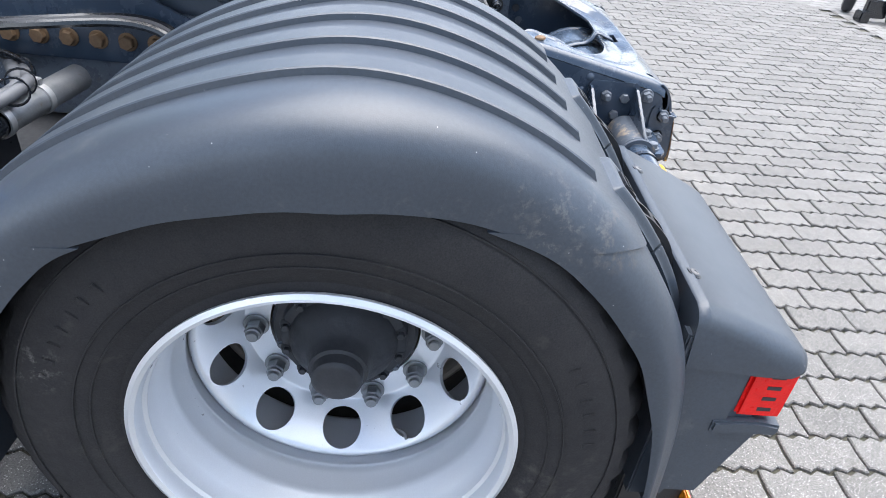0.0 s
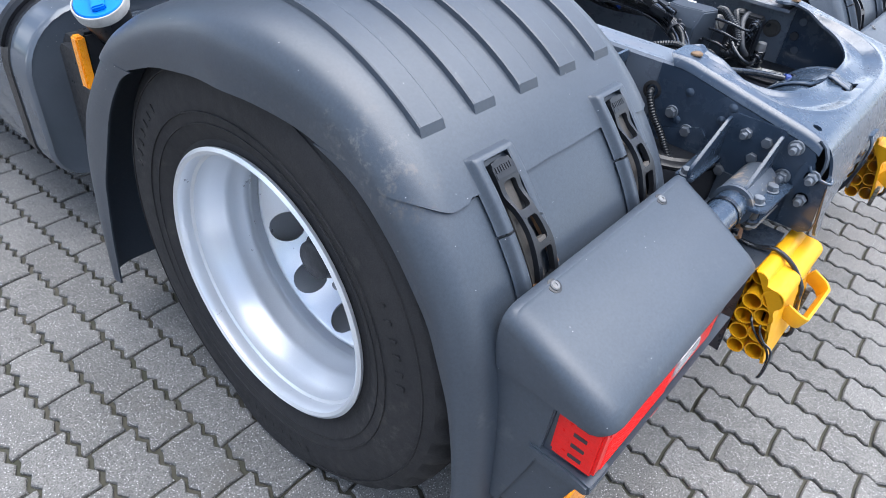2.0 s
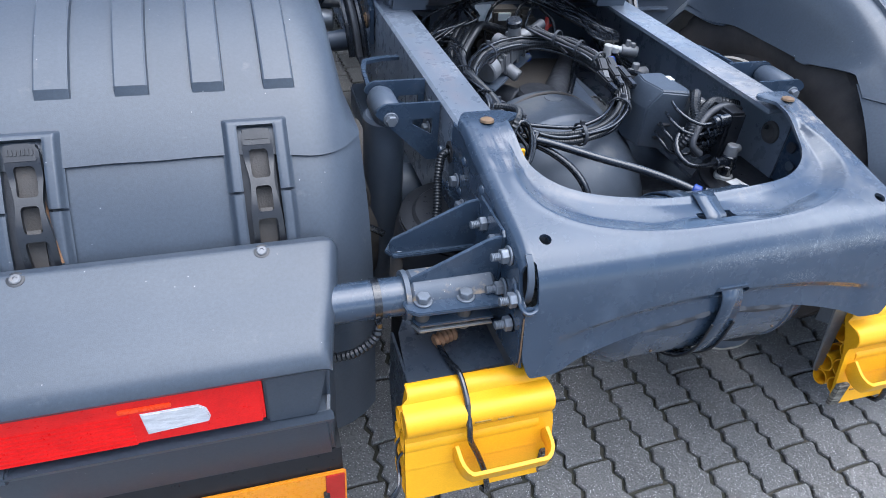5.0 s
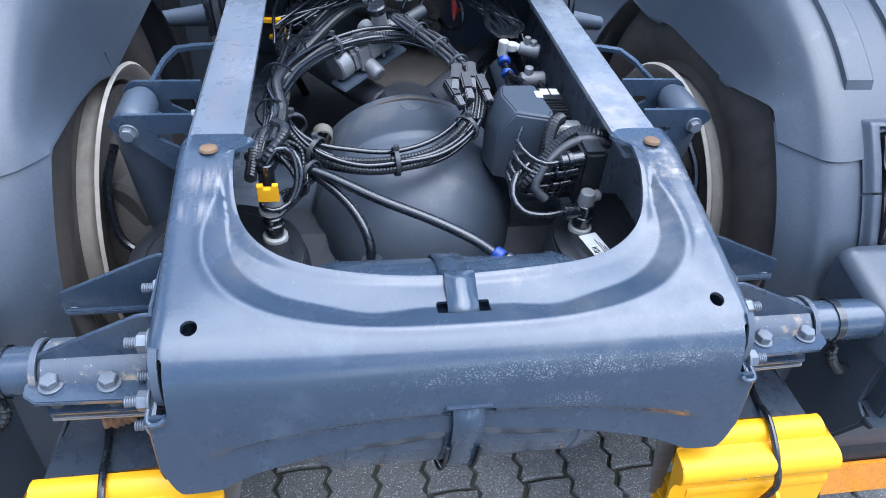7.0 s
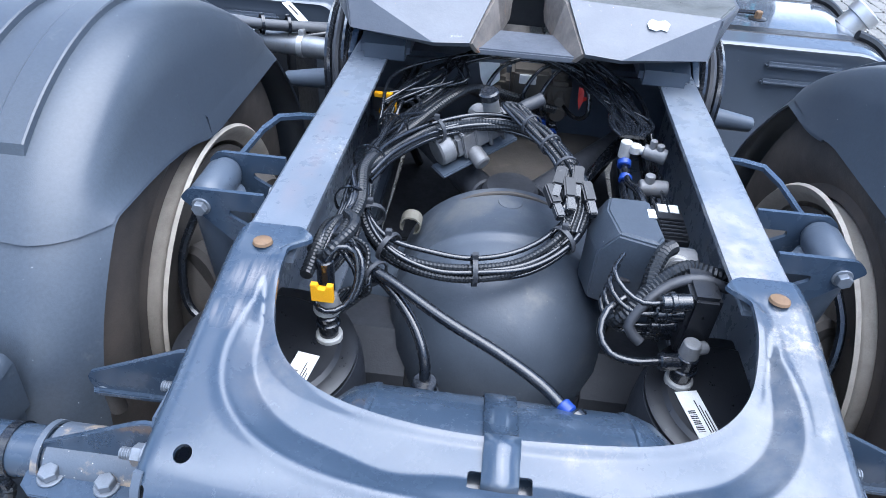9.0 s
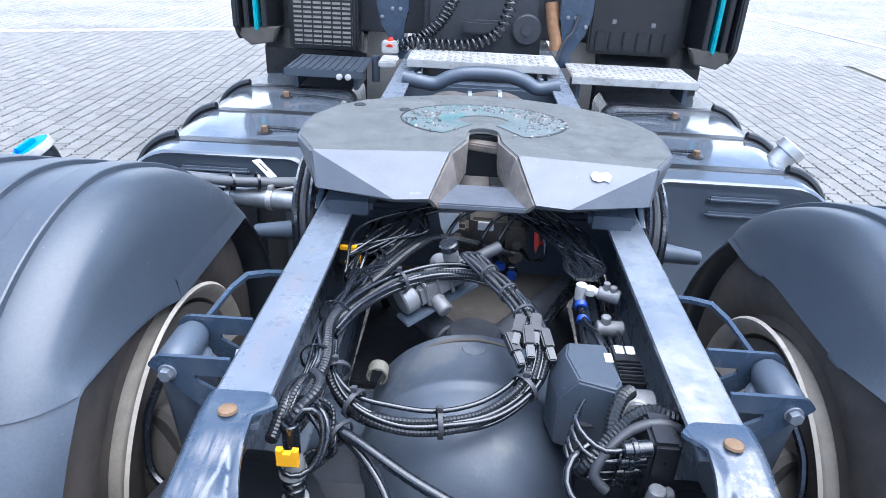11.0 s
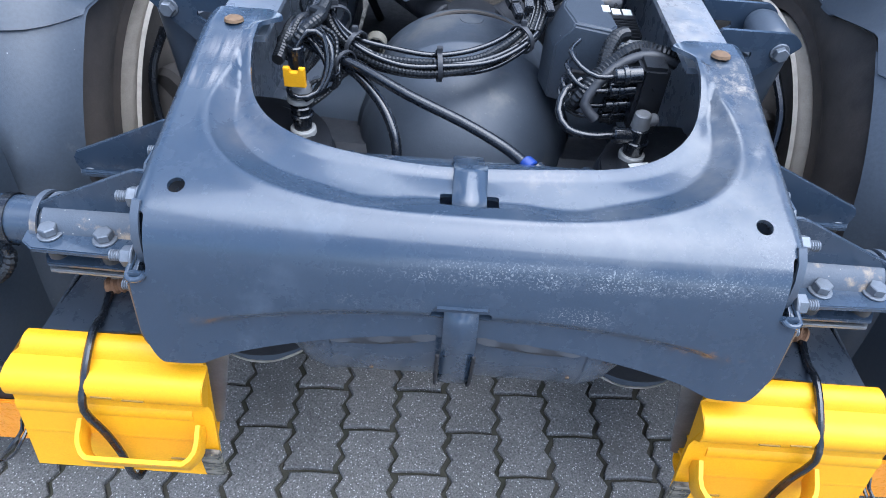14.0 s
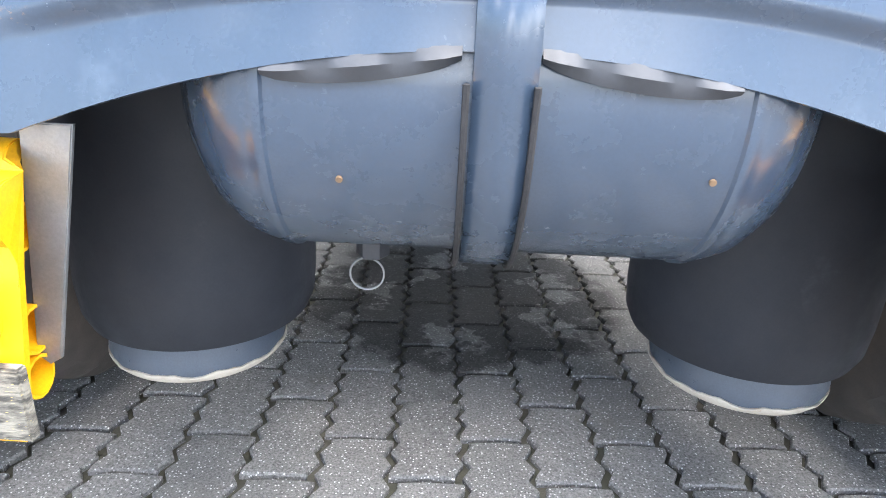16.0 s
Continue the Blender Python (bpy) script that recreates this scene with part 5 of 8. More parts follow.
for s in (-1, 1):
    bm = bmesh.new()
    m = Matrix.Translation((s * 0.26, 1.045, 0.9760)) @ Matrix.Rotation(radians(35), 4, "X")
    if s > 0:
        prism(bm, [(-0.020, -0.010), (-0.006, -0.014), (0.004, -0.010), (0.016, -0.014), (0.022, 0.004), (0.012, 0.012), (-0.004, 0.008), (-0.016, 0.013), (-0.024, 0.002)], lambda a, b, k: m @ Vector((a, b, (0.006, 0.0082)[k])))
        part("worn_sticker", bm, WHITE, fifth, "torn white sticker")


# ---- fuel tanks ----
def fuel_tank(s):
    g = thing("fuel_tank", (s * 0.87, 2.3, 0.22), "glossy dark grey fuel tank held by three steel straps", "fuel tank", "fuel tanks")
    sec = []
    for cx, cz, r, a0, a1 in ((1.05, 0.535, 0.19, 0, 90), (0.64, 0.665, 0.06, 90, 180), (0.64, 0.28, 0.06, 180, 270), (1.14, 0.32, 0.10, 270, 360)):
        sec += [(cx + r * math.cos(radians(a)), cz + r * math.sin(radians(a))) for a in range(a0, a1 + 1, 10)]

    def loop(y, shrink):
        return [(s * (0.92 + (o - 0.92) * (1 - shrink)), y, 0.47 + (z - 0.47) * (1 - shrink)) for o, z in sec]

    bm = bmesh.new()
    rings(bm, [loop(1.772, 0.07), loop(1.765, 0.03), loop(1.772, 0.008), loop(1.785, 0.0), loop(3.02, 0.0), loop(3.04, 0.03)])
    part("tank_body", bm, TANK, g, smooth=40)
    for z in (0.60, 0.655):
        bm = bmesh.new()
        box(bm, (s * 0.78, 1.752, z), (s * 1.02, 1.775, z + 0.02), 0.008)
        part("pressed_rib", bm, TANK, g)
    for y in (1.90, 2.30, 2.74):
        bm = bmesh.new()
        rings(bm, [[(s * (0.92 + (o - 0.92) * k), yy, 0.47 + (z - 0.47) * k) for o, z in sec] for yy, k in ((y - 0.026, 1.001), (y - 0.024, 1.014), (y + 0.024, 1.014), (y + 0.026, 1.001))], closed_ends=False)
        part("strap", bm, PLASTIC_BLACK, g, "black strap with rubber underlay", smooth=40)
        bm = bmesh.new()
        hose(bm, [(s * (1.05 + 0.205 * math.cos(radians(a))), y + 0.01, 0.535 + 0.205 * math.sin(radians(a))) for a in range(20, 81, 10)], 0.016, 8)
        part("tensioner", bm, PLASTIC_BLACK, g)
    for y in (1.92, 2.72):
        bm = bmesh.new()
        box(bm, (s * 0.385, y, 0.59), (s * 0.60, y + 0.08, 0.66), 0.006)
        part("bracket", bm, FRAME_DARK, g)
    if s > 0:
        bm = bmesh.new()
        lathe(bm, [(0, 0.045), (0.05, 0.045), (0.052, 0.055), (0.085, 0.055), (0.09, 0.048), (0.09, 0.001)], (s * 1.13, 2.10, 0.695), (s * 0.6, 0, 0.8), 28)
        part("filler_cap", bm, ALU, g, "silver screw filler cap")
    return g


for s in (-1, 1):
    fuel_tank(s)



# ---- lamp arm, its bracket and the frame's bolts ----
def lamp_arm(s):
    g = thing("lamp_arm", (s * 0.5, 0.115, 0.65), "grey steel tube and gusset bracket that carries the lamp housing", "bracket", "lamp arms")
    bm = bmesh.new()
    rod(bm, (s * 0.69, 0.115, 0.678), (s * 0.50, 0.115, 0.678), 0.033, seg=32)
    part("tube", bm, FRAME, g)
    bm = bmesh.new()
    rod(bm, (s * 0.545, 0.115, 0.678), (s * 0.400, 0.115, 0.678), 0.041, seg=28, bevel=0.006)
    part("socket", bm, SOCKET_PAINT, g, "grey cast socket with rust stains")
    bm = bmesh.new()
    lathe(bm, [(0.545, 0.039), (0.545, 0.0425), (0.553, 0.0425), (0.553, 0.034)], (0, 0.115, 0.678), (s, 0, 0), 28, closed=True)
    part("collar", bm, SOCKET_PAINT, g, "rust-stained collar")
    bm = bmesh.new()
    lathe(bm, [(0.592, 0.033), (0.592, 0.0355), (0.604, 0.0355), (0.604, 0.033)], (0, 0.115, 0.678), (s, 0, 0), 28, closed=True)
    part("cable_tie", bm, CABLE, g)
    bm = bmesh.new()
    box(bm, (s * 0.594, 0.074, 0.648), (s * 0.602, 0.086, 0.660), 0.001)
    part("tie_head", bm, CABLE, g)
    bm = bmesh.new()
    hose(bm, [(s * 0.598, 0.082, 0.650), (s * 0.603, 0.078, 0.632), (s * 0.618, 0.078, 0.612), (s * 0.640, 0.084, 0.592), (s * 0.668, 0.098, 0.575)], 0.0068, 10, ridge=0.0024, pitch=0.008)
    part("corrugated_cable", bm, CONDUIT, g, "black corrugated cable tied to the tube", smooth=18)
    for y, top, out in ((0.100, 0.785, 0.548), (0.212, 0.785, 0.552)):
        bm = bmesh.new()
        prism(bm, [(0.3885, 0.690), (0.3885, top), (0.405, top), (0.416, top - 0.004), (out - 0.006, 0.722), (out, 0.712), (out, 0.702), (out - 0.004, 0.690)], lambda a, b, k: (s * a, (y, y + 0.007)[k], b), 0.0012)
        part("gusset", bm, FRAME, g, "triangular gusset plate")
    bm = bmesh.new()
    prism(bm, [(0.096, 0.660), (0.096, 0.788), (0.104, 0.796), (0.210, 0.796), (0.219, 0.786), (0.219, 0.690), (0.190, 0.660)], lambda a, b, k: (s * (0.3884, 0.3930)[k], a, b), 0.001)
    part("back_plate", bm, FRAME, g, "flat plate bolted to the frame")
    bm = bmesh.new()
    prism(bm, [(0.395, 0.045), (0.54, 0.050), (0.557, 0.062), (0.560, 0.08), (0.552, 0.098), (0.395, 0.102)], lambda a, b, k: (s * a, b, (0.684, 0.692)[k]), 0.0015)
    part("flange", bm, FRAME, g)
    bm = bmesh.new()
    prism(bm, [(0.395, 0.205), (0.545, 0.205), (0.557, 0.225), (0.545, 0.245), (0.395, 0.25)], lambda a, b, k: (s * a, b, (0.684, 0.692)[k]), 0.0015)
    part("flange", bm, FRAME, g)
    for z in (0.640, 0.652):
        bm = bmesh.new()
        prism(bm, [(0.41, 0.055), (0.535, 0.058), (0.545, 0.075), (0.535, 0.095), (0.41, 0.098)], lambda a, b, k: (s * a, b, (z, z + 0.006)[k]), 0.0015)
        part("clamp_plate", bm, STEEL if z < 0.65 else FRAME, g)
    for o, y in ((0.527, 0.076), (0.456, 0.073), (0.535, 0.226)):
        bolt(g, BOLT, (s * o, y, 0.692), (0, 0, 1))
        bm = bmesh.new()
        rod(bm, (s * o, y, 0.632), (s * o, y, 0.684), 0.012, seg=12)
        part("spacer", bm, DIRTY, g)
    return g


FRAME_BOLTS = ((0.174, 0.762), (0.128, 0.758), (0.073, 0.768), (0.075, 0.700), (0.021, 0.720), (0.023, 0.668), (0.145, 0.715), (0.30, 0.715), (0.345, 0.745), (0.20, 0.66))
for s in (-1, 1):
    lamp_arm(s)
    for k, (y, z) in enumerate(FRAME_BOLTS):
        bolt(chassis, BOLT_STUB if k in (0, 2, 3, 4, 5) else BOLT, (s * 0.3885, y, z), (s, 0, 0), "bolt", "zinc coated hexagon bolt")
    # the corner slot: a bent web inside and a thick rounded lip below
    bm = bmesh.new()
    web = [(0.034, 0.796), (0.020, 0.785), (0.010, 0.766), (0.006, 0.745), (0.008, 0.724), (0.016, 0.712)]
    rings(bm, [[(s * 0.371, y, z), (s * 0.371, y + 0.004, z - 0.001), (s * 0.381, y + 0.006, z - 0.001), (s * 0.381, y + 0.002, z)] for y, z in web])
    part("corner_web", bm, FRAME_DARK, chassis, "bent web inside the corner slot", smooth=40)
    bm = bmesh.new()
    hose(bm, [(s * 0.368, -0.010, 0.724), (s * 0.373, -0.013, 0.7195), (s * 0.382, -0.0145, 0.718), (s * 0.389, -0.011, 0.719), (s * 0.3905, 0.002, 0.7205), (s * 0.3905, 0.017, 0.7235), (s * 0.3905, 0.028, 0.732), (s * 0.3905, 0.035, 0.7415)], 0.0036, 10)
    part("lower_lip", bm, FRAME, chassis, "thick rounded lip of the corner slot")
    bm = bmesh.new()
    hose(bm, [(s * 0.3895, -0.012, 0.708), (s * 0.3895, -0.017, 0.67), (s * 0.3895, -0.022, 0.63), (s * 0.389, -0.018, 0.606)], 0.0014, 6)
    part("bare_edge", bm, RUST_LIGHT, chassis, "thin bare edge with yellow rust")
    bm = bmesh.new()
    prism(bm, [(0.050, 0.604), (0.052, 0.722), (0.050, 0.738), (0.043, 0.745), (0.034, 0.741), (0.027, 0.730), (0.016, 0.723), (-0.008, 0.721), (-0.019, 0.615), (-0.012, 0.604)], lambda a, b, k: (s * (0.3882, 0.3925)[k], a, b), 0.0012)
    part("corner_plate", bm, FRAME, chassis, "bolted corner plate with a rounded edge")
    # a sheet metal bracket plate low on the rail
    bm = bmesh.new()
    prism(bm, [(0.235, 0.60), (0.235, 0.70), (0.27, 0.735), (0.36, 0.70), (0.43, 0.70), (0.43, 0.60)], lambda a, b, k: (s * (0.3885, 0.394)[k], a, b), 0.001)
    part("rail_plate", bm, FRAME, chassis)
    bm = bmesh.new()
    lathe(bm, [(0.385, 0.022), (0.389, 0.022), (0.391, 0.016), (0.386, 0.013)], (0, 0.405, 0.775), (s, 0, 0), 20, closed=True)
    part("grommet", bm, RUBBER, chassis)
    bm = bmesh.new()
    hose(bm, [(s * 0.37, 0.405, 0.775), (s * 0.402, 0.402, 0.772), (s * 0.418, 0.375, 0.735), (s * 0.43, 0.33, 0.69), (s * 0.455, 0.285, 0.64), (s * 0.47, 0.27, 0.56)], 0.0075, 10, ridge=0.0015)
    t = part("corrugated_hose", bm, CONDUIT, chassis, "black corrugated hose through the rail")


# ---- shock absorbers ----
def shock(s):
    g = thing("shock_absorber", (s * 0.49, 0.56, 0.30), "dark grey shock absorber hung from a twin plate bracket", "shock absorber", "shock absorbers")
    shape = [(0.388, 0.735), (0.388, 0.846), (0.49, 0.846), (0.506, 0.842), (0.518, 0.832), (0.522, 0.818), (0.516, 0.804), (0.47, 0.758), (0.43, 0.725), (0.405, 0.72)]

    def sheet(y):
        def at(u, v):
            return Vector((s * (0.388 + 0.136 * u), y, 0.718 + 0.130 * v))

        def keep(q):
            o, z = abs(q.x), q.z
            d = min(0.846 - z, o - 0.387)
            d = min(d, ((o - 0.405) * -0.70 + (z - 0.718) * 0.714) + 0.004 if o > 0.405 else 1)
            d = min(d, 0.034 - math.hypot(o - 0.489, z - 0.813) if o > 0.489 else 1)
            hole = max(-(o - 0.402), (o - 0.446), -(z - 0.775), z - 0.812)
            slanted = max(hole, (o - 0.402) * 0.6 - (z - 0.775))
            return min(d, slanted if slanted > -1 else d)

        bm = bmesh.new()
        cut_sheet(bm, 46, 44, at, keep)
        return bm

    for y in (0.487, 0.602):
        solid(part("bracket_plate", sheet(y), FRAME, g, "steel bracket plate with a cut-out", smooth=20), 0.007, 0)
    bm = bmesh.new()
    lathe(bm, [(0.495, 0.012), (0.495, 0.022), (0.505, 0.027), (0.512, 0.030), (0.578, 0.030), (0.585, 0.027), (0.595, 0.024), (0.595, 0.012)], (s * 0.489, 0, 0.815), (0, 1, 0), 28)
    part("bush", bm, FRAME_DARK, g, "steel rubber bush")
    bolt(g, BOLT, (s * 0.489, 0.484, 0.815), (0, -1, 0))
    bolt(g, BOLT, (s * 0.3885, 0.552, 0.805), (s, 0, 0))
    bolt(g, BOLT, (s * 0.3885, 0.552, 0.755), (s, 0, 0))
    bm = bmesh.new()
    rod(bm, (s * 0.489, 0.545, 0.80), (s * 0.475, 0.60, 0.30), 0.044, seg=28, bevel=0.006)
    part("damper_tube", bm, FRAME_DARK, g)
    bm = bmesh.new()
    rod(bm, (s * 0.475, 0.60, 0.31), (s * 0.47, 0.615, 0.22), 0.03, seg=20, bevel=0.004)
    part("lower_eye", bm, HUB, g)
    bm = bmesh.new()
    line = [(0.500, 0.66, 0.80), (0.492, 0.78, 0.80), (0.478, 0.835, 0.80), (0.44, 0.85, 0.80), (0.386, 0.855, 0.80)]
    rings(bm, [[(s * o, y, z - 0.004), (s * o, y, z + 0.004), (s * (o - 0.008), y - 0.014, z + 0.004), (s * (o - 0.008), y - 0.014, z - 0.004)] for o, y, z in line])
    part("stay", bm, FRAME, g, "bent flat steel stay")
    # brake cylinder and hose behind the wheel rim
    bm = bmesh.new()
    rod(bm, (s * 0.56, 0.56, 0.60), (s * 0.50, 0.66, 0.60), 0.055, seg=24, bevel=0.01)
    part("brake_cylinder", bm, DIRTY, g)
    bm = bmesh.new()
    hose(bm, [(s * 0.56, 0.60, 0.72), (s * 0.575, 0.545, 0.66), (s * 0.56, 0.50, 0.58), (s * 0.50, 0.48, 0.54)], 0.008, 8)
    part("brake_hose", bm, CABLE, g)
    return g


for s in (-1, 1):
    shock(s)


# ---- wheel chocks in their holders ----
def chock_holder(s):
    g = thing("chock_holder", (s * 0.5, 0.1, 0.34), "black steel holder under the frame for a wheel chock", "chock holder", "chock holders")
    bm = bmesh.new()
    prism(bm, [(0.392, 0.020), (0.552, 0.020), (0.561, 0.026), (0.548, 0.145), (0.52, 0.20), (0.392, 0.21)], lambda a, b, k: (s * a, b, (0.575, 0.580)[k] - 0.10 * max(a - 0.392, 0)), 0.001)
    part("top_plate", bm, HOLDER, g, "dark blue-black painted top plate")
    bm = bmesh.new()
    prism(bm, [(0.027, 0.562), (0.019, 0.336), (0.108, 0.343), (0.15, 0.44), (0.15, 0.562)], lambda a, b, k: (s * (0.556, 0.561)[k], a, b), 0.001)
    part("side_plate", bm, HOLDER, g, "black side plate with a slanting edge")
    bm = bmesh.new()
    prism(bm, [(0.296, 0.590), (0.334, 0.590), (0.354, 0.404), (0.345, 0.396), (0.335, 0.402)], lambda a, b, k: (s * a, (0.001, 0.006)[k], b), 0.001)
    part("hanger", bm, STEEL, g, "pale galvanised hanger plate")
    bm = bmesh.new()
    prism(bm, [(0.388, 0.585), (0.388, 0.66), (0.396, 0.66), (0.396, 0.587), (0.52, 0.575), (0.52, 0.569)], lambda a, b, k: (s * a, (0.13, 0.20)[k], b), 0.001)
    part("bracket", bm, FRAME_DARK, g)
    bolt(g, BOLT, (s * 0.43, 0.15, 0.580), (0, 0, 1))
    bm = bmesh.new()
    hose(bm, [(s * 0.455, 0.105, 0.582), (s * 0.475, 0.100, 0.581), (s * 0.496, 0.094, 0.578)], 0.011, 12, ridge=0.003, pitch=0.008)
    part("spring", bm, RUST, g, "rusty tension spring")
    bm = bmesh.new()
    hose(bm, [(s * 0.490, 0.094, 0.578), (s * 0.484, 0.05, 0.574), (s * 0.478, 0.012, 0.585), (s * 0.476, -0.030, 0.566), (s * 0.478, -0.062, 0.530), (s * 0.476, -0.067, 0.505), (s * 0.462, -0.070, 0.470), (s * 0.448, -0.078, 0.430), (s * 0.440, -0.086, 0.385), (s * 0.438, -0.065, 0.366), (s * 0.44, 0.02, 0.362)], 0.0052, 10)
    part("elastic_cord", bm, CABLE, g, "black elastic cord over the chock")
    return g


def tube_open(bm, a, b, r, wall=0.0025, seg=14):
    a, b = Vector(a), Vector(b)
    m = axis_frame(b - a)
    ring = lambda at, rr: [at + m @ Vector((rr * math.cos(2 * math.pi * k / seg), rr * math.sin(2 * math.pi * k / seg), 0)) for k in range(seg)]
    rings(bm, [ring(a, r), ring(b, r), ring(b, r - wall), ring(a, r - wall)], closed_ends=False, wrap=True)


def chock(s):
    g = thing("wheel_chock", (s * 0.45, -0.02, 0.37), "bright yellow ribbed plastic wheel chock with a carrying handle", "wheel chock", "wheel chocks")
    o0, o1 = 0.318, 0.582
    cells = [(0.006, 0.556, 0.019), (-0.034, 0.536, 0.021), (-0.002, 0.513, 0.020), (-0.034, 0.490, 0.020), (0.000, 0.472, 0.020), (-0.040, 0.446, 0.021), (-0.004, 0.430, 0.020), (-0.048, 0.402, 0.020), (-0.010, 0.392, 0.018),
             (0.040, 0.540, 0.019), (0.040, 0.498, 0.019), (0.038, 0.454, 0.019), (0.030, 0.412, 0.018)]
    for y, z, r in cells:
        bm = bmesh.new()
        tube_open(bm, (s * (o0 + (0.028 if y < 0.0 else 0.10)), y, z), (s * (0.552 if y > 0.005 else o1 - (0.012 if z > 0.55 else 0.0)), y, z), r)
        part("tube_cell", bm, YELLOW, g, smooth=40)
    # the rear wall: two round ribs, then a flat face that leans outwards
    bm = bmesh.new()
    ribs = [(0.006 + 0.021 * math.cos(radians(a)), 0.556 + 0.021 * math.sin(radians(a))) for a in range(60, 171, 22)]
    ribs += [(-0.034 + 0.0235 * math.cos(radians(a)), 0.536 + 0.0235 * math.sin(radians(a))) for a in range(80, 241, 20)]
    wall = ribs + [(-0.048, 0.505), (-0.052, 0.490), (-0.062, 0.44), (-0.0745, 0.381), (-0.068, 0.379), (-0.056, 0.44), (-0.044, 0.50), (-0.030, 0.52), (-0.012, 0.54), (0.002, 0.56)]
    prism(bm, wall, lambda a, b, k: (s * (o0 + (0.022 if a > -0.014 else 0.006 if b > 0.515 else 0.0), o1 - (0.012 if a > -0.014 else 0.0))[k], a, b), 0.0012)
    part("rear_wall", bm, YELLOW, g, smooth=25)
    for x, z in ((0.40, 0.532), (0.44, 0.535), (0.36, 0.41)):
        bm = bmesh.new()
        box(bm, (s * x, -0.0590 if z > 0.5 else -0.0700, z), (s * (x + 0.028), -0.052 if z > 0.5 else -0.06, z + 0.0025), 0.0004)
        part("scratch", bm, YELLOW_DIRTY, g)
    # handle: a loop that stands out from the wall and slopes down
    bm = bmesh.new()
    path = [(0.496, -0.052, 0.470), (0.492, -0.080, 0.456), (0.480, -0.095, 0.446), (0.46, -0.0975, 0.446), (0.36, -0.1005, 0.452), (0.345, -0.099, 0.454), (0.334, -0.085, 0.462), (0.336, -0.055, 0.478)]
    line = smooth_line([(s * x, y, z) for x, y, z in path], 0.010)
    loops = []
    for i, q in enumerate(line):
        d = (line[min(i + 1, len(line) - 1)] - line[max(i - 1, 0)]).normalized()
        side = d.cross(Vector((0, -0.35, 0.94))).normalized()
        up = side.cross(d)
        loops.append([q + side * a + up * b for a, b in ((0.003, 0.020), (-0.003, 0.020), (-0.004, 0.017), (-0.004, -0.012), (-0.003, -0.015), (0.003, -0.015), (0.004, -0.012), (0.004, 0.017))])
    rings(bm, loops)
    part("handle", bm, YELLOW, g, "moulded carrying handle standing off the wall", smooth=50)
    bm = bmesh.new()
    box(bm, (s * 0.3135, -0.076, 0.381), (s * 0.342, -0.066, 0.440), 0.002)
    part("worn_corner", bm, SCRAPED, g, "scuffed dirty corner")
    bm = bmesh.new()
    hose(bm, [(s * 0.55, -0.030, 0.480), (s * 0.588, -0.040, 0.462), (s * 0.592, -0.058, 0.440), (s * 0.596, -0.074, 0.436), (s * 0.606, -0.082, 0.425), (s * 0.630, -0.084, 0.398), (s * 0.640, -0.080, 0.390), (s * 0.628, -0.082, 0.392), (s * 0.604, -0.080, 0.410), (s * 0.592, -0.068, 0.428), (s * 0.588, -0.045, 0.440), (s * 0.588, -0.020, 0.470), (s * 0.555, -0.005, 0.490)], 0.0026, 6, 0.006)
    part("wire_loop", bm, CABLE, g, "thin black wire loop")
    return g


for s in (-1, 1):
    chock_holder(s)
    chock(s)

# ---- bay between the rails: valves, connectors and cables ----
BAY = "in the bay between the frame rails"


def fitting(name, parts, label, category, base):
    """A small fitting out of (part, material, list of rods, label)."""
    g = thing(name, base, label, category)
    for pname, mat, rods, plabel in parts:
        bm = bmesh.new()
        for a, b, r0, r1 in rods:
            rod(bm, a, b, r0, r1, seg=16, bevel=min(0.002, r0 * 0.2))
        part(pname, bm, mat, g, plabel)
    return g


def up(x, y, z0, z1, r0, r1=None):
    return ((x, y, z0), (x, y, z1), r0, r1 if r1 else r0)


lx, ly = -0.266, 0.377
fitting("air_fitting", (
    ("base_ring", WHITE_PLASTIC, [up(lx, ly, 0.668, 0.680, 0.021)], "white plastic base ring"),
    ("stem", CABLE, [up(lx, ly, 0.678, 0.735, 0.015), up(lx, ly, 0.700, 0.708, 0.019), up(lx, ly, 0.716, 0.722, 0.018)], ""),
    ("cap", VALVE, [up(lx, ly, 0.738, 0.758, 0.020, 0.017)], "dusty grey cap"),
    ("white_ring", WHITE_PLASTIC, [up(lx, ly, 0.728, 0.740, 0.021)], ""),
    ("plug", CABLE, [up(lx - 0.003, ly + 0.012, 0.752, 0.815, 0.013)], "black cable plug"),
), "black air fitting with yellow clip on the air spring", "air fitting", (lx, ly, 0.668))
yc = thing("connector_clip", (-0.266, 0.360, 0.76), "bright yellow plastic connector clip", "clip")
bm = bmesh.new()
prism(bm, [(-0.016, 0), (-0.016, 0.030), (-0.007, 0.030), (-0.006, 0.022), (0.006, 0.022), (0.007, 0.030), (0.016, 0.030), (0.016, 0)], lambda a, b, k: (-0.266 + a, (0.352, 0.362)[k], 0.765 + b), 0.001)
part("clip_body", bm, YELLOW, yc)
rx, ry = 0.268, 0.372
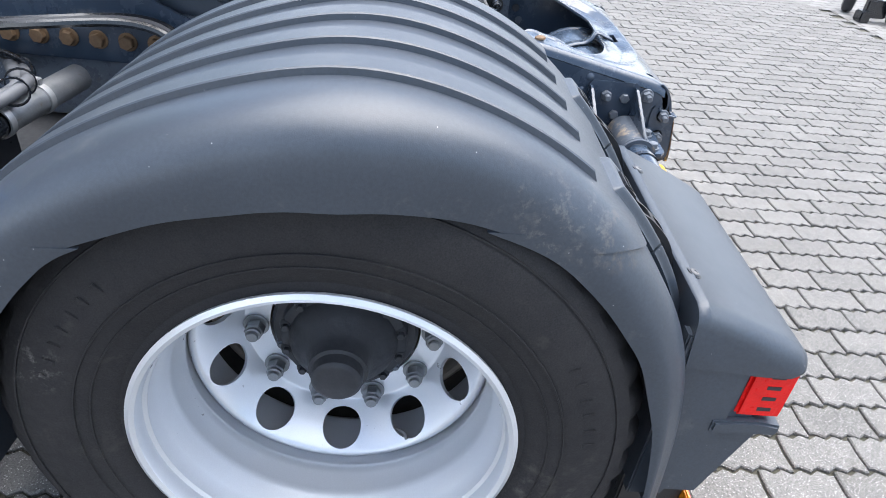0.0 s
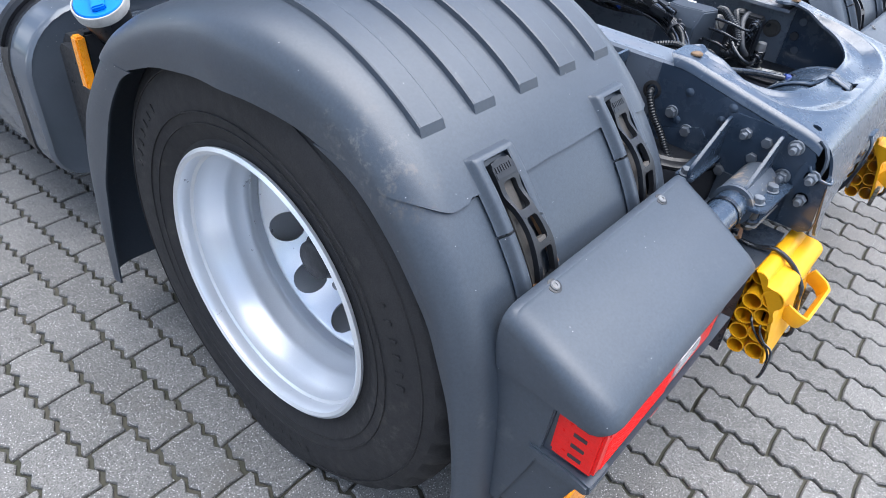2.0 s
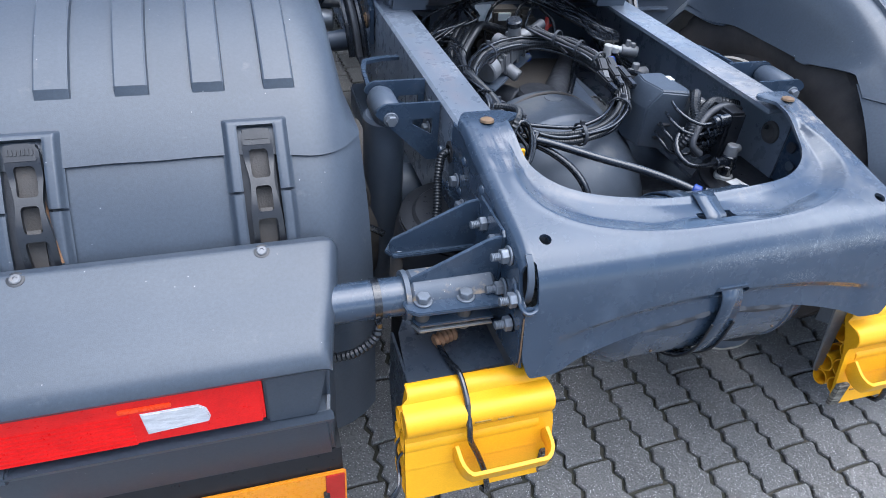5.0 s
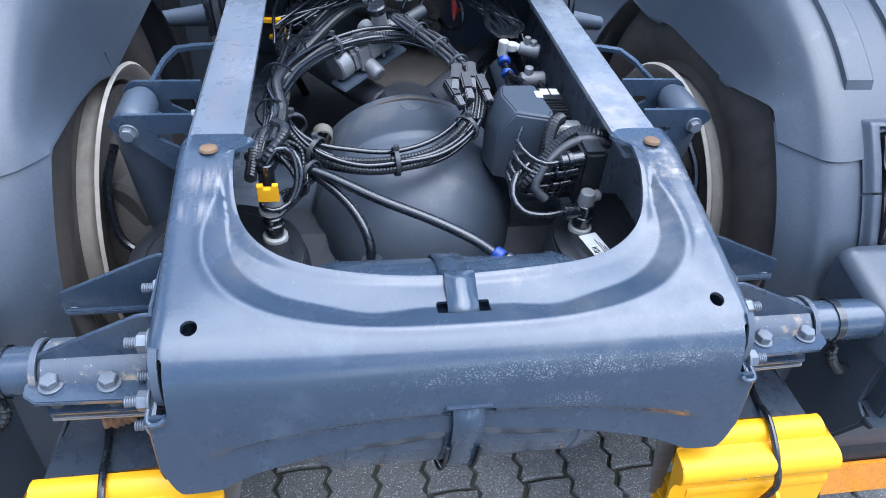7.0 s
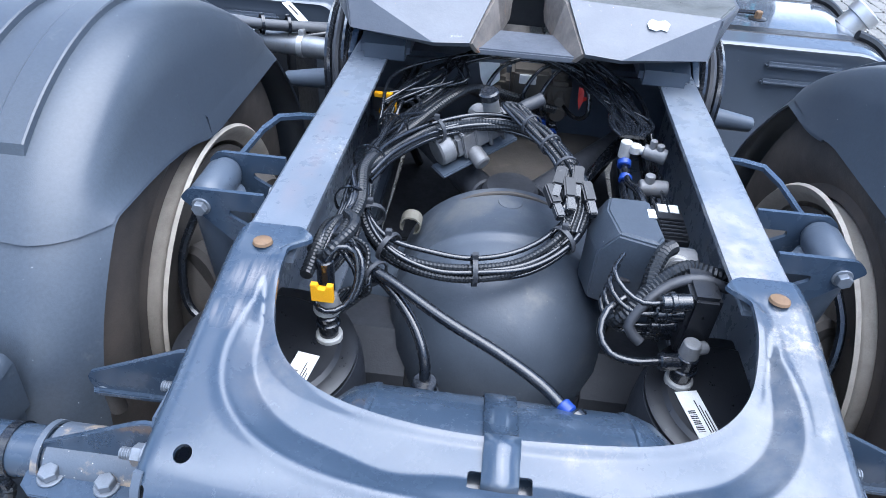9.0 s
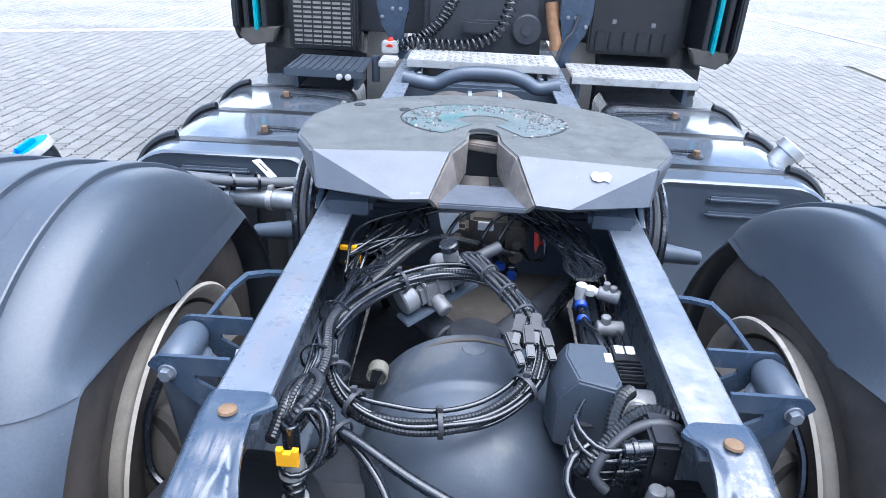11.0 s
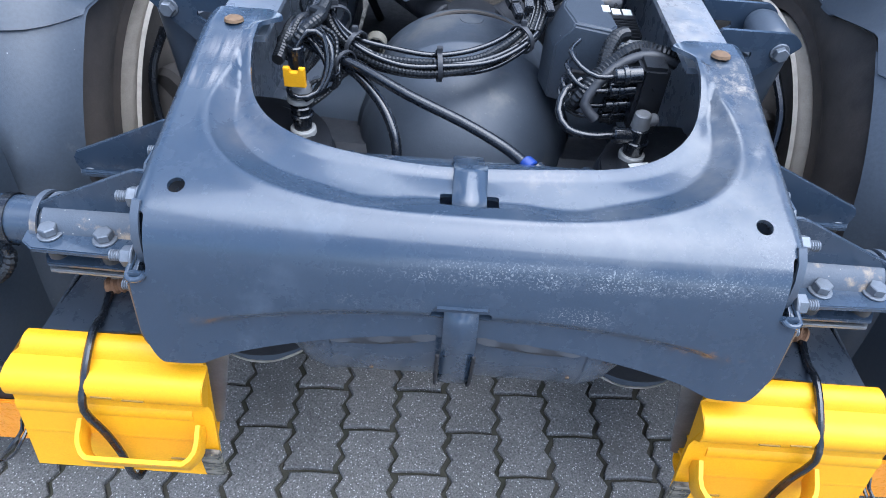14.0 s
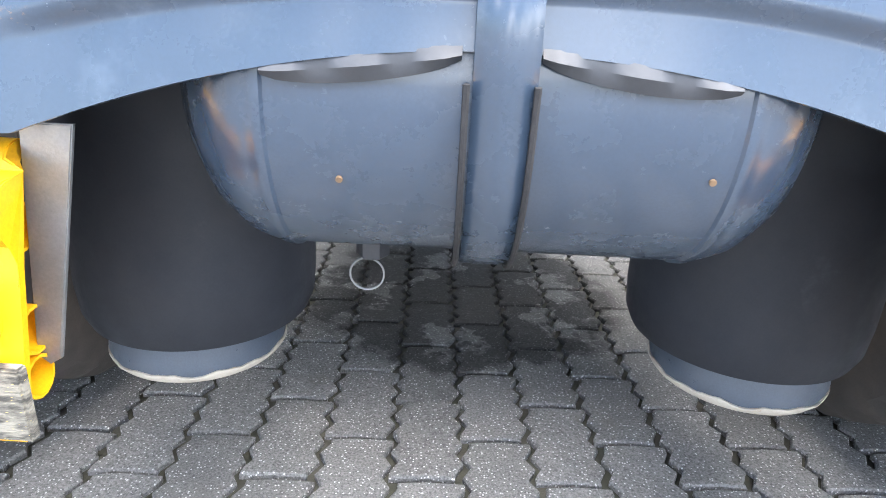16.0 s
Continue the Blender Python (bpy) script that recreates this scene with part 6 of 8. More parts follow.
fitting("air_fitting", (
    ("base_ring", WHITE_PLASTIC, [up(rx, ry, 0.668, 0.680, 0.021)], "white plastic base ring"),
    ("stem", CABLE, [up(rx, ry, 0.678, 0.728, 0.016), up(rx, ry, 0.698, 0.706, 0.020)], ""),
    ("side_port", CABLE, [((rx, ry, 0.712), (rx - 0.040, ry - 0.004, 0.712), 0.012, 0.014)], ""),
    ("cap", VALVE, [up(rx, ry + 0.002, 0.726, 0.752, 0.015, 0.013)], ""),
    ("side_cap", VALVE, [((rx, ry, 0.738), (rx + 0.024, ry + 0.01, 0.738), 0.010, 0.010)], ""),
), "black air fitting with a side hose on the air spring", "air fitting", (rx, ry, 0.668))

valve_block = thing("solenoid_valve", (0.255, 0.44, 0.72), "black solenoid valve block bolted inside the rail", "valve")
bm = bmesh.new()
box(bm, (0.255, 0.395, 0.70), (0.299, 0.485, 0.815), 0.006)
part("valve_body", bm, PLASTIC_BLACK, valve_block)
for y, z in ((0.405, 0.800), (0.415, 0.770), (0.425, 0.738), (0.435, 0.712)):
    bm = bmesh.new()
    rod(bm, (0.258, y, z), (0.215, y - 0.004, z - 0.004), 0.013, seg=14, bevel=0.002)
    rod(bm, (0.236, y - 0.002, z - 0.002), (0.228, y - 0.003, z - 0.003), 0.016, seg=14, bevel=0.001)
    part("push_fitting", bm, CABLE, valve_block)

ebs = thing("control_box", (0.185, 0.585, 0.67), "dark grey plastic brake control box with chamfered lid", "control box")
bm = bmesh.new()
top = [(0.158, 0.640), (0.150, 0.60), (0.165, 0.532), (0.226, 0.512), (0.238, 0.53), (0.226, 0.640)]
low = [(0.145, 0.655), (0.128, 0.60), (0.140, 0.540), (0.216, 0.508), (0.245, 0.515), (0.238, 0.655)]
cx, cy = 0.19, 0.585
rings(bm, [[(x, y, 0.672) for x, y in low], [(x, y, 0.765) for x, y in low], [(x, y, 0.772) for x, y in low], [(x, y, 0.812) for x, y in top], [(cx + (x - cx) * 0.93, cy + (y - cy) * 0.93, 0.817) for x, y in top]])
bmesh.ops.bevel(bm, geom=bm.edges[:], offset=0.004, segments=2, affect="EDGES", clamp_overlap=True)
lid = part("housing", bm, PLASTIC, ebs, smooth=30)
for (x0, y0, z0), (x1, y1, z1) in (((0.165, 0.514, 0.700), (0.195, 0.526, 0.704)), ((0.168, 0.512, 0.735), (0.198, 0.524, 0.739))):
    bm = bmesh.new()
    box(bm, (x0, y0, z0), (x1, y1, z1), 0.001)
    part("slot", bm, INK, lid)
bm = bmesh.new()
box(bm, (0.218, 0.585, 0.8165), (0.231, 0.61, 0.8185), 0.0005)
part("label", bm, WHITE, ebs, "small white label")
bm = bmesh.new()
box(bm, (0.240, 0.560, 0.752), (0.300, 0.580, 0.772), 0.003)
part("arm", bm, FRAME_DARK, ebs)
ecu = thing("electronic_module", (0.275, 0.655, 0.74), "black finned electronic module with a white label", "module")
bm = bmesh.new()
box(bm, (0.247, 0.590, 0.735), (0.299, 0.700, 0.778), 0.005)
part("case", bm, PLASTIC_BLACK, ecu)
for k in range(5):
    bm = bmesh.new()
    box(bm, (0.252, 0.597 + 0.011 * k, 0.777), (0.294, 0.602 + 0.011 * k, 0.783), 0.001)
    part("fin", bm, PLASTIC_BLACK, ecu)
for k in range(2):
    bm = bmesh.new()
    box(bm, (0.256 + 0.020 * k, 0.668, 0.7775), (0.272 + 0.020 * k, 0.692, 0.7795), 0.0003)
    part("label", bm, WHITE, ecu)
fitting("pressure_valve", (
    ("valve_body", VALVE, [((0.262, 0.548, 0.755), (0.299, 0.548, 0.755), 0.030, 0.030), ((0.268, 0.548, 0.76), (0.262, 0.505, 0.775), 0.020, 0.020)], "dusty cast valve body"),
    ("collar", WHITE_PLASTIC, [((0.262, 0.520, 0.770), (0.260, 0.508, 0.774), 0.024, 0.024)], "white plastic collar"),
), "dusty cast pressure valve with white collar", "valve", (0.27, 0.54, 0.73))
fitting("hand_valve", (
    ("valve_body", WHITE_PLASTIC, [up(0.222, 0.890, 0.758, 0.795, 0.0125), ((0.222, 0.890, 0.782), (0.258, 0.876, 0.784), 0.010, 0.009), up(0.240, 0.883, 0.775, 0.792, 0.013)], "pale grey valve body"),
    ("branch", VALVE, [((0.255, 0.878, 0.784), (0.299, 0.865, 0.78), 0.014, 0.016), up(0.27, 0.872, 0.77, 0.812, 0.007), up(0.284, 0.868, 0.77, 0.805, 0.008)], ""),
    ("lower_body", VALVE, [((0.245, 0.80, 0.745), (0.299, 0.80, 0.745), 0.016, 0.018), up(0.262, 0.80, 0.745, 0.775, 0.010)], ""),
    ("blue_ring", BLUE_DARK, [((0.221, 0.868, 0.762), (0.220, 0.855, 0.756), 0.014, 0.014), ((0.222, 0.826, 0.752), (0.218, 0.812, 0.746), 0.013, 0.013)], "blue push ring"),
), "pale drain valve with blue push rings", "valve", (0.25, 0.86, 0.74))
relay = thing("relay_valve", (-0.08, 0.88, 0.70), "grey cast relay valve with ribbed body above the axle", "valve")
RELAY = Matrix.Translation((-0.078, 0.893, 0.785)) @ Matrix.Rotation(radians(36), 4, "Z") @ Matrix.Rotation(radians(-16), 4, "Y") @ Matrix.Scale(1.22, 4)


def relay_part(name, mat, lo=None, hi=None, rods=(), bevel=0.004, label=""):
    bm = bmesh.new()
    if lo:
        box(bm, lo, hi, bevel)
    for a, b, r in rods:
        rod(bm, a, b, r, seg=18, bevel=min(0.003, r * 0.2))
    bmesh.ops.transform(bm, matrix=RELAY, verts=bm.verts)
    return part(name, bm, mat, relay, label)


relay_part("valve_body", VALVE, (-0.060, -0.021, -0.022), (0.050, 0.021, 0.022), bevel=0.007, label="grey cast valve body")
for x in (-0.045, -0.020, 0.005, 0.030):
    relay_part("body_rib", VALVE, (x, -0.025, -0.025), (x + 0.006, 0.025, 0.025), bevel=0.002)
relay_part("end_cap", VALVE, rods=[((-0.085, 0, 0), (-0.058, 0, 0), 0.027)])
relay_part("top_port", VALVE, rods=[((0.030, 0, 0.015), (0.030, 0, 0.048), 0.014)])
relay_part("port_nut", CABLE, rods=[((0.030, 0, 0.046), (0.030, 0, 0.062), 0.017)])
relay_part("side_port", VALVE, rods=[((0.020, 0.018, 0.0), (0.024, 0.048, 0.004), 0.016)])
relay_part("outlet", GREY_CABLE, rods=[((0.048, 0, 0), (0.125, -0.012, 0.006), 0.0115)])
relay_part("outlet_collar", VALVE, rods=[((0.046, 0, 0), (0.072, -0.004, 0.002), 0.018)])
relay_part("bracket", FRAME_DARK, (-0.095, -0.030, -0.036), (0.055, 0.012, -0.030), bevel=0.002)
relay_part("lower_port", VALVE, rods=[((-0.025, -0.015, -0.020), (-0.025, -0.045, -0.034), 0.014)])

mani = thing("valve_manifold", (0.0, 1.2, 0.70), "dusty cast valve manifold with black hoses", "valve")
bm = bmesh.new()
box(bm, (-0.020, 1.172, 0.735), (0.075, 1.235, 0.806), 0.008)
part("block", bm, WEB, mani, "dusty brown cast block")
for x in (-0.050, 0.100):
    bm = bmesh.new()
    box(bm, (x - 0.028, 1.165, 0.690), (x + 0.028, 1.235, 0.786), 0.010)
    rod(bm, (x, 1.20, 0.782), (x, 1.20, 0.802), 0.017, seg=16, bevel=0.003)
    rod(bm, (x, 1.170, 0.755), (x, 1.140, 0.750), 0.014, seg=6, bevel=0.002)
    rod(bm, (x, 1.170, 0.715), (x, 1.150, 0.712), 0.020, seg=16, bevel=0.003)
    part("side_valve", bm, WEB, mani, "dusty cast side valve with a hexagon port")
bm = bmesh.new()
box(bm, (-0.030, 1.150, 0.672), (0.085, 1.175, 0.705), 0.006)
part("lower_port_block", bm, PLASTIC_BLACK, mani)
bm = bmesh.new()
box(bm, (0.000, 1.166, 0.776), (0.040, 1.1735, 0.798), 0.001)
part("label", bm, WHITE, mani, "white label")
for x, z in ((-0.010, 0.715), (0.027, 0.722), (0.062, 0.715), (-0.068, 0.690), (0.092, 0.688)):
    bm = bmesh.new()
    rod(bm, (x, 1.168, z), (x, 1.125, z - 0.012), 0.012, seg=14, bevel=0.002)
    rod(bm, (x, 1.145, z - 0.006), (x, 1.137, z - 0.008), 0.016, seg=6, bevel=0.001)
    part("port", bm, CABLE, mani)
for x, z in ((-0.010, 0.715), (0.027, 0.722), (0.062, 0.715), (-0.068, 0.690), (0.092, 0.688)):
    bm = bmesh.new()
    rod(bm, (x, 1.128, z - 0.011), (x, 1.117, z - 0.014), 0.0130, seg=14)
    part("blue_ring", bm, BLUE_DARK, mani)
for name, pts, mat, lab in (("paper_tag", [(-0.098, 1.120, 0.838), (-0.050, 1.115, 0.842), (-0.046, 1.105, 0.806), (-0.075, 1.100, 0.780), (-0.090, 1.105, 0.806)], WHITE, "white paper tag tied to the cables"),
                            ("paper_tag", [(-0.190, 1.095, 0.768), (-0.172, 1.100, 0.772), (-0.180, 1.085, 0.742), (-0.198, 1.082, 0.738)], WHITE, "small white tag on a cable"),
                            ("red_tag", [(0.138, 1.135, 0.795), (0.150, 1.135, 0.792), (0.152, 1.130, 0.775), (0.166, 1.132, 0.770), (0.152, 1.128, 0.762), (0.146, 1.125, 0.742), (0.140, 1.130, 0.765)], RED_PAINT, "red plastic tag on a cable")):
    tg = thing(name, pts[0], lab, "tag")
    bm = bmesh.new()
    bm.faces.new([bm.verts.new(q) for q in pts])
    solid(part("sheet", bm, mat, tg, smooth=0), 0.0012)
clip2 = thing("cable_connector", (-0.285, 1.05, 0.73), "black cable connector with a yellow locking frame", "connector")
bm = bmesh.new()
box(bm, (-0.318, 0.990, 0.752), (-0.276, 1.030, 0.796), 0.004)
part("body", bm, PLASTIC_BLACK, clip2)
bm = bmesh.new()
for a, b in (((-0.312, 0.978, 0.793), (-0.264, 0.990, 0.803)), ((-0.274, 0.978, 0.760), (-0.264, 0.990, 0.803)), ((-0.302, 0.978, 0.756), (-0.264, 0.990, 0.764))):
    box(bm, a, b, 0.001)
part("locking_frame", bm, YELLOW, clip2)
hanger = thing("clip_bracket", (-0.19, 0.715, 0.64), "bent olive-grey steel clip on the differential", "bracket")
bm = bmesh.new()
rings(bm, [[(-0.188 + 0.018 * math.cos(radians(a)), y, 0.662 + 0.018 * math.sin(radians(a))) for y in (0.700, 0.7005, 0.7295, 0.730)] for a in range(-60, 211, 15)], closed_ends=False)
solid(part("bent_strip", bm, BEIGE, hanger, smooth=60), 0.003)


def cable(name, points, r, mat, label, ridge=0.0, category="cable"):
    g = thing(name, points[0], label, category, "cables of the bay")
    bm = bmesh.new()
    hose(bm, points, r, 10 if ridge else 8, ridge=ridge * 1.15, pitch=0.0062)
    part("sheath", bm, mat, g, smooth=18 if ridge else 60)
    return g


# the large coil of conduits
COIL = [(-0.255, 0.62, 0.800), (-0.240, 0.545, 0.785), (-0.195, 0.495, 0.765), (-0.125, 0.480, 0.748), (-0.050, 0.487, 0.745), (0.025, 0.515, 0.752), (0.085, 0.565, 0.765), (0.118, 0.635, 0.780), (0.115, 0.72, 0.795), (0.085, 0.80, 0.805), (0.02, 0.86, 0.815), (-0.07, 0.875, 0.810), (-0.16, 0.83, 0.805), (-0.225, 0.74, 0.805), (-0.258, 0.66, 0.802)]
rng = random.Random(4)
for k in range(11):
    dx, dy, dz = rng.uniform(-0.020, 0.020), rng.uniform(-0.020, 0.020), rng.uniform(-0.014, 0.014)
    pts = [(x * (1 + dx * 1.2) + dx * 0.5, y + dy * 0.8 + rng.uniform(-0.004, 0.004), z + dz + rng.uniform(-0.004, 0.004)) for x, y, z in COIL]
    corrugated = k in (0, 1, 2, 4, 6)
    cable("conduit" if corrugated else "cable", pts, 0.0056 if corrugated else 0.0046, CONDUIT if corrugated else CABLE,
          "black corrugated conduit coiled over the axle" if corrugated else "smooth black cable coiled over the axle", 0.0011 if corrugated else 0.0)
# grey bunch on the coil's side with its plugs
for k in range(6):
    o = (k - 2.5) * 0.0065
    q = random.Random(200 + k)
    j = lambda w: q.uniform(-w, w)
    pts = [(0.060 + o, 0.800 + j(0.008), 0.812), (0.022 + o * 0.6, 0.870 + j(0.006), 0.835 + j(0.006)), (-0.006 + o * 0.5, 0.905 + j(0.006), 0.842), (-0.020 + o, 0.885, 0.846 + j(0.005)), (0.004 + o, 0.845, 0.846 + j(0.006)), (0.040 + o, 0.790, 0.842 + j(0.006)), (0.076 + o, 0.730 + j(0.008), 0.834 + j(0.006)), (0.098 + o, 0.675, 0.820 + j(0.006)), (0.108 + o, 0.625, 0.800), (0.096 + o, 0.575, 0.778)]
    cable("conduit", pts[(k % 3):], q.choice((0.0036, 0.0042, 0.0048)), CONDUIT if k % 2 else CABLE, "thin black conduit tied to the coil", 0.0009 if k % 2 else 0.0)
for p, d in (((0.022, 0.818, 0.844), (0.55, -0.83, -0.05)), ((0.058, 0.760, 0.838), (0.52, -0.85, -0.1)), ((0.086, 0.705, 0.828), (0.35, -0.92, -0.15))):
    g = thing("cable_tie", p, "grey plastic cable tie round thin conduits", "cable tie", "cable ties")
    bm = bmesh.new()
    lathe(bm, [(-0.003, 0.019), (-0.003, 0.0212), (0.003, 0.0212), (0.003, 0.019)], p, d, 16, closed=True)
    part("band", bm, GREY_CABLE, g)
for k, (x, y, z) in enumerate(((0.075, 0.665, 0.828), (0.105, 0.675, 0.826), (0.09, 0.64, 0.822), (0.122, 0.645, 0.815), (0.062, 0.63, 0.812))):
    c = thing("cable_plug", (x, y, z), "black cable plug hanging in the coil", "connector", "cable plugs")
    bm = bmesh.new()
    m = Matrix.Translation((x, y, z)) @ Matrix.Rotation(radians(-12 + 8 * k), 4, "Z") @ Matrix.Rotation(radians(18), 4, "X")
    box(bm, (-0.010, -0.024, -0.010), (0.010, 0.020, 0.010), 0.003, m)
    part("plug_body", bm, PLASTIC_BLACK, c)
    bm = bmesh.new()
    box(bm, (-0.0075, -0.050, -0.0075), (0.0075, -0.022, 0.0075), 0.002, m)
    part("plug_neck", bm, CABLE, c)
# cable ties
for p, d in (((-0.055, 0.487, 0.746), (1, 0.15, 0.02)), ((-0.195, 0.497, 0.766), (0.8, -0.5, -0.2)), ((0.085, 0.566, 0.766), (0.7, 0.7, 0.2)), ((-0.235, 0.55, 0.785), (0.3, -0.9, -0.2)), ((-0.16, 0.83, 0.806), (0.6, 0.7, 0))):
    g = thing("cable_tie", p, "black plastic cable tie round the coil", "cable tie", "cable ties")
    bm = bmesh.new()
    lathe(bm, [(-0.004, 0.024), (-0.004, 0.0265), (0.004, 0.0265), (0.004, 0.024)], p, d, 16, closed=True)
    part("band", bm, GREY_CABLE, g)
    bm = bmesh.new()
    m = Matrix.Translation(Vector(p) + Vector((0, 0, 0.026)))
    box(bm, (-0.005, -0.005, -0.002), (0.005, 0.005, 0.008), 0.001, m)
    part("lock", bm, GREY_CABLE, g)
# hoses from the rail to the tank and fittings
cable("air_hose", [(-0.30, 0.50, 0.775), (-0.235, 0.445, 0.775), (-0.18, 0.405, 0.765), (-0.135, 0.360, 0.740), (-0.112, 0.325, 0.705), (-0.108, 0.310, 0.665)], 0.0085, CABLE, "thick black air hose to a fitting")
cable("air_hose", [(-0.30, 0.49, 0.790), (-0.235, 0.435, 0.785), (-0.17, 0.395, 0.780), (-0.09, 0.345, 0.768), (-0.01, 0.305, 0.755), (0.050, 0.270, 0.742), (0.085, 0.235, 0.735)], 0.0085, CABLE, "thick black air hose along the air tank")
fitting("hose_fitting", (("nut", CABLE, [up(-0.108, 0.308, 0.625, 0.675, 0.019), up(-0.108, 0.308, 0.640, 0.652, 0.023)], ""),), "black hose fitting beside the axle", "fitting", (-0.108, 0.308, 0.625))
fitting("hose_fitting", (("blue_ring", BLUE_DARK, [((0.078, 0.244, 0.738), (0.090, 0.232, 0.735), 0.0115, 0.0115)], ""), ("nut", CABLE, [((0.092, 0.230, 0.734), (0.115, 0.21, 0.728), 0.016, 0.016)], "")), "hose fitting with a blue push ring", "fitting", (0.09, 0.23, 0.72))
g = thing("cable_tie", (-0.2, 0.415, 0.775), "black cable tie round two hoses", "cable tie", "cable ties")
bm = bmesh.new()
lathe(bm, [(-0.003, 0.020), (-0.003, 0.0222), (0.003, 0.0222), (0.003, 0.020)], (-0.20, 0.415, 0.776), (0.75, -0.6, -0.1), 16, closed=True)
part("band", bm, GREY_CABLE, g)
for k in range(8):
    q = random.Random(30 + k)
    j = lambda w: q.uniform(-w, w)
    cable("cable", [(-0.292, 0.44 + j(0.02), 0.79 + j(0.02)), (-0.268 + j(0.012), 0.52 + j(0.02), 0.81 + j(0.012)), (-0.272 + j(0.014), 0.62, 0.815 + j(0.014)), (-0.262 + j(0.018), 0.74, 0.80 + j(0.018)), (-0.235 + j(0.02), 0.86, 0.80 + j(0.014)), (-0.20 + j(0.03), 0.96, 0.79 + j(0.02)), (-0.265 + j(0.02), 1.06, 0.76 + j(0.03))],
          q.choice((0.003, 0.004, 0.0045)), CABLE, "thin black cable tied along the frame rail")
for k in range(7):
    q = random.Random(60 + k)
    j = lambda w: q.uniform(-w, w)
    cable("cable", [(-0.288, 0.46 + j(0.03), 0.73 + j(0.03)), (-0.276 + j(0.01), 0.56 + j(0.02), 0.74 + j(0.03)), (-0.280 + j(0.01), 0.70, 0.74 + j(0.03)), (-0.275 + j(0.014), 0.86, 0.745 + j(0.03)), (-0.270 + j(0.02), 1.0, 0.76 + j(0.03)), (-0.24 + j(0.03), 1.12, 0.80 + j(0.02))],
          q.choice((0.0035, 0.005, 0.006)), CABLE if k % 3 else CONDUIT, "black line inside the frame rail", 0.0 if k % 3 else 0.001)
    cable("cable", [(0.290, 0.62 + j(0.03), 0.74 + j(0.03)), (0.280 + j(0.01), 0.74, 0.72 + j(0.03)), (0.284 + j(0.01), 0.88, 0.73 + j(0.02)), (0.280 + j(0.012), 1.0, 0.76 + j(0.03)), (0.23 + j(0.03), 1.10, 0.82 + j(0.02)), (0.16 + j(0.03), 1.14, 0.845 + j(0.01))],
          q.choice((0.0035, 0.0045, 0.005)), CABLE, "black line inside the frame rail")
for k in range(5):
    q = random.Random(90 + k)
    j = lambda w: q.uniform(-w, w)
    cable("cable", [(-0.285, 0.455 + j(0.02), 0.80 + j(0.02)), (-0.255 + j(0.01), 0.43 + j(0.02), 0.82 + j(0.015)), (-0.228 + j(0.012), 0.425 + j(0.02), 0.80 + j(0.02)), (-0.215 + j(0.012), 0.41 + j(0.02), 0.765 + j(0.02)), (-0.235 + j(0.015), 0.40 + j(0.015), 0.735 + j(0.015)), (-0.262, 0.385, 0.715 + j(0.01))],
          q.choice((0.0028, 0.0035, 0.005)), CABLE if k % 2 else CONDUIT, "thin black cable looped beside the air fitting", 0.0 if k % 2 else 0.0008)
for k, y in enumerate((0.56, 0.70, 0.83)):
    g = thing("cable_tie", (-0.266 + 0.02 * (k == 2), y, 0.80), "black cable tie round the bundle on the rail", "cable tie", "cable ties")
    bm = bmesh.new()
    lathe(bm, [(-0.0025, 0.030), (-0.0025, 0.0325), (0.0025, 0.0325), (0.0025, 0.030)], (-0.266 + 0.02 * (k == 2), y, 0.80), (0.1, 1, 0), 16, closed=True)
    part("band", bm, CABLE, g)
# bundle on the left rail
for k in range(7):
    o = 0.011 * (k - 3)
    cable("cable", [(-0.285 + o * 0.2, 0.40 + o, 0.80), (-0.272 + o * 0.4, 0.46, 0.815 + 0.006 * math.sin(k)), (-0.262 + o * 0.4, 0.54, 0.80 + o * 0.5), (-0.272 + o * 0.3, 0.64, 0.79 + o), (-0.262 + o * 0.5, 0.75, 0.785 + o * 0.5), (-0.225 + o * 0.5, 0.87, 0.79), (-0.17 + o, 0.98, 0.80 + o * 0.4), (-0.11 + o, 1.06, 0.80), (-0.03 + 0.02 * k, 1.13, 0.735)],
          0.0065 if k % 3 else 0.009, CABLE if k % 2 else CONDUIT, "black hose along the frame rail", 0.0 if k % 2 else 0.001)
cable("conduit", [(-0.300, 0.43, 0.80), (-0.272, 0.395, 0.815), (-0.255, 0.40, 0.835), (-0.240, 0.43, 0.84), (-0.242, 0.47, 0.83), (-0.26, 0.50, 0.82)], 0.0075, CONDUIT, "short looped black corrugated conduit", 0.0013)
cable("cable", [(-0.266, 0.385, 0.815), (-0.250, 0.395, 0.835), (-0.228, 0.40, 0.825), (-0.222, 0.385, 0.785), (-0.236, 0.365, 0.752), (-0.262, 0.352, 0.748), (-0.280, 0.365, 0.752), (-0.272, 0.392, 0.758)], 0.0045, CABLE, "black cable looped round the fitting")
cable("cable", [(-0.28, 0.43, 0.80), (-0.235, 0.42, 0.82), (-0.215, 0.395, 0.80), (-0.225, 0.372, 0.76), (-0.255, 0.36, 0.74)], 0.0045, CABLE, "thin black cable beside the fitting")
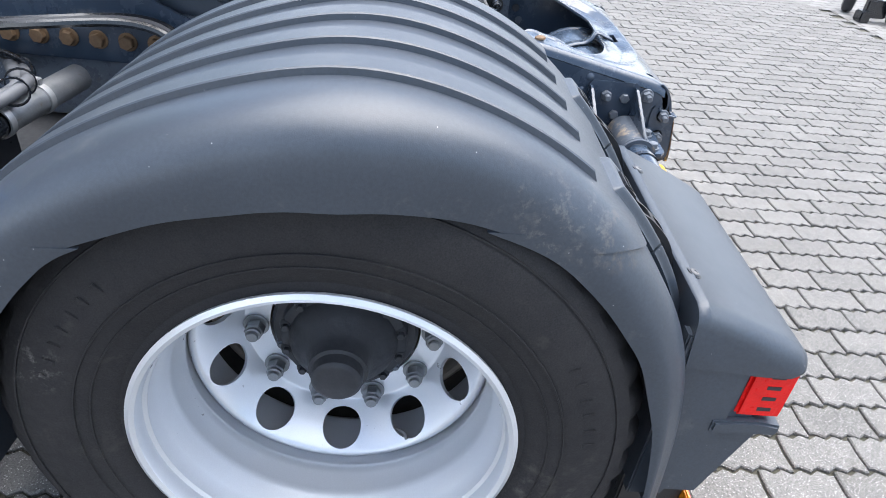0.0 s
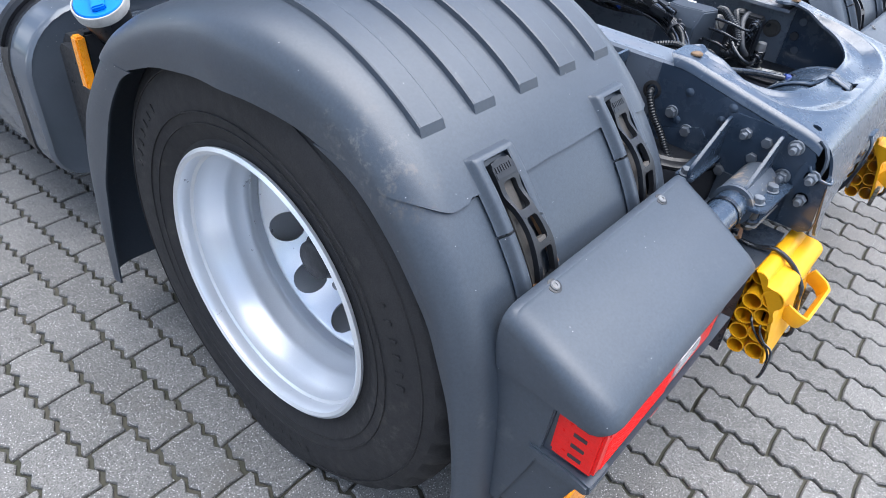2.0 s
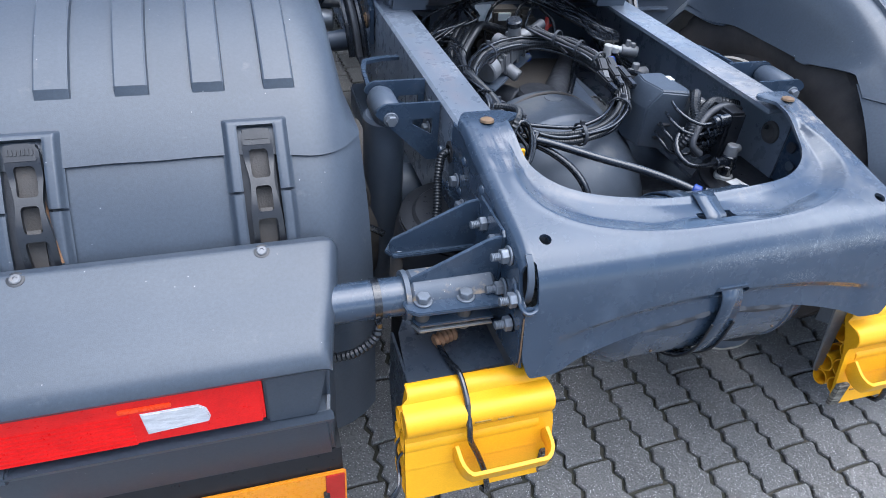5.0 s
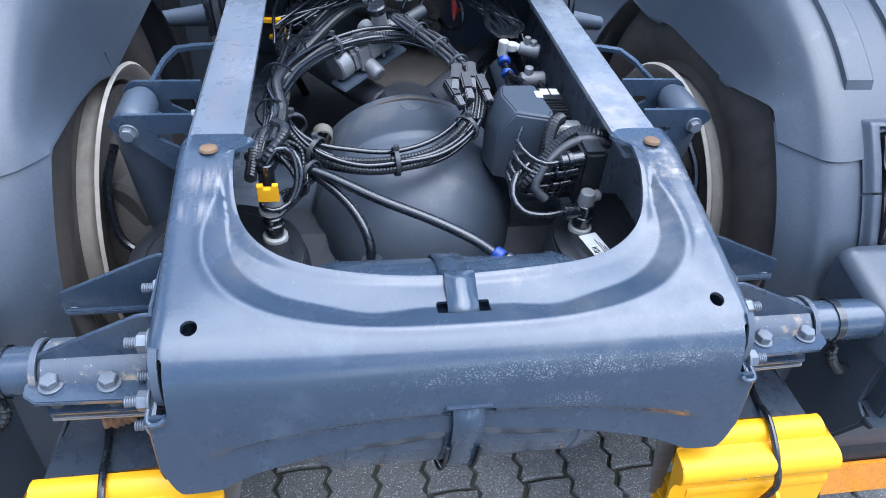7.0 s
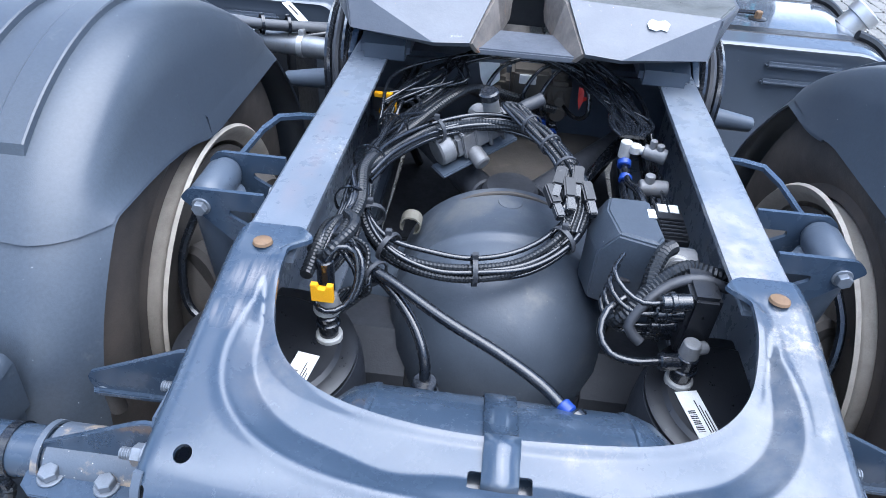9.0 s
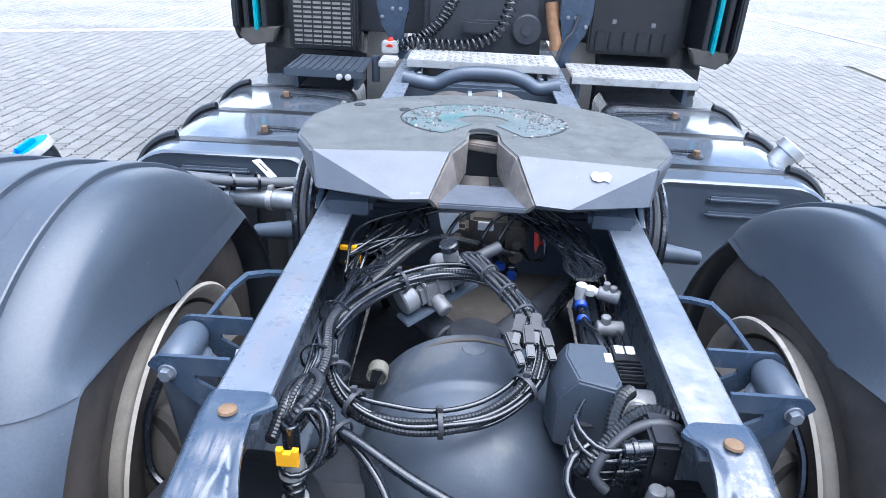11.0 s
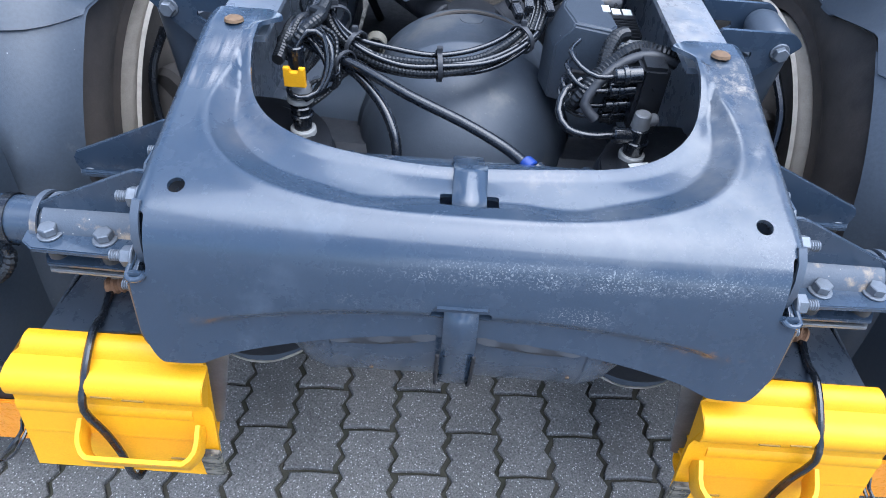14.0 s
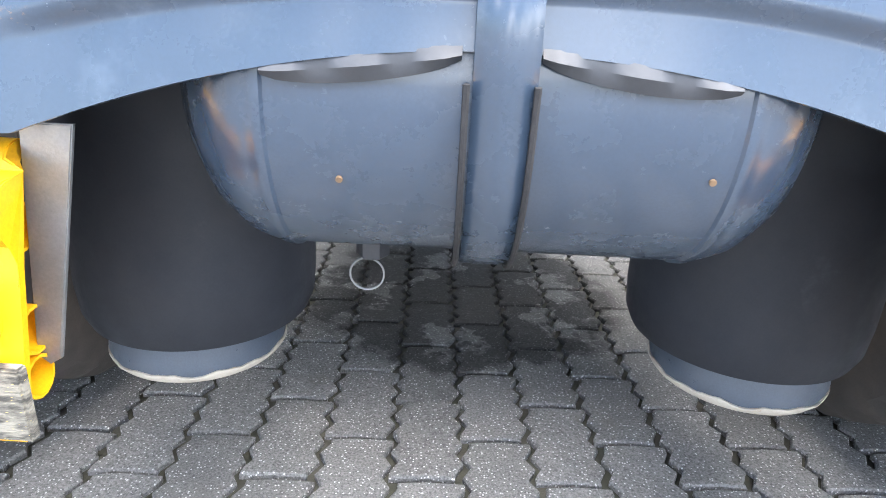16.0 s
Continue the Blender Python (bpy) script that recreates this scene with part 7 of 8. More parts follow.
# cables under the coupling
for k in range(13):
    o = 0.012 * (k - 3.5)
    q = random.Random(120 + k)
    j = lambda w: q.uniform(-w, w)
    cable("cable", [(-0.285, 0.94 + o, 0.78 + j(0.02)), (-0.22 + o + j(0.02), 1.03, 0.815 + j(0.015)), (-0.14 + j(0.02), 1.10 + j(0.02), 0.845 + j(0.012)), (-0.02 + j(0.02), 1.13 + j(0.02), 0.860 + j(0.012)), (0.10 + j(0.02), 1.12 + j(0.02), 0.850 + j(0.014)), (0.175 + j(0.02), 1.05 + j(0.02), 0.825 + j(0.015)), (0.215 + o * 0.6, 0.96 + j(0.02), 0.805), (0.222 + o * 0.3, 0.90, 0.80)],
          q.choice((0.003, 0.004, 0.0048)), CABLE, "black air line under the coupling plate")
for k, x in enumerate((-0.055, 0.03, 0.07)):
    cable("cable", [(x, 1.12, 0.718), (x - 0.01, 1.09, 0.74), (x - 0.02, 1.08, 0.79), (x + 0.01, 1.11, 0.835), (x + 0.06, 1.14, 0.85)], 0.005, CABLE, "black air line into the manifold")
cable("cable", [(0.105, 1.17, 0.735), (0.14, 1.13, 0.72), (0.165, 1.11, 0.74), (0.16, 1.13, 0.785), (0.12, 1.15, 0.82)], 0.0055, CABLE, "looped black cable beside the manifold")
# right side: conduits round the valves
cable("conduit", [(0.330, 0.47, 0.80), (0.297, 0.468, 0.808), (0.268, 0.475, 0.810), (0.238, 0.462, 0.805), (0.205, 0.440, 0.785), (0.178, 0.418, 0.757), (0.165, 0.425, 0.728), (0.180, 0.448, 0.722), (0.198, 0.445, 0.745), (0.205, 0.43, 0.77)], 0.0095, CONDUIT, "thick corrugated conduit round the valves", 0.0016)
cable("conduit", [(0.248, 0.520, 0.81), (0.228, 0.495, 0.815), (0.212, 0.465, 0.800), (0.205, 0.435, 0.780)], 0.0105, CONDUIT, "black corrugated conduit end", 0.0016)
cable("cable", [(0.318, 0.445, 0.80), (0.275, 0.445, 0.812), (0.235, 0.44, 0.80), (0.20, 0.42, 0.775), (0.18, 0.40, 0.745), (0.20, 0.39, 0.725)], 0.0085, GREY_CABLE, "dark grey cable round the valves")
cable("air_hose", [(0.228, 0.368, 0.712), (0.19, 0.362, 0.712), (0.155, 0.368, 0.718), (0.140, 0.392, 0.735), (0.150, 0.42, 0.755), (0.175, 0.44, 0.765)], 0.0062, CABLE, "black air hose into the fitting")
for k, (y, z) in enumerate(((0.405, 0.800), (0.415, 0.770), (0.425, 0.738), (0.435, 0.712))):
    cable("cable", [(0.218, y - 0.004, z - 0.004), (0.19, y - 0.006, z - 0.006), (0.165, y + 0.01, z - 0.002 * k), (0.15, y + 0.04, z + 0.01), (0.17, y + 0.09, z + 0.005)], 0.004, CABLE, "thin black air line of the valve block")
cable("air_hose", [(0.221, 0.855, 0.756), (0.222, 0.80, 0.755), (0.232, 0.74, 0.770), (0.240, 0.68, 0.765), (0.245, 0.63, 0.74)], 0.0075, CABLE, "black hose down from the drain valve")
cable("air_hose", [(0.218, 0.812, 0.746), (0.215, 0.76, 0.745), (0.224, 0.70, 0.74), (0.235, 0.65, 0.71)], 0.0075, CABLE, "black hose down from the drain valve")
cable("pipe", [(0.30, 1.18, 0.70), (0.18, 0.98, 0.66), (0.10, 0.85, 0.60)], 0.012, CABLE, "black pipe across the bay", category="pipe")

# propeller shaft and dusty stay rod below the cables
prop = thing("propeller_shaft", (0, 1.6, 0.43), "dusty dark propeller shaft under the frame", "propeller shaft")
bm = bmesh.new()
lathe(bm, [(0.85, 0.11), (0.92, 0.10), (0.95, 0.075), (1.02, 0.075), (1.06, 0.06), (2.6, 0.06)], (0, 0, 0.50), (0, 1, 0), 28)
part("shaft", bm, DIRTY, prop)
stay = thing("axle_stay", (0, 1.1, 0.58), "dusty brown V-shaped axle stay rod", "stay rod")
for s in (-1, 1):
    bm = bmesh.new()
    rod(bm, (s * 0.05, 0.84, 0.665), (s * 0.29, 1.22, 0.64), 0.034, 0.030, seg=16, bevel=0.004)
    part("leg", bm, HUB, stay)
bm = bmesh.new()
lathe(bm, [(0.63, 0.05), (0.64, 0.058), (0.69, 0.058), (0.70, 0.05)], (0, 0.83, 0), (0, 0, 1), 24)
part("ball_joint", bm, HUB, stay)
bm = bmesh.new()
prism(bm, [(-0.05, 0.86), (0.05, 0.86), (0.285, 1.20), (0.20, 1.225), (-0.20, 1.225), (-0.285, 1.20)], lambda a, b, k: (a, b, (0.638, 0.650)[k] - 0.05 * (b - 0.86)), 0.004)
part("web", bm, WEB, stay, "flat brown web between the legs")
# dark sheet added under the drive line to hide bright ground below the bay
dark_sheet = thing("dark_backing_sheet", (0, 1.5, 0.3), "added dark sheet that hides the bright ground below the bay", "sheet")
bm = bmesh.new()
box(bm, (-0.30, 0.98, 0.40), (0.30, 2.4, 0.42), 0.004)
part("sheet", bm, HUB, dark_sheet)
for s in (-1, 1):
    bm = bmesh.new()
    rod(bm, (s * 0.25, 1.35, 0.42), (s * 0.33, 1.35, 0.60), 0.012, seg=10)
    part("hanger", bm, HUB, dark_sheet)


# ---- cab and what stands behind it ----
cab = thing("cab", (0, 4.2, 0.5), "turquoise truck cab with a dark rear wall and side deflectors", "truck cab")
bm = bmesh.new()
box(bm, (-1.12, 3.42, 0.95), (1.12, 5.5, 3.5), 0.06)
part("body", bm, TURQUOISE, cab)
bm = bmesh.new()
box(bm, (-1.10, 3.36, 0.90), (1.10, 3.425, 3.4), 0.008)
part("rear_panel", bm, HUB, cab, "dark rear panel of the cab")
grille = bmesh.new()
box(grille, (-1.01, 3.20, 0.82), (-0.645, 3.30, 1.45), 0.012)
gp = part("air_intake", grille, PLASTIC_BLACK, cab, "black air intake with a fine grille")
bm = bmesh.new()
box(bm, (-0.985, 3.196, 0.845), (-0.675, 3.2035, 1.42), 0.002)
part("filter_mesh", bm, RIM_EDGE, gp, "pale dusty filter mesh")
for k in range(24):
    bm = bmesh.new()
    box(bm, (-0.985, 3.190, 0.850 + 0.0235 * k), (-0.675, 3.1975, 0.861 + 0.0235 * k), 0.001)
    part("grille_bar", bm, PLASTIC_BLACK, gp)
for k in range(7):
    bm = bmesh.new()
    box(bm, (-0.985 + 0.0505 * k, 3.188, 0.845), (-0.978 + 0.0505 * k, 3.1965, 1.42), 0.001)
    part("grille_upright", bm, PLASTIC_BLACK, gp)
bm = bmesh.new()
box(bm, (0.55, 3.24, 0.865), (1.02, 3.30, 1.6), 0.012)
rp = part("rear_tank", bm, PLASTIC_BLACK, cab, "black ribbed panel below the cab")
for k in range(6):
    bm = bmesh.new()
    box(bm, (0.585 + 0.07 * k, 3.226, 0.885), (0.630 + 0.07 * k, 3.245, 0.985), 0.006)
    part("panel_rib", bm, PLASTIC_BLACK, rp)
for x, z in ((0.66, 1.02), (0.86, 1.01)):
    bm = bmesh.new()
    box(bm, (x, 3.232, z), (x + 0.022, 3.242, z + 0.022), 0.001)
    part("marking", bm, VALVE, rp)
for s in (-1, 1):
    bm = bmesh.new()
    prism(bm, [(3.02, 0.93), (3.5, 0.93), (3.5, 3.3), (3.02, 3.3)], lambda a, b, k: (s * (1.115, 1.135)[k], a, b), 0.006)
    d = part("side_deflector", bm, TURQUOISE, cab, "turquoise side air deflector")
    for o in (1.075, 1.165):
        bm = bmesh.new()
        prism(bm, [(3.04, 0.92), (3.4, 0.92), (3.4, 3.3), (3.04, 3.3)], lambda a, b, k: (s * (o, o + 0.026)[k], a, b), 0.005)
        part("dark_strip", bm, PLASTIC_BLACK, d)
    bm = bmesh.new()
    prism(bm, [(3.00, 0.95), (3.06, 0.88), (3.6, 0.88), (3.6, 3.3), (3.00, 3.3)], lambda a, b, k: (s * (1.205, 1.235)[k], a, b), 0.008)
    part("rubber_edge", bm, PLASTIC_BLACK, d)
    bm = bmesh.new()
    prism(bm, [(1.02, 0.945), (1.205, 0.935), (1.215, 0.90), (1.16, 0.855), (1.05, 0.875)], lambda a, b, k: (s * a, (3.03, 3.10)[k], b), 0.006)
    part("dirty_corner", bm, DIRTY, d, "dusty brown rubber corner")
    bm = bmesh.new()
    prism(bm, [(3.30, 0.30), (5.6, 0.30), (5.6, 0.97), (3.42, 0.97), (3.30, 0.80)], lambda a, b, k: (s * (0.62, 1.18)[k], a, b), 0.02)
    part("side_skirt", bm, PLASTIC_BLACK, cab)
    # front wheel and its arch, partly seen under the cab
    bm = bmesh.new()
    lathe(bm, [(0.92, 0.28), (0.90, 0.40), (0.93, 0.49), (1.18, 0.49), (1.21, 0.40), (1.19, 0.28)], (0, 4.45, 0.49), (s, 0, 0), 40)
    part("front_tyre", bm, RUBBER, cab)

susp = thing("cab_suspension", (0, 3.05, RAIL_TOP), "grey steel brackets that carry the rear of the cab", "bracket")
for s in (-1, 1):
    bm = bmesh.new()
    prism(bm, [(0.365, 0.82), (0.45, 0.82), (0.44, 0.89), (0.50, 0.97), (0.53, 1.08), (0.53, 1.7), (0.36, 1.7), (0.37, 1.05), (0.40, 0.94)], lambda a, b, k: (s * a, (3.06, 3.09)[k], b), 0.004)
    b = part("upright", bm, FRAME, susp)
    for x, z in ((0.41, 1.06), (0.45, 1.06), (0.50, 1.02)):
        bm = bmesh.new()
        lathe(bm, [(0, 0.011), (0.004, 0.010), (0.006, 0.005), (0.0065, 0.001)], (s * x, 3.06, z), (0, -1, 0), 12)
        part("bolt", bm, ZINC, b)
bm = bmesh.new()
hose(bm, [(0.46, 3.05, 1.08), (0.44, 3.045, 1.00), (0.41, 3.04, 0.96), (0.385, 3.04, 0.90), (0.37, 3.03, 0.84)], 0.008, 8)
part("hose", bm, GREY_CABLE, susp)

# walkway plates
for name, lo, hi, mat, lab in (("walkway_plate", (0.42, 2.74, 0.835), (1.00, 3.06, 0.847), TREAD_PLATE, "pale dusty aluminium tread plate walkway"),
                               ("walkway_plate", (-0.335, 2.66, 0.888), (0.345, 2.93, 0.900), TREAD_PLATE, "pale aluminium tread plate over the frame rails"),
                               ("walkway_plate", (-0.895, 2.66, 0.820), (-0.535, 3.0, 0.832), PLASTIC, "dark grey ribbed plastic walkway step")):
    g = thing(name, ((lo[0] + hi[0]) / 2, (lo[1] + hi[1]) / 2, lo[2]), lab, "walkway", "walkway plates")
    bm = bmesh.new()
    box(bm, lo, hi, 0.004)
    part("plate", bm, mat, g)
    bm = bmesh.new()
    nx, ny = int((hi[0] - lo[0]) / 0.034), int((hi[1] - lo[1]) / 0.034)
    for i in range(nx):
        for j in range(ny):
            m = Matrix.Translation((lo[0] + 0.017 + 0.034 * i, lo[1] + 0.017 + 0.034 * j, hi[2])) @ Matrix.Rotation(radians(45 if (i + j) % 2 else -45), 4, "Z")
            if mat is PLASTIC:
                m = Matrix.Translation((lo[0] + 0.017 + 0.034 * i, lo[1] + 0.017 + 0.034 * j, hi[2]))
                box(bm, (-0.006, -0.017, -0.001), (0.006, 0.017, 0.006), 0, m)
            else:
                box(bm, (-0.012, -0.0035, -0.001), (0.012, 0.0035, 0.0025), 0, m)
    tagged(part("tread_pattern", bm, mat, g, smooth=0), kind="stuff")
    bm = bmesh.new()
    box(bm, (lo[0], lo[1] - 0.004, lo[2] - 0.022), (hi[0], lo[1] + 0.004, hi[2]), 0.002)
    part("front_lip", bm, mat, g)
    for x in (lo[0] + 0.03, hi[0] - 0.05):
        bm = bmesh.new()
        box(bm, (x, lo[1] + 0.05, 0.735), (x + 0.02, hi[1] - 0.05, lo[2] + 0.001), 0.002)
        part("support", bm, FRAME_DARK, g)

# engine bay end: arched cross pipe, exhaust, dark block and coiled lines
arch = thing("arched_cross_beam", (0, 2.45, RAIL_TOP), "dark blue-grey arched cross beam between the rails", "cross beam")
bm = bmesh.new()
hose(bm, [(-0.33, 2.45, 0.865), (-0.25, 2.45, 0.850), (-0.19, 2.45, 0.845), (-0.13, 2.45, 0.875), (-0.05, 2.45, 0.895), (0.10, 2.45, 0.895), (0.18, 2.45, 0.875), (0.24, 2.45, 0.848), (0.33, 2.45, 0.862)], 0.030, 12)
part("beam", bm, FRAME_DARK, arch)
for x in (-0.26, 0.25):
    bolt(arch, BOLT, (x, 2.45, 0.875), (0, 0, 1))
pipe = thing("coolant_pipe", (0, 2.2, 0.75), "dusty beige cast pipe with elbows between the rails", "pipe")
bm = bmesh.new()
hose(bm, [(-0.24, 2.22, 0.74), (-0.20, 2.22, 0.80), (-0.13, 2.22, 0.835), (-0.05, 2.22, 0.83), (0.06, 2.22, 0.845), (0.14, 2.22, 0.825), (0.19, 2.22, 0.77)], 0.036, 14)
part("pipe_body", bm, DIRTY, pipe)
for x, z in ((-0.04, 0.835), (0.075, 0.845)):
    bm = bmesh.new()
    lathe(bm, [(-0.008, 0.037), (-0.008, 0.043), (0.008, 0.043), (0.008, 0.037)], (x, 2.22, z - 0.002), (1, 0.05, 0.1), 18, closed=True)
    part("clamp", bm, ZINC, pipe)
engine = thing("engine", (0, 3.3, 0.55), "dark oily engine and gearbox end below the cab", "engine")
bm = bmesh.new()
box(bm, (-0.30, 3.15, 0.55), (0.30, 3.36, 1.30), 0.03)
part("block", bm, HUB, engine)
bm = bmesh.new()
lathe(bm, [(0, 0.075), (0.05, 0.075), (0.055, 0.068), (0.055, 0.03), (0.062, 0.028), (0.062, 0.001)], (0.22, 3.16, 0.985), (0, -1, 0), 28)
part("cover", bm, HUB, engine)
bm = bmesh.new()
hose(bm, [(0.33, 3.12, 1.12), (0.345, 3.10, 1.03), (0.365, 3.08, 0.95), (0.37, 3.07, 0.90)], 0.032, 14)
part("exhaust", bm, RUST, engine, "rust-brown exhaust pipe")
bm = bmesh.new()
box(bm, (-0.10, 3.10, 0.95), (0.10, 3.16, 1.02), 0.012)
part("bracket", bm, HUB, engine)


def coil(points, turns, r, wire, label):
    g = thing("coiled_air_line", points[0], label, "coiled hose", "coiled air lines")
    base = smooth_line(points, 0.004)
    path = []
    n = turns * 12
    for i in range(n + 1):
        q = base[min(int(i / n * (len(base) - 1)), len(base) - 1)]
        k = min(int(i / n * (len(base) - 1)), len(base) - 2)
        d = (base[k + 1] - base[k]).normalized()
        a = d.cross(Vector((0, 1, 0))).normalized()
        b = d.cross(a)
        path.append(q + a * r * math.cos(2 * math.pi * i / 12) + b * r * math.sin(2 * math.pi * i / 12))
    bm = bmesh.new()
    hose(bm, path, wire, 6, 0.02)
    part("coil", bm, CABLE, g, smooth=60)


coil([(-0.43, 2.98, 0.905), (-0.36, 2.98, 0.915), (-0.28, 3.0, 0.955), (-0.20, 3.0, 1.03), (-0.14, 3.0, 1.14)], 18, 0.026, 0.0065, "black coiled air line behind the cab")
coil([(-0.34, 2.90, 0.93), (-0.22, 2.92, 0.925), (-0.05, 2.94, 0.93), (0.07, 2.96, 0.985), (0.12, 2.98, 1.10), (0.13, 3.0, 1.2)], 22, 0.027, 0.0065, "black coiled air line over the walkway")
sock = thing("trailer_socket", (-0.44, 2.95, 0.83), "pale trailer socket with red and yellow couplings", "socket")
bm = bmesh.new()
box(bm, (-0.475, 2.74, 0.838), (-0.395, 2.90, 0.868), 0.006)
part("box", bm, TREAD_PLATE, sock)
bm = bmesh.new()
box(bm, (-0.485, 2.92, 0.868), (-0.405, 2.98, 0.925), 0.006)
part("block", bm, WHITE_PLASTIC, sock)
bm = bmesh.new()
rod(bm, (-0.445, 2.92, 0.90), (-0.445, 2.985, 0.925), 0.017, seg=14, bevel=0.002)
part("red_coupling", bm, RED_PAINT, sock)
bm = bmesh.new()
rod(bm, (-0.52, 2.98, 0.845), (-0.52, 2.98, 0.72), 0.02, seg=10)
part("stand", bm, FRAME_DARK, sock)
for x in (-0.64, -0.60):
    bm = bmesh.new()
    lathe(bm, [(0, 0.014), (0.012, 0.014), (0.014, 0.010), (0.014, 0.001)], (x, 2.655, 0.805), (0, -1, 0.1), 16)
    part("lamp_cap", bm, WHITE_PLASTIC, sock)

# lines that lie on the fuel tanks
for s in (-1, 1):
    for y, dx in ((2.02, 0.0), (2.55, 0.06)):
        g = thing("tank_line", (s * 0.74, y, 0.728), "thin black line with a brass fitting on the fuel tank", "hose", "tank lines")
        bm = bmesh.new()
        hose(bm, [(s * 0.50, y - 0.05, 0.71), (s * 0.60, y - 0.01, 0.735), (s * (0.70 + dx), y + 0.03, 0.736), (s * (0.78 + dx), y + 0.015, 0.742), (s * (0.80 + dx), y, 0.745)], 0.007, 8)
        part("line", bm, CABLE, g)
        bm = bmesh.new()
        rod(bm, (s * (0.80 + dx), y, 0.722), (s * (0.80 + dx), y, 0.752), 0.013, seg=6, bevel=0.002)
        part("fitting", bm, RUST_LIGHT, g)
        bm = bmesh.new()
        lathe(bm, [(0, 0.03), (0.004, 0.03), (0.005, 0.026), (0.005, 0.001)], (s * (0.80 + dx), y, 0.7245), (0, 0, 1), 24)
        part("flange", bm, PLASTIC_BLACK, g)

# ---- urea tank with its blue filler and the side marker, ahead of the near mudguard ----
urea = thing("urea_tank", (-1.0, 1.55, 0.30), "dark plastic urea tank with a bright blue filler cap", "tank")
bm = bmesh.new()
prism(bm, [(1.45, 0.30), (1.70, 0.30), (1.70, 0.66), (1.67, 0.69), (1.47, 0.69), (1.45, 0.66)], lambda a, b, k: ((-0.64, -1.17)[k], a, b), 0.02)
part("body", bm, PLASTIC_BLACK, urea)
tilt = Vector((-0.38, -0.22, 0.90)).normalized()
neck = Vector((-1.183, 1.308, 0.828))
bm = bmesh.new()
hose(bm, [(-1.10, 1.50, 0.66), (-1.15, 1.42, 0.74), neck, neck + tilt * 0.03], 0.036, 16)
part("neck", bm, CABLE, urea)
bm = bmesh.new()
lathe(bm, [(-0.03, 0.036), (-0.01, 0.044), (0.02, 0.049), (0.037, 0.049), (0.037, 0.02)], neck, tilt, 32)
part("collar", bm, PLASTIC_BLACK, urea)
bm = bmesh.new()
lathe(bm, [(0.036, 0.050), (0.039, 0.0565), (0.058, 0.0575), (0.061, 0.0560), (0.061, 0.0530), (0.050, 0.0525), (0.050, 0.02)], neck, tilt, 36)
ring = part("ring", bm, WHITE_PLASTIC, urea, "white plastic filler ring")
bm = bmesh.new()
lathe(bm, [(0.048, 0.030), (0.048, 0.0515), (0.060, 0.0515), (0.063, 0.049), (0.063, 0.001)], neck, tilt, 36)
cap = part("cap", bm, BLUE, urea, "bright blue screw cap")
bm = bmesh.new()
m = Matrix.Translation(neck + tilt * 0.063) @ axis_frame(tilt).to_4x4() @ Matrix.Rotation(radians(35), 4, "Z")
box(bm, (-0.014, -0.036, -0.002), (0.014, 0.020, 0.012), 0.003, m)
part("grip", bm, BLUE, cap)
marker = thing("side_marker", (-1.24, 1.43, 0.62), "amber side marker lamp on a dark bracket", "marker lamp")
bm = bmesh.new()
box(bm, (-1.238, 1.336, 0.650), (-1.13, 1.372, 0.806), 0.006)
part("bracket", bm, PLASTIC_BLACK, marker)
bm = bmesh.new()
box(bm, (-1.257, 1.328, 0.684), (-1.236, 1.356, 0.802), 0.004)
part("lens", bm, ORANGE, marker, "amber lens")
hosebox = thing("hose_bundle", (-0.75, 1.42, 0.74), "two grey hoses tied together over the urea tank", "hoses")
for line, r, mat in (([(-1.03, 1.46, 0.74), (-0.97, 1.475, 0.768), (-0.89, 1.437, 0.770), (-0.82, 1.418, 0.770), (-0.74, 1.395, 0.776), (-0.66, 1.400, 0.776), (-0.56, 1.462, 0.752), (-0.42, 1.540, 0.722)], 0.0125, GREY_HOSE),
                     ([(-1.06, 1.44, 0.72), (-0.99, 1.455, 0.745), (-0.90, 1.475, 0.752), (-0.80, 1.447, 0.760), (-0.70, 1.412, 0.768), (-0.61, 1.448, 0.758), (-0.42, 1.575, 0.725)], 0.0150, GREY_HOSE),
                     ([(-0.40, 1.78, 0.69), (-0.43, 1.66, 0.742), (-0.45, 1.575, 0.752), (-0.50, 1.485, 0.742), (-0.60, 1.44, 0.735)], 0.0110, CABLE)):
    bm = bmesh.new()
    hose(bm, line, r, 12)
    part("hose", bm, mat, hosebox)
for p in ((-0.705, 1.403, 0.772), (-0.640, 1.425, 0.766)):
    bm = bmesh.new()
    lathe(bm, [(-0.004, 0.026), (-0.004, 0.029), (0.004, 0.029), (0.004, 0.026)], p, (0.85, 0.5, -0.1), 16, closed=True)
    part("tie", bm, CABLE, hosebox)
hose_tag = thing("paper_tag", (-0.66, 1.50, 0.77), "white paper tag with a line of print on a hose", "tag")
bm = bmesh.new()
m = Matrix.Translation((-0.645, 1.512, 0.775)) @ Matrix.Rotation(radians(-38), 4, "Z") @ Matrix.Rotation(radians(22), 4, "Y")
box(bm, (-0.045, -0.013, 0), (0.045, 0.013, 0.0012), 0, m)
tag_sheet = part("sheet", bm, WHITE, hose_tag)
bm = bmesh.new()
box(bm, (-0.030, -0.003, 0.001), (0.015, 0.003, 0.0018), 0, m)
part("text_bar", bm, INK, tag_sheet)
silencer = thing("air_pipe", (-0.75, 1.42, 0.68), "steel air pipe with hose clips and rubber sleeves beside the frame", "pipe")
bm = bmesh.new()
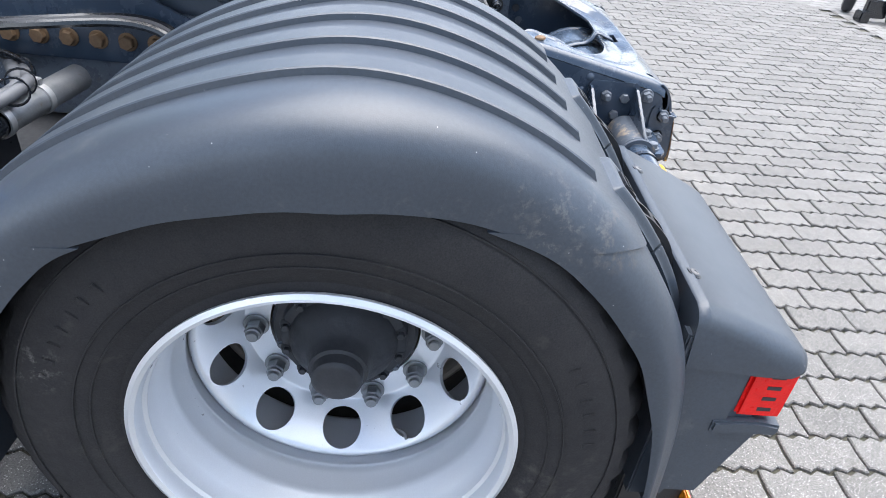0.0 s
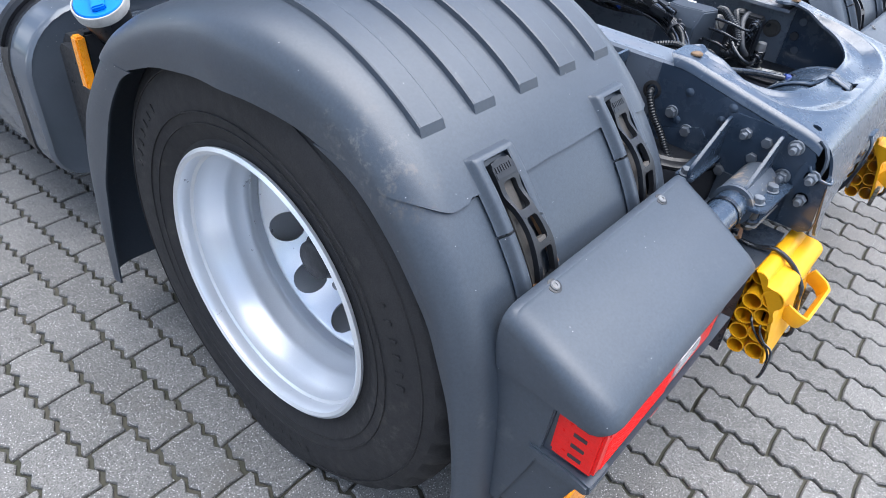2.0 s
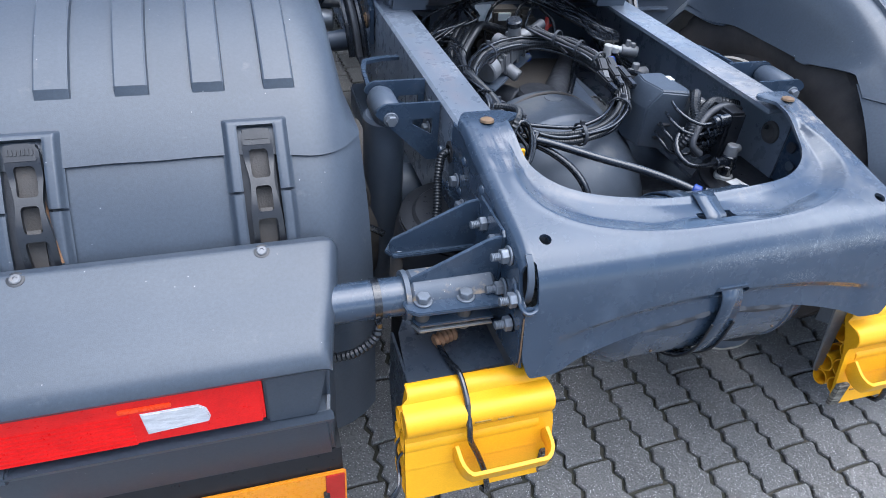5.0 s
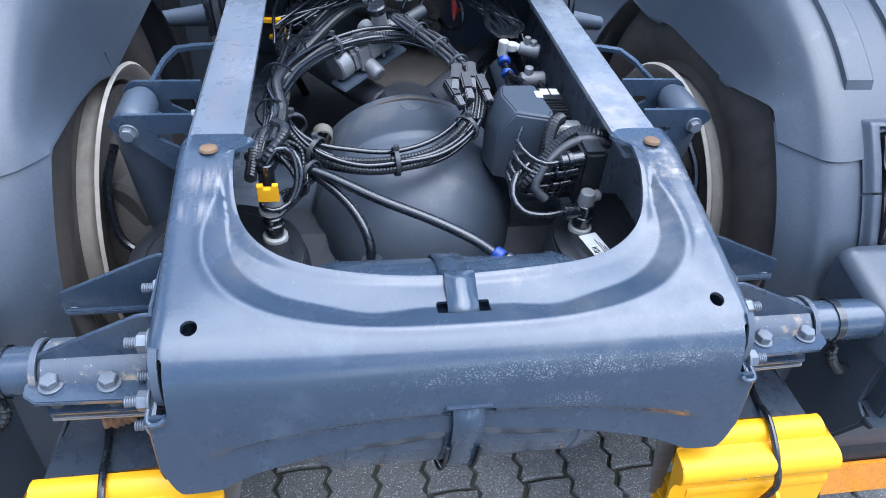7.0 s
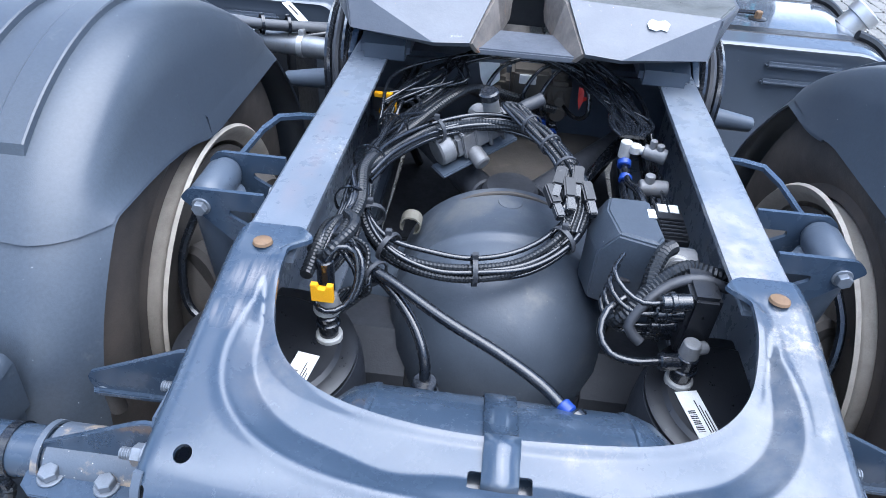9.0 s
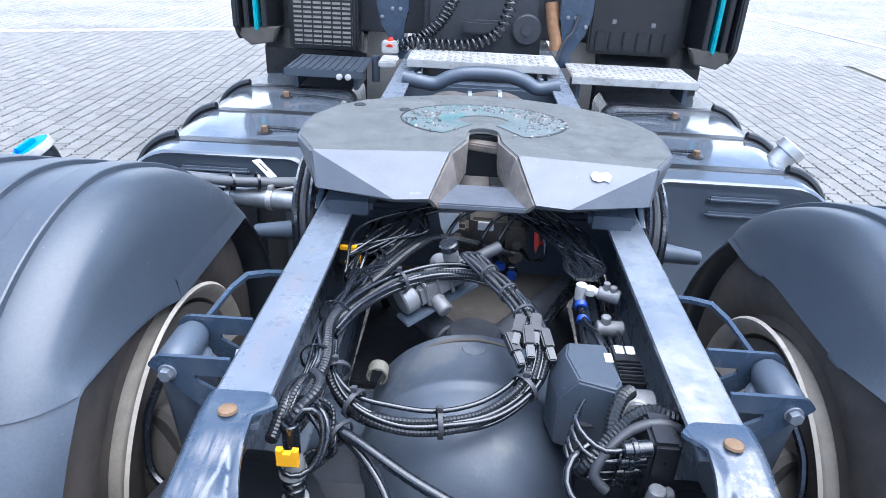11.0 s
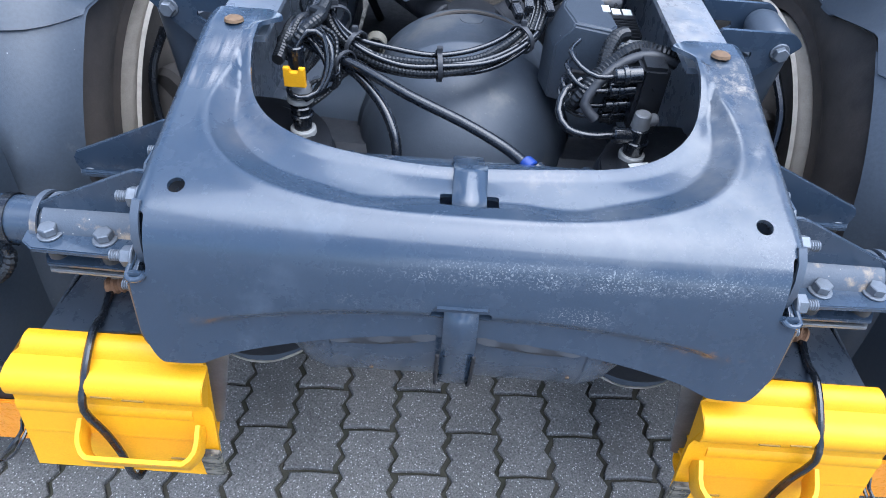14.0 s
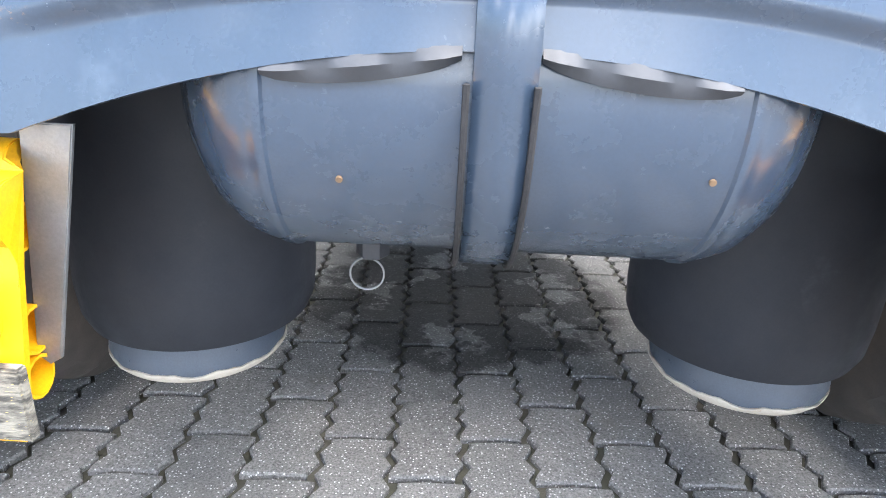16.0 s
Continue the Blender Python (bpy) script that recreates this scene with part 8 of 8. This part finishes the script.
hose(bm, [(-0.97, 1.43, 0.70), (-0.88, 1.432, 0.712), (-0.72, 1.435, 0.715), (-0.58, 1.42, 0.715)], 0.026, 18)
part("rubber_sleeve", bm, CABLE, silencer, "black rubber sleeve")
bm = bmesh.new()
rod(bm, (-0.72, 1.435, 0.716), (-0.46, 1.40, 0.716), 0.030, seg=24, bevel=0.003)
part("pipe", bm, STEEL, silencer, "bare steel pipe")
for x, y in ((-0.725, 1.436), (-0.60, 1.420)):
    bm = bmesh.new()
    lathe(bm, [(-0.008, 0.030), (-0.008, 0.034), (0.008, 0.034), (0.008, 0.030)], (x, y, 0.716), (1, -0.13, 0), 20, closed=True)
    part("hose_clip", bm, ALU, silencer, "bright hose clip")
    bm = bmesh.new()
    box(bm, (x - 0.008, y - 0.012, 0.745), (x + 0.008, y + 0.012, 0.762), 0.002)
    part("clip_screw", bm, ALU, silencer)
bm = bmesh.new()
box(bm, (-0.955, 1.45, 0.690), (-0.890, 1.475, 0.745), 0.006)
rod(bm, (-0.925, 1.452, 0.728), (-0.925, 1.436, 0.728), 0.016, seg=6, bevel=0.002)
part("bolted_bracket", bm, DIRTY, silencer, "rusty bolted bracket")
for s in (-1, 1):
    g = thing("cable_run", (s * 0.41, 1.05, 0.80), "grey hoses strapped along the outside of the frame rail", "hoses")
    for k in range(3):
        bm = bmesh.new()
        hose(bm, [(s * (0.41 + 0.02 * k), 1.12, 0.70), (s * (0.42 + 0.02 * k), 1.16, 0.80), (s * (0.43 + 0.02 * k), 1.25, 0.85), (s * (0.46 + 0.02 * k), 1.45, 0.84), (s * (0.48 + 0.02 * k), 1.75, 0.80)], 0.010, 8)
        part("hose", bm, GREY_CABLE if k % 2 else CABLE, g)
    bm = bmesh.new()
    rod(bm, (s * 0.39, 1.28, 0.70), (s * 0.62, 1.32, 0.66), 0.036, 0.02, seg=18, bevel=0.003)
    part("tapered_pipe", bm, FRAME_DARK, g)

# ---- hand cart that stands in the yard ----
cart = thing("hand_cart", (4.65, -3.6, 0), "hand cart with grey pneumatic wheels and blue hubs", "cart")
for x, y in ((4.40, -3.75), (4.78, -3.52)):
    bm = bmesh.new()
    o, ax = (x, y, 0.17), (0.5, 0.85, 0)
    lathe(bm, [(-0.045, 0.09), (-0.055, 0.12), (-0.045, 0.155), (-0.02, 0.17), (0.02, 0.17), (0.045, 0.155), (0.055, 0.12), (0.045, 0.09)], o, ax, 36, closed=True)
    w = part("tyre", bm, GREY_CABLE, cart, "grey pneumatic tyre")
    bm = bmesh.new()
    lathe(bm, [(-0.03, 0.001), (-0.03, 0.03), (-0.02, 0.09), (0.02, 0.09), (0.03, 0.03), (0.03, 0.001)], o, ax, 24)
    hubc = part("rim", bm, BLUE, cart, "blue hub")
    for k in range(8):
        bm = bmesh.new()
        a = radians(45 * k)
        f = axis_frame(ax)
        c = Vector(o) + f @ Vector((0.062 * math.cos(a), 0.062 * math.sin(a), -0.028))
        c2 = Vector(o) + f @ Vector((0.062 * math.cos(a), 0.062 * math.sin(a), 0.028))
        rod(bm, c, c2, 0.012, seg=8)
        part("spoke_gap", bm, INK, w)
bm = bmesh.new()
hose(bm, [(4.40, -3.75, 0.17), (4.60, -3.63, 0.17), (4.78, -3.52, 0.17)], 0.014, 8)
part("axle", bm, ALU, cart)
for d in (0.0, 0.25):
    bm = bmesh.new()
    hose(bm, [(4.45 + d, -3.70 + 0.15 * d, 0.17), (4.52 + d, -3.85 + 0.15 * d, 0.45), (4.60 + d, -4.0 + 0.15 * d, 1.1)], 0.014, 8)
    part("handle_tube", bm, ALU, cart)
bm = bmesh.new()
box(bm, (4.32, -3.50, 0.0), (4.44, -3.40, 0.10), 0.01)
box(bm, (4.36, -3.66, 0.04), (4.42, -3.45, 0.20), 0.01)
part("foot", bm, CABLE, cart)
bm = bmesh.new()
box(bm, (4.40, -3.60, 0.17), (4.58, -3.50, 0.24), 0.006)
part("white_plate", bm, WHITE_PLASTIC, cart)


# ---- paving ----
PX, PY, TURN = 0.1125, 0.2033, radians(2.3)


def paver_outline(inset):
    """A paver with toothed long sides, about its middle."""
    w, h, a = PX / 2 - 0.0055 - inset, PY / 2 - 0.0042 - inset, 0.0068
    right = [(w + (a if k % 2 else -a), -h + 2 * h * (k + 0.5) / 8) for k in range(8)]
    left = [(-w + (a if k % 2 else -a), -h + 2 * h * (k + 0.5) / 8) for k in range(8)]
    return [(-w - a, -h), (0, -h + 0.003), (w - a, -h), *right, (w + a, h), (0, h + 0.003), (-w + a, h), *left[::-1]]


TOP, RIM_LOW = paver_outline(0.003), paver_outline(0.0)


def paver_mesh():
    bm = bmesh.new()
    low = [bm.verts.new((x, y, -0.012)) for x, y in RIM_LOW]
    mid = [bm.verts.new((x, y, -0.0035)) for x, y in RIM_LOW]
    top = [bm.verts.new((x, y, 0)) for x, y in TOP]
    for a, b in ((low, mid), (mid, top)):
        for i in range(len(a)):
            j = (i + 1) % len(a)
            bm.faces.new((a[i], a[j], b[j], b[i]))
    bm.faces.new(top)
    mesh = bpy.data.meshes.new("paver")
    bm.to_mesh(mesh)
    bm.free()
    mesh.materials.append(PAVER)
    return mesh


paving = thing("pavement", (0, 0, 0), "grey concrete interlocking pavers with toothed sides and mossy joints", "pavement", kind="structure")
PAVER_MESH = paver_mesh()
rest_verts, rest_faces = [], []
count = 0
for i in range(-48, 44):
    for j in range(-18, 42):
        x = 0.023 + PX * (i + 0.5)
        y = (0.148 if i % 2 else 0.2475) + PY * (j + 0.5)
        wx, wy = x * math.cos(TURN) - y * math.sin(TURN), x * math.sin(TURN) + y * math.cos(TURN)
        rnd = random.random
        z, tx, ty, tz = (rnd() - 0.5) * 0.004, (rnd() - 0.5) * 0.012, (rnd() - 0.5) * 0.012, TURN + (rnd() - 0.5) * 0.012
        m = Matrix.Translation((wx, wy, z)) @ Euler((tx, ty, tz)).to_matrix().to_4x4()
        if -1.95 < wx < 0.95 and -0.75 < wy < 1.68:
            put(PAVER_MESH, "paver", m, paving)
            count += 1
        else:
            n = len(rest_verts)
            k = len(TOP)
            rest_verts += [m @ Vector((a, b, -0.012)) for a, b in RIM_LOW] + [m @ Vector((a, b, -0.0035)) for a, b in RIM_LOW] + [m @ Vector((a, b, 0)) for a, b in TOP]
            for r in (0, k):
                rest_faces += [(n + r + q, n + r + (q + 1) % k, n + r + k + (q + 1) % k, n + r + k + q) for q in range(k)]
            rest_faces.append(tuple(range(n + 2 * k, n + 3 * k)))
mesh = bpy.data.meshes.new("pavers_around")
mesh.from_pydata(rest_verts, [], rest_faces)
mesh.materials.append(PAVER_REST)
around = new("pavers_around", mesh)
around.parent = paving
tagged(around, "weathered grey pavers of the yard", kind="stuff")


# the yard goes on: beyond the laid pavers their pattern is in the material
def far_material():
    m = bpy.data.materials.new("far_paving")
    m.use_nodes = True
    nodes, links = m.node_tree.nodes, m.node_tree.links
    bsdf = nodes["Principled BSDF"]
    coords, turn, brick = nodes.new("ShaderNodeTexCoord"), nodes.new("ShaderNodeMapping"), nodes.new("ShaderNodeTexBrick")
    turn.inputs["Rotation"].default_value = (0, 0, radians(90) - TURN)
    links.new(coords.outputs["Object"], turn.inputs["Vector"])
    links.new(turn.outputs["Vector"], brick.inputs["Vector"])
    for key, value in (("Scale", 1.0), ("Brick Width", PY), ("Row Height", PX), ("Mortar Size", 0.006), ("Mortar Smooth", 0.3), ("Bias", -0.2)):
        brick.inputs[key].default_value = value
    brick.inputs["Color1"].default_value, brick.inputs["Color2"].default_value, brick.inputs["Mortar"].default_value = (0.24, 0.235, 0.225, 1), (0.17, 0.167, 0.16, 1), (0.06, 0.057, 0.048, 1)
    patches = nodes.new("ShaderNodeTexNoise")
    patches.inputs["Scale"].default_value, patches.inputs["Detail"].default_value = 0.6, 8
    links.new(coords.outputs["Object"], patches.inputs["Vector"])
    span = nodes.new("ShaderNodeMapRange")
    span.inputs["From Min"].default_value, span.inputs["From Max"].default_value = 0.3, 0.7
    span.inputs["To Min"].default_value, span.inputs["To Max"].default_value = 0.8, 1.2
    links.new(patches.outputs["Fac"], span.inputs["Value"])
    scaled = nodes.new("ShaderNodeVectorMath")
    scaled.operation = "SCALE"
    links.new(brick.outputs["Color"], scaled.inputs[0])
    links.new(span.outputs["Result"], scaled.inputs["Scale"])
    links.new(scaled.outputs["Vector"], bsdf.inputs["Base Color"])
    bsdf.inputs["Roughness"].default_value = 0.85
    bump = nodes.new("ShaderNodeBump")
    bump.inputs["Strength"].default_value, bump.inputs["Distance"].default_value, bump.invert = 0.6, 0.004, True
    links.new(brick.outputs["Fac"], bump.inputs["Height"])
    links.new(bump.outputs["Normal"], bsdf.inputs["Normal"])
    return m


bm = bmesh.new()
hole, far = [(-5.2, -3.25), (4.75, -3.35), (4.75, 8.4), (-5.3, 8.4)], 250.0
inner = [bm.verts.new((x, y, -0.002)) for x, y in hole]
outer = [bm.verts.new((x, y, -0.002)) for x, y in ((-far, -far), (far, -far), (far, far), (-far, far))]
for i in range(4):
    j = (i + 1) % 4
    bm.faces.new((outer[i], outer[j], inner[j], inner[i]))
tagged(part("far_pavement", bm, far_material(), smooth=0), "grey paved yard stretching into the distance", "pavement", kind="structure")
for line in ([(-9.0, 6.3), (-3.0, 8.75), (-3.0, 8.95), (-9.0, 6.5)], [(5.05, 14.5), (6.1, 9.6), (6.3, 9.6), (5.25, 14.5)]):
    bm = bmesh.new()
    bm.faces.new([bm.verts.new((x, y, 0.0025)) for x, y in line])
    tagged(solid(part("painted_line", bm, LINE, smooth=0), 0.002), "worn pale line painted on the paving", "line", kind="structure")
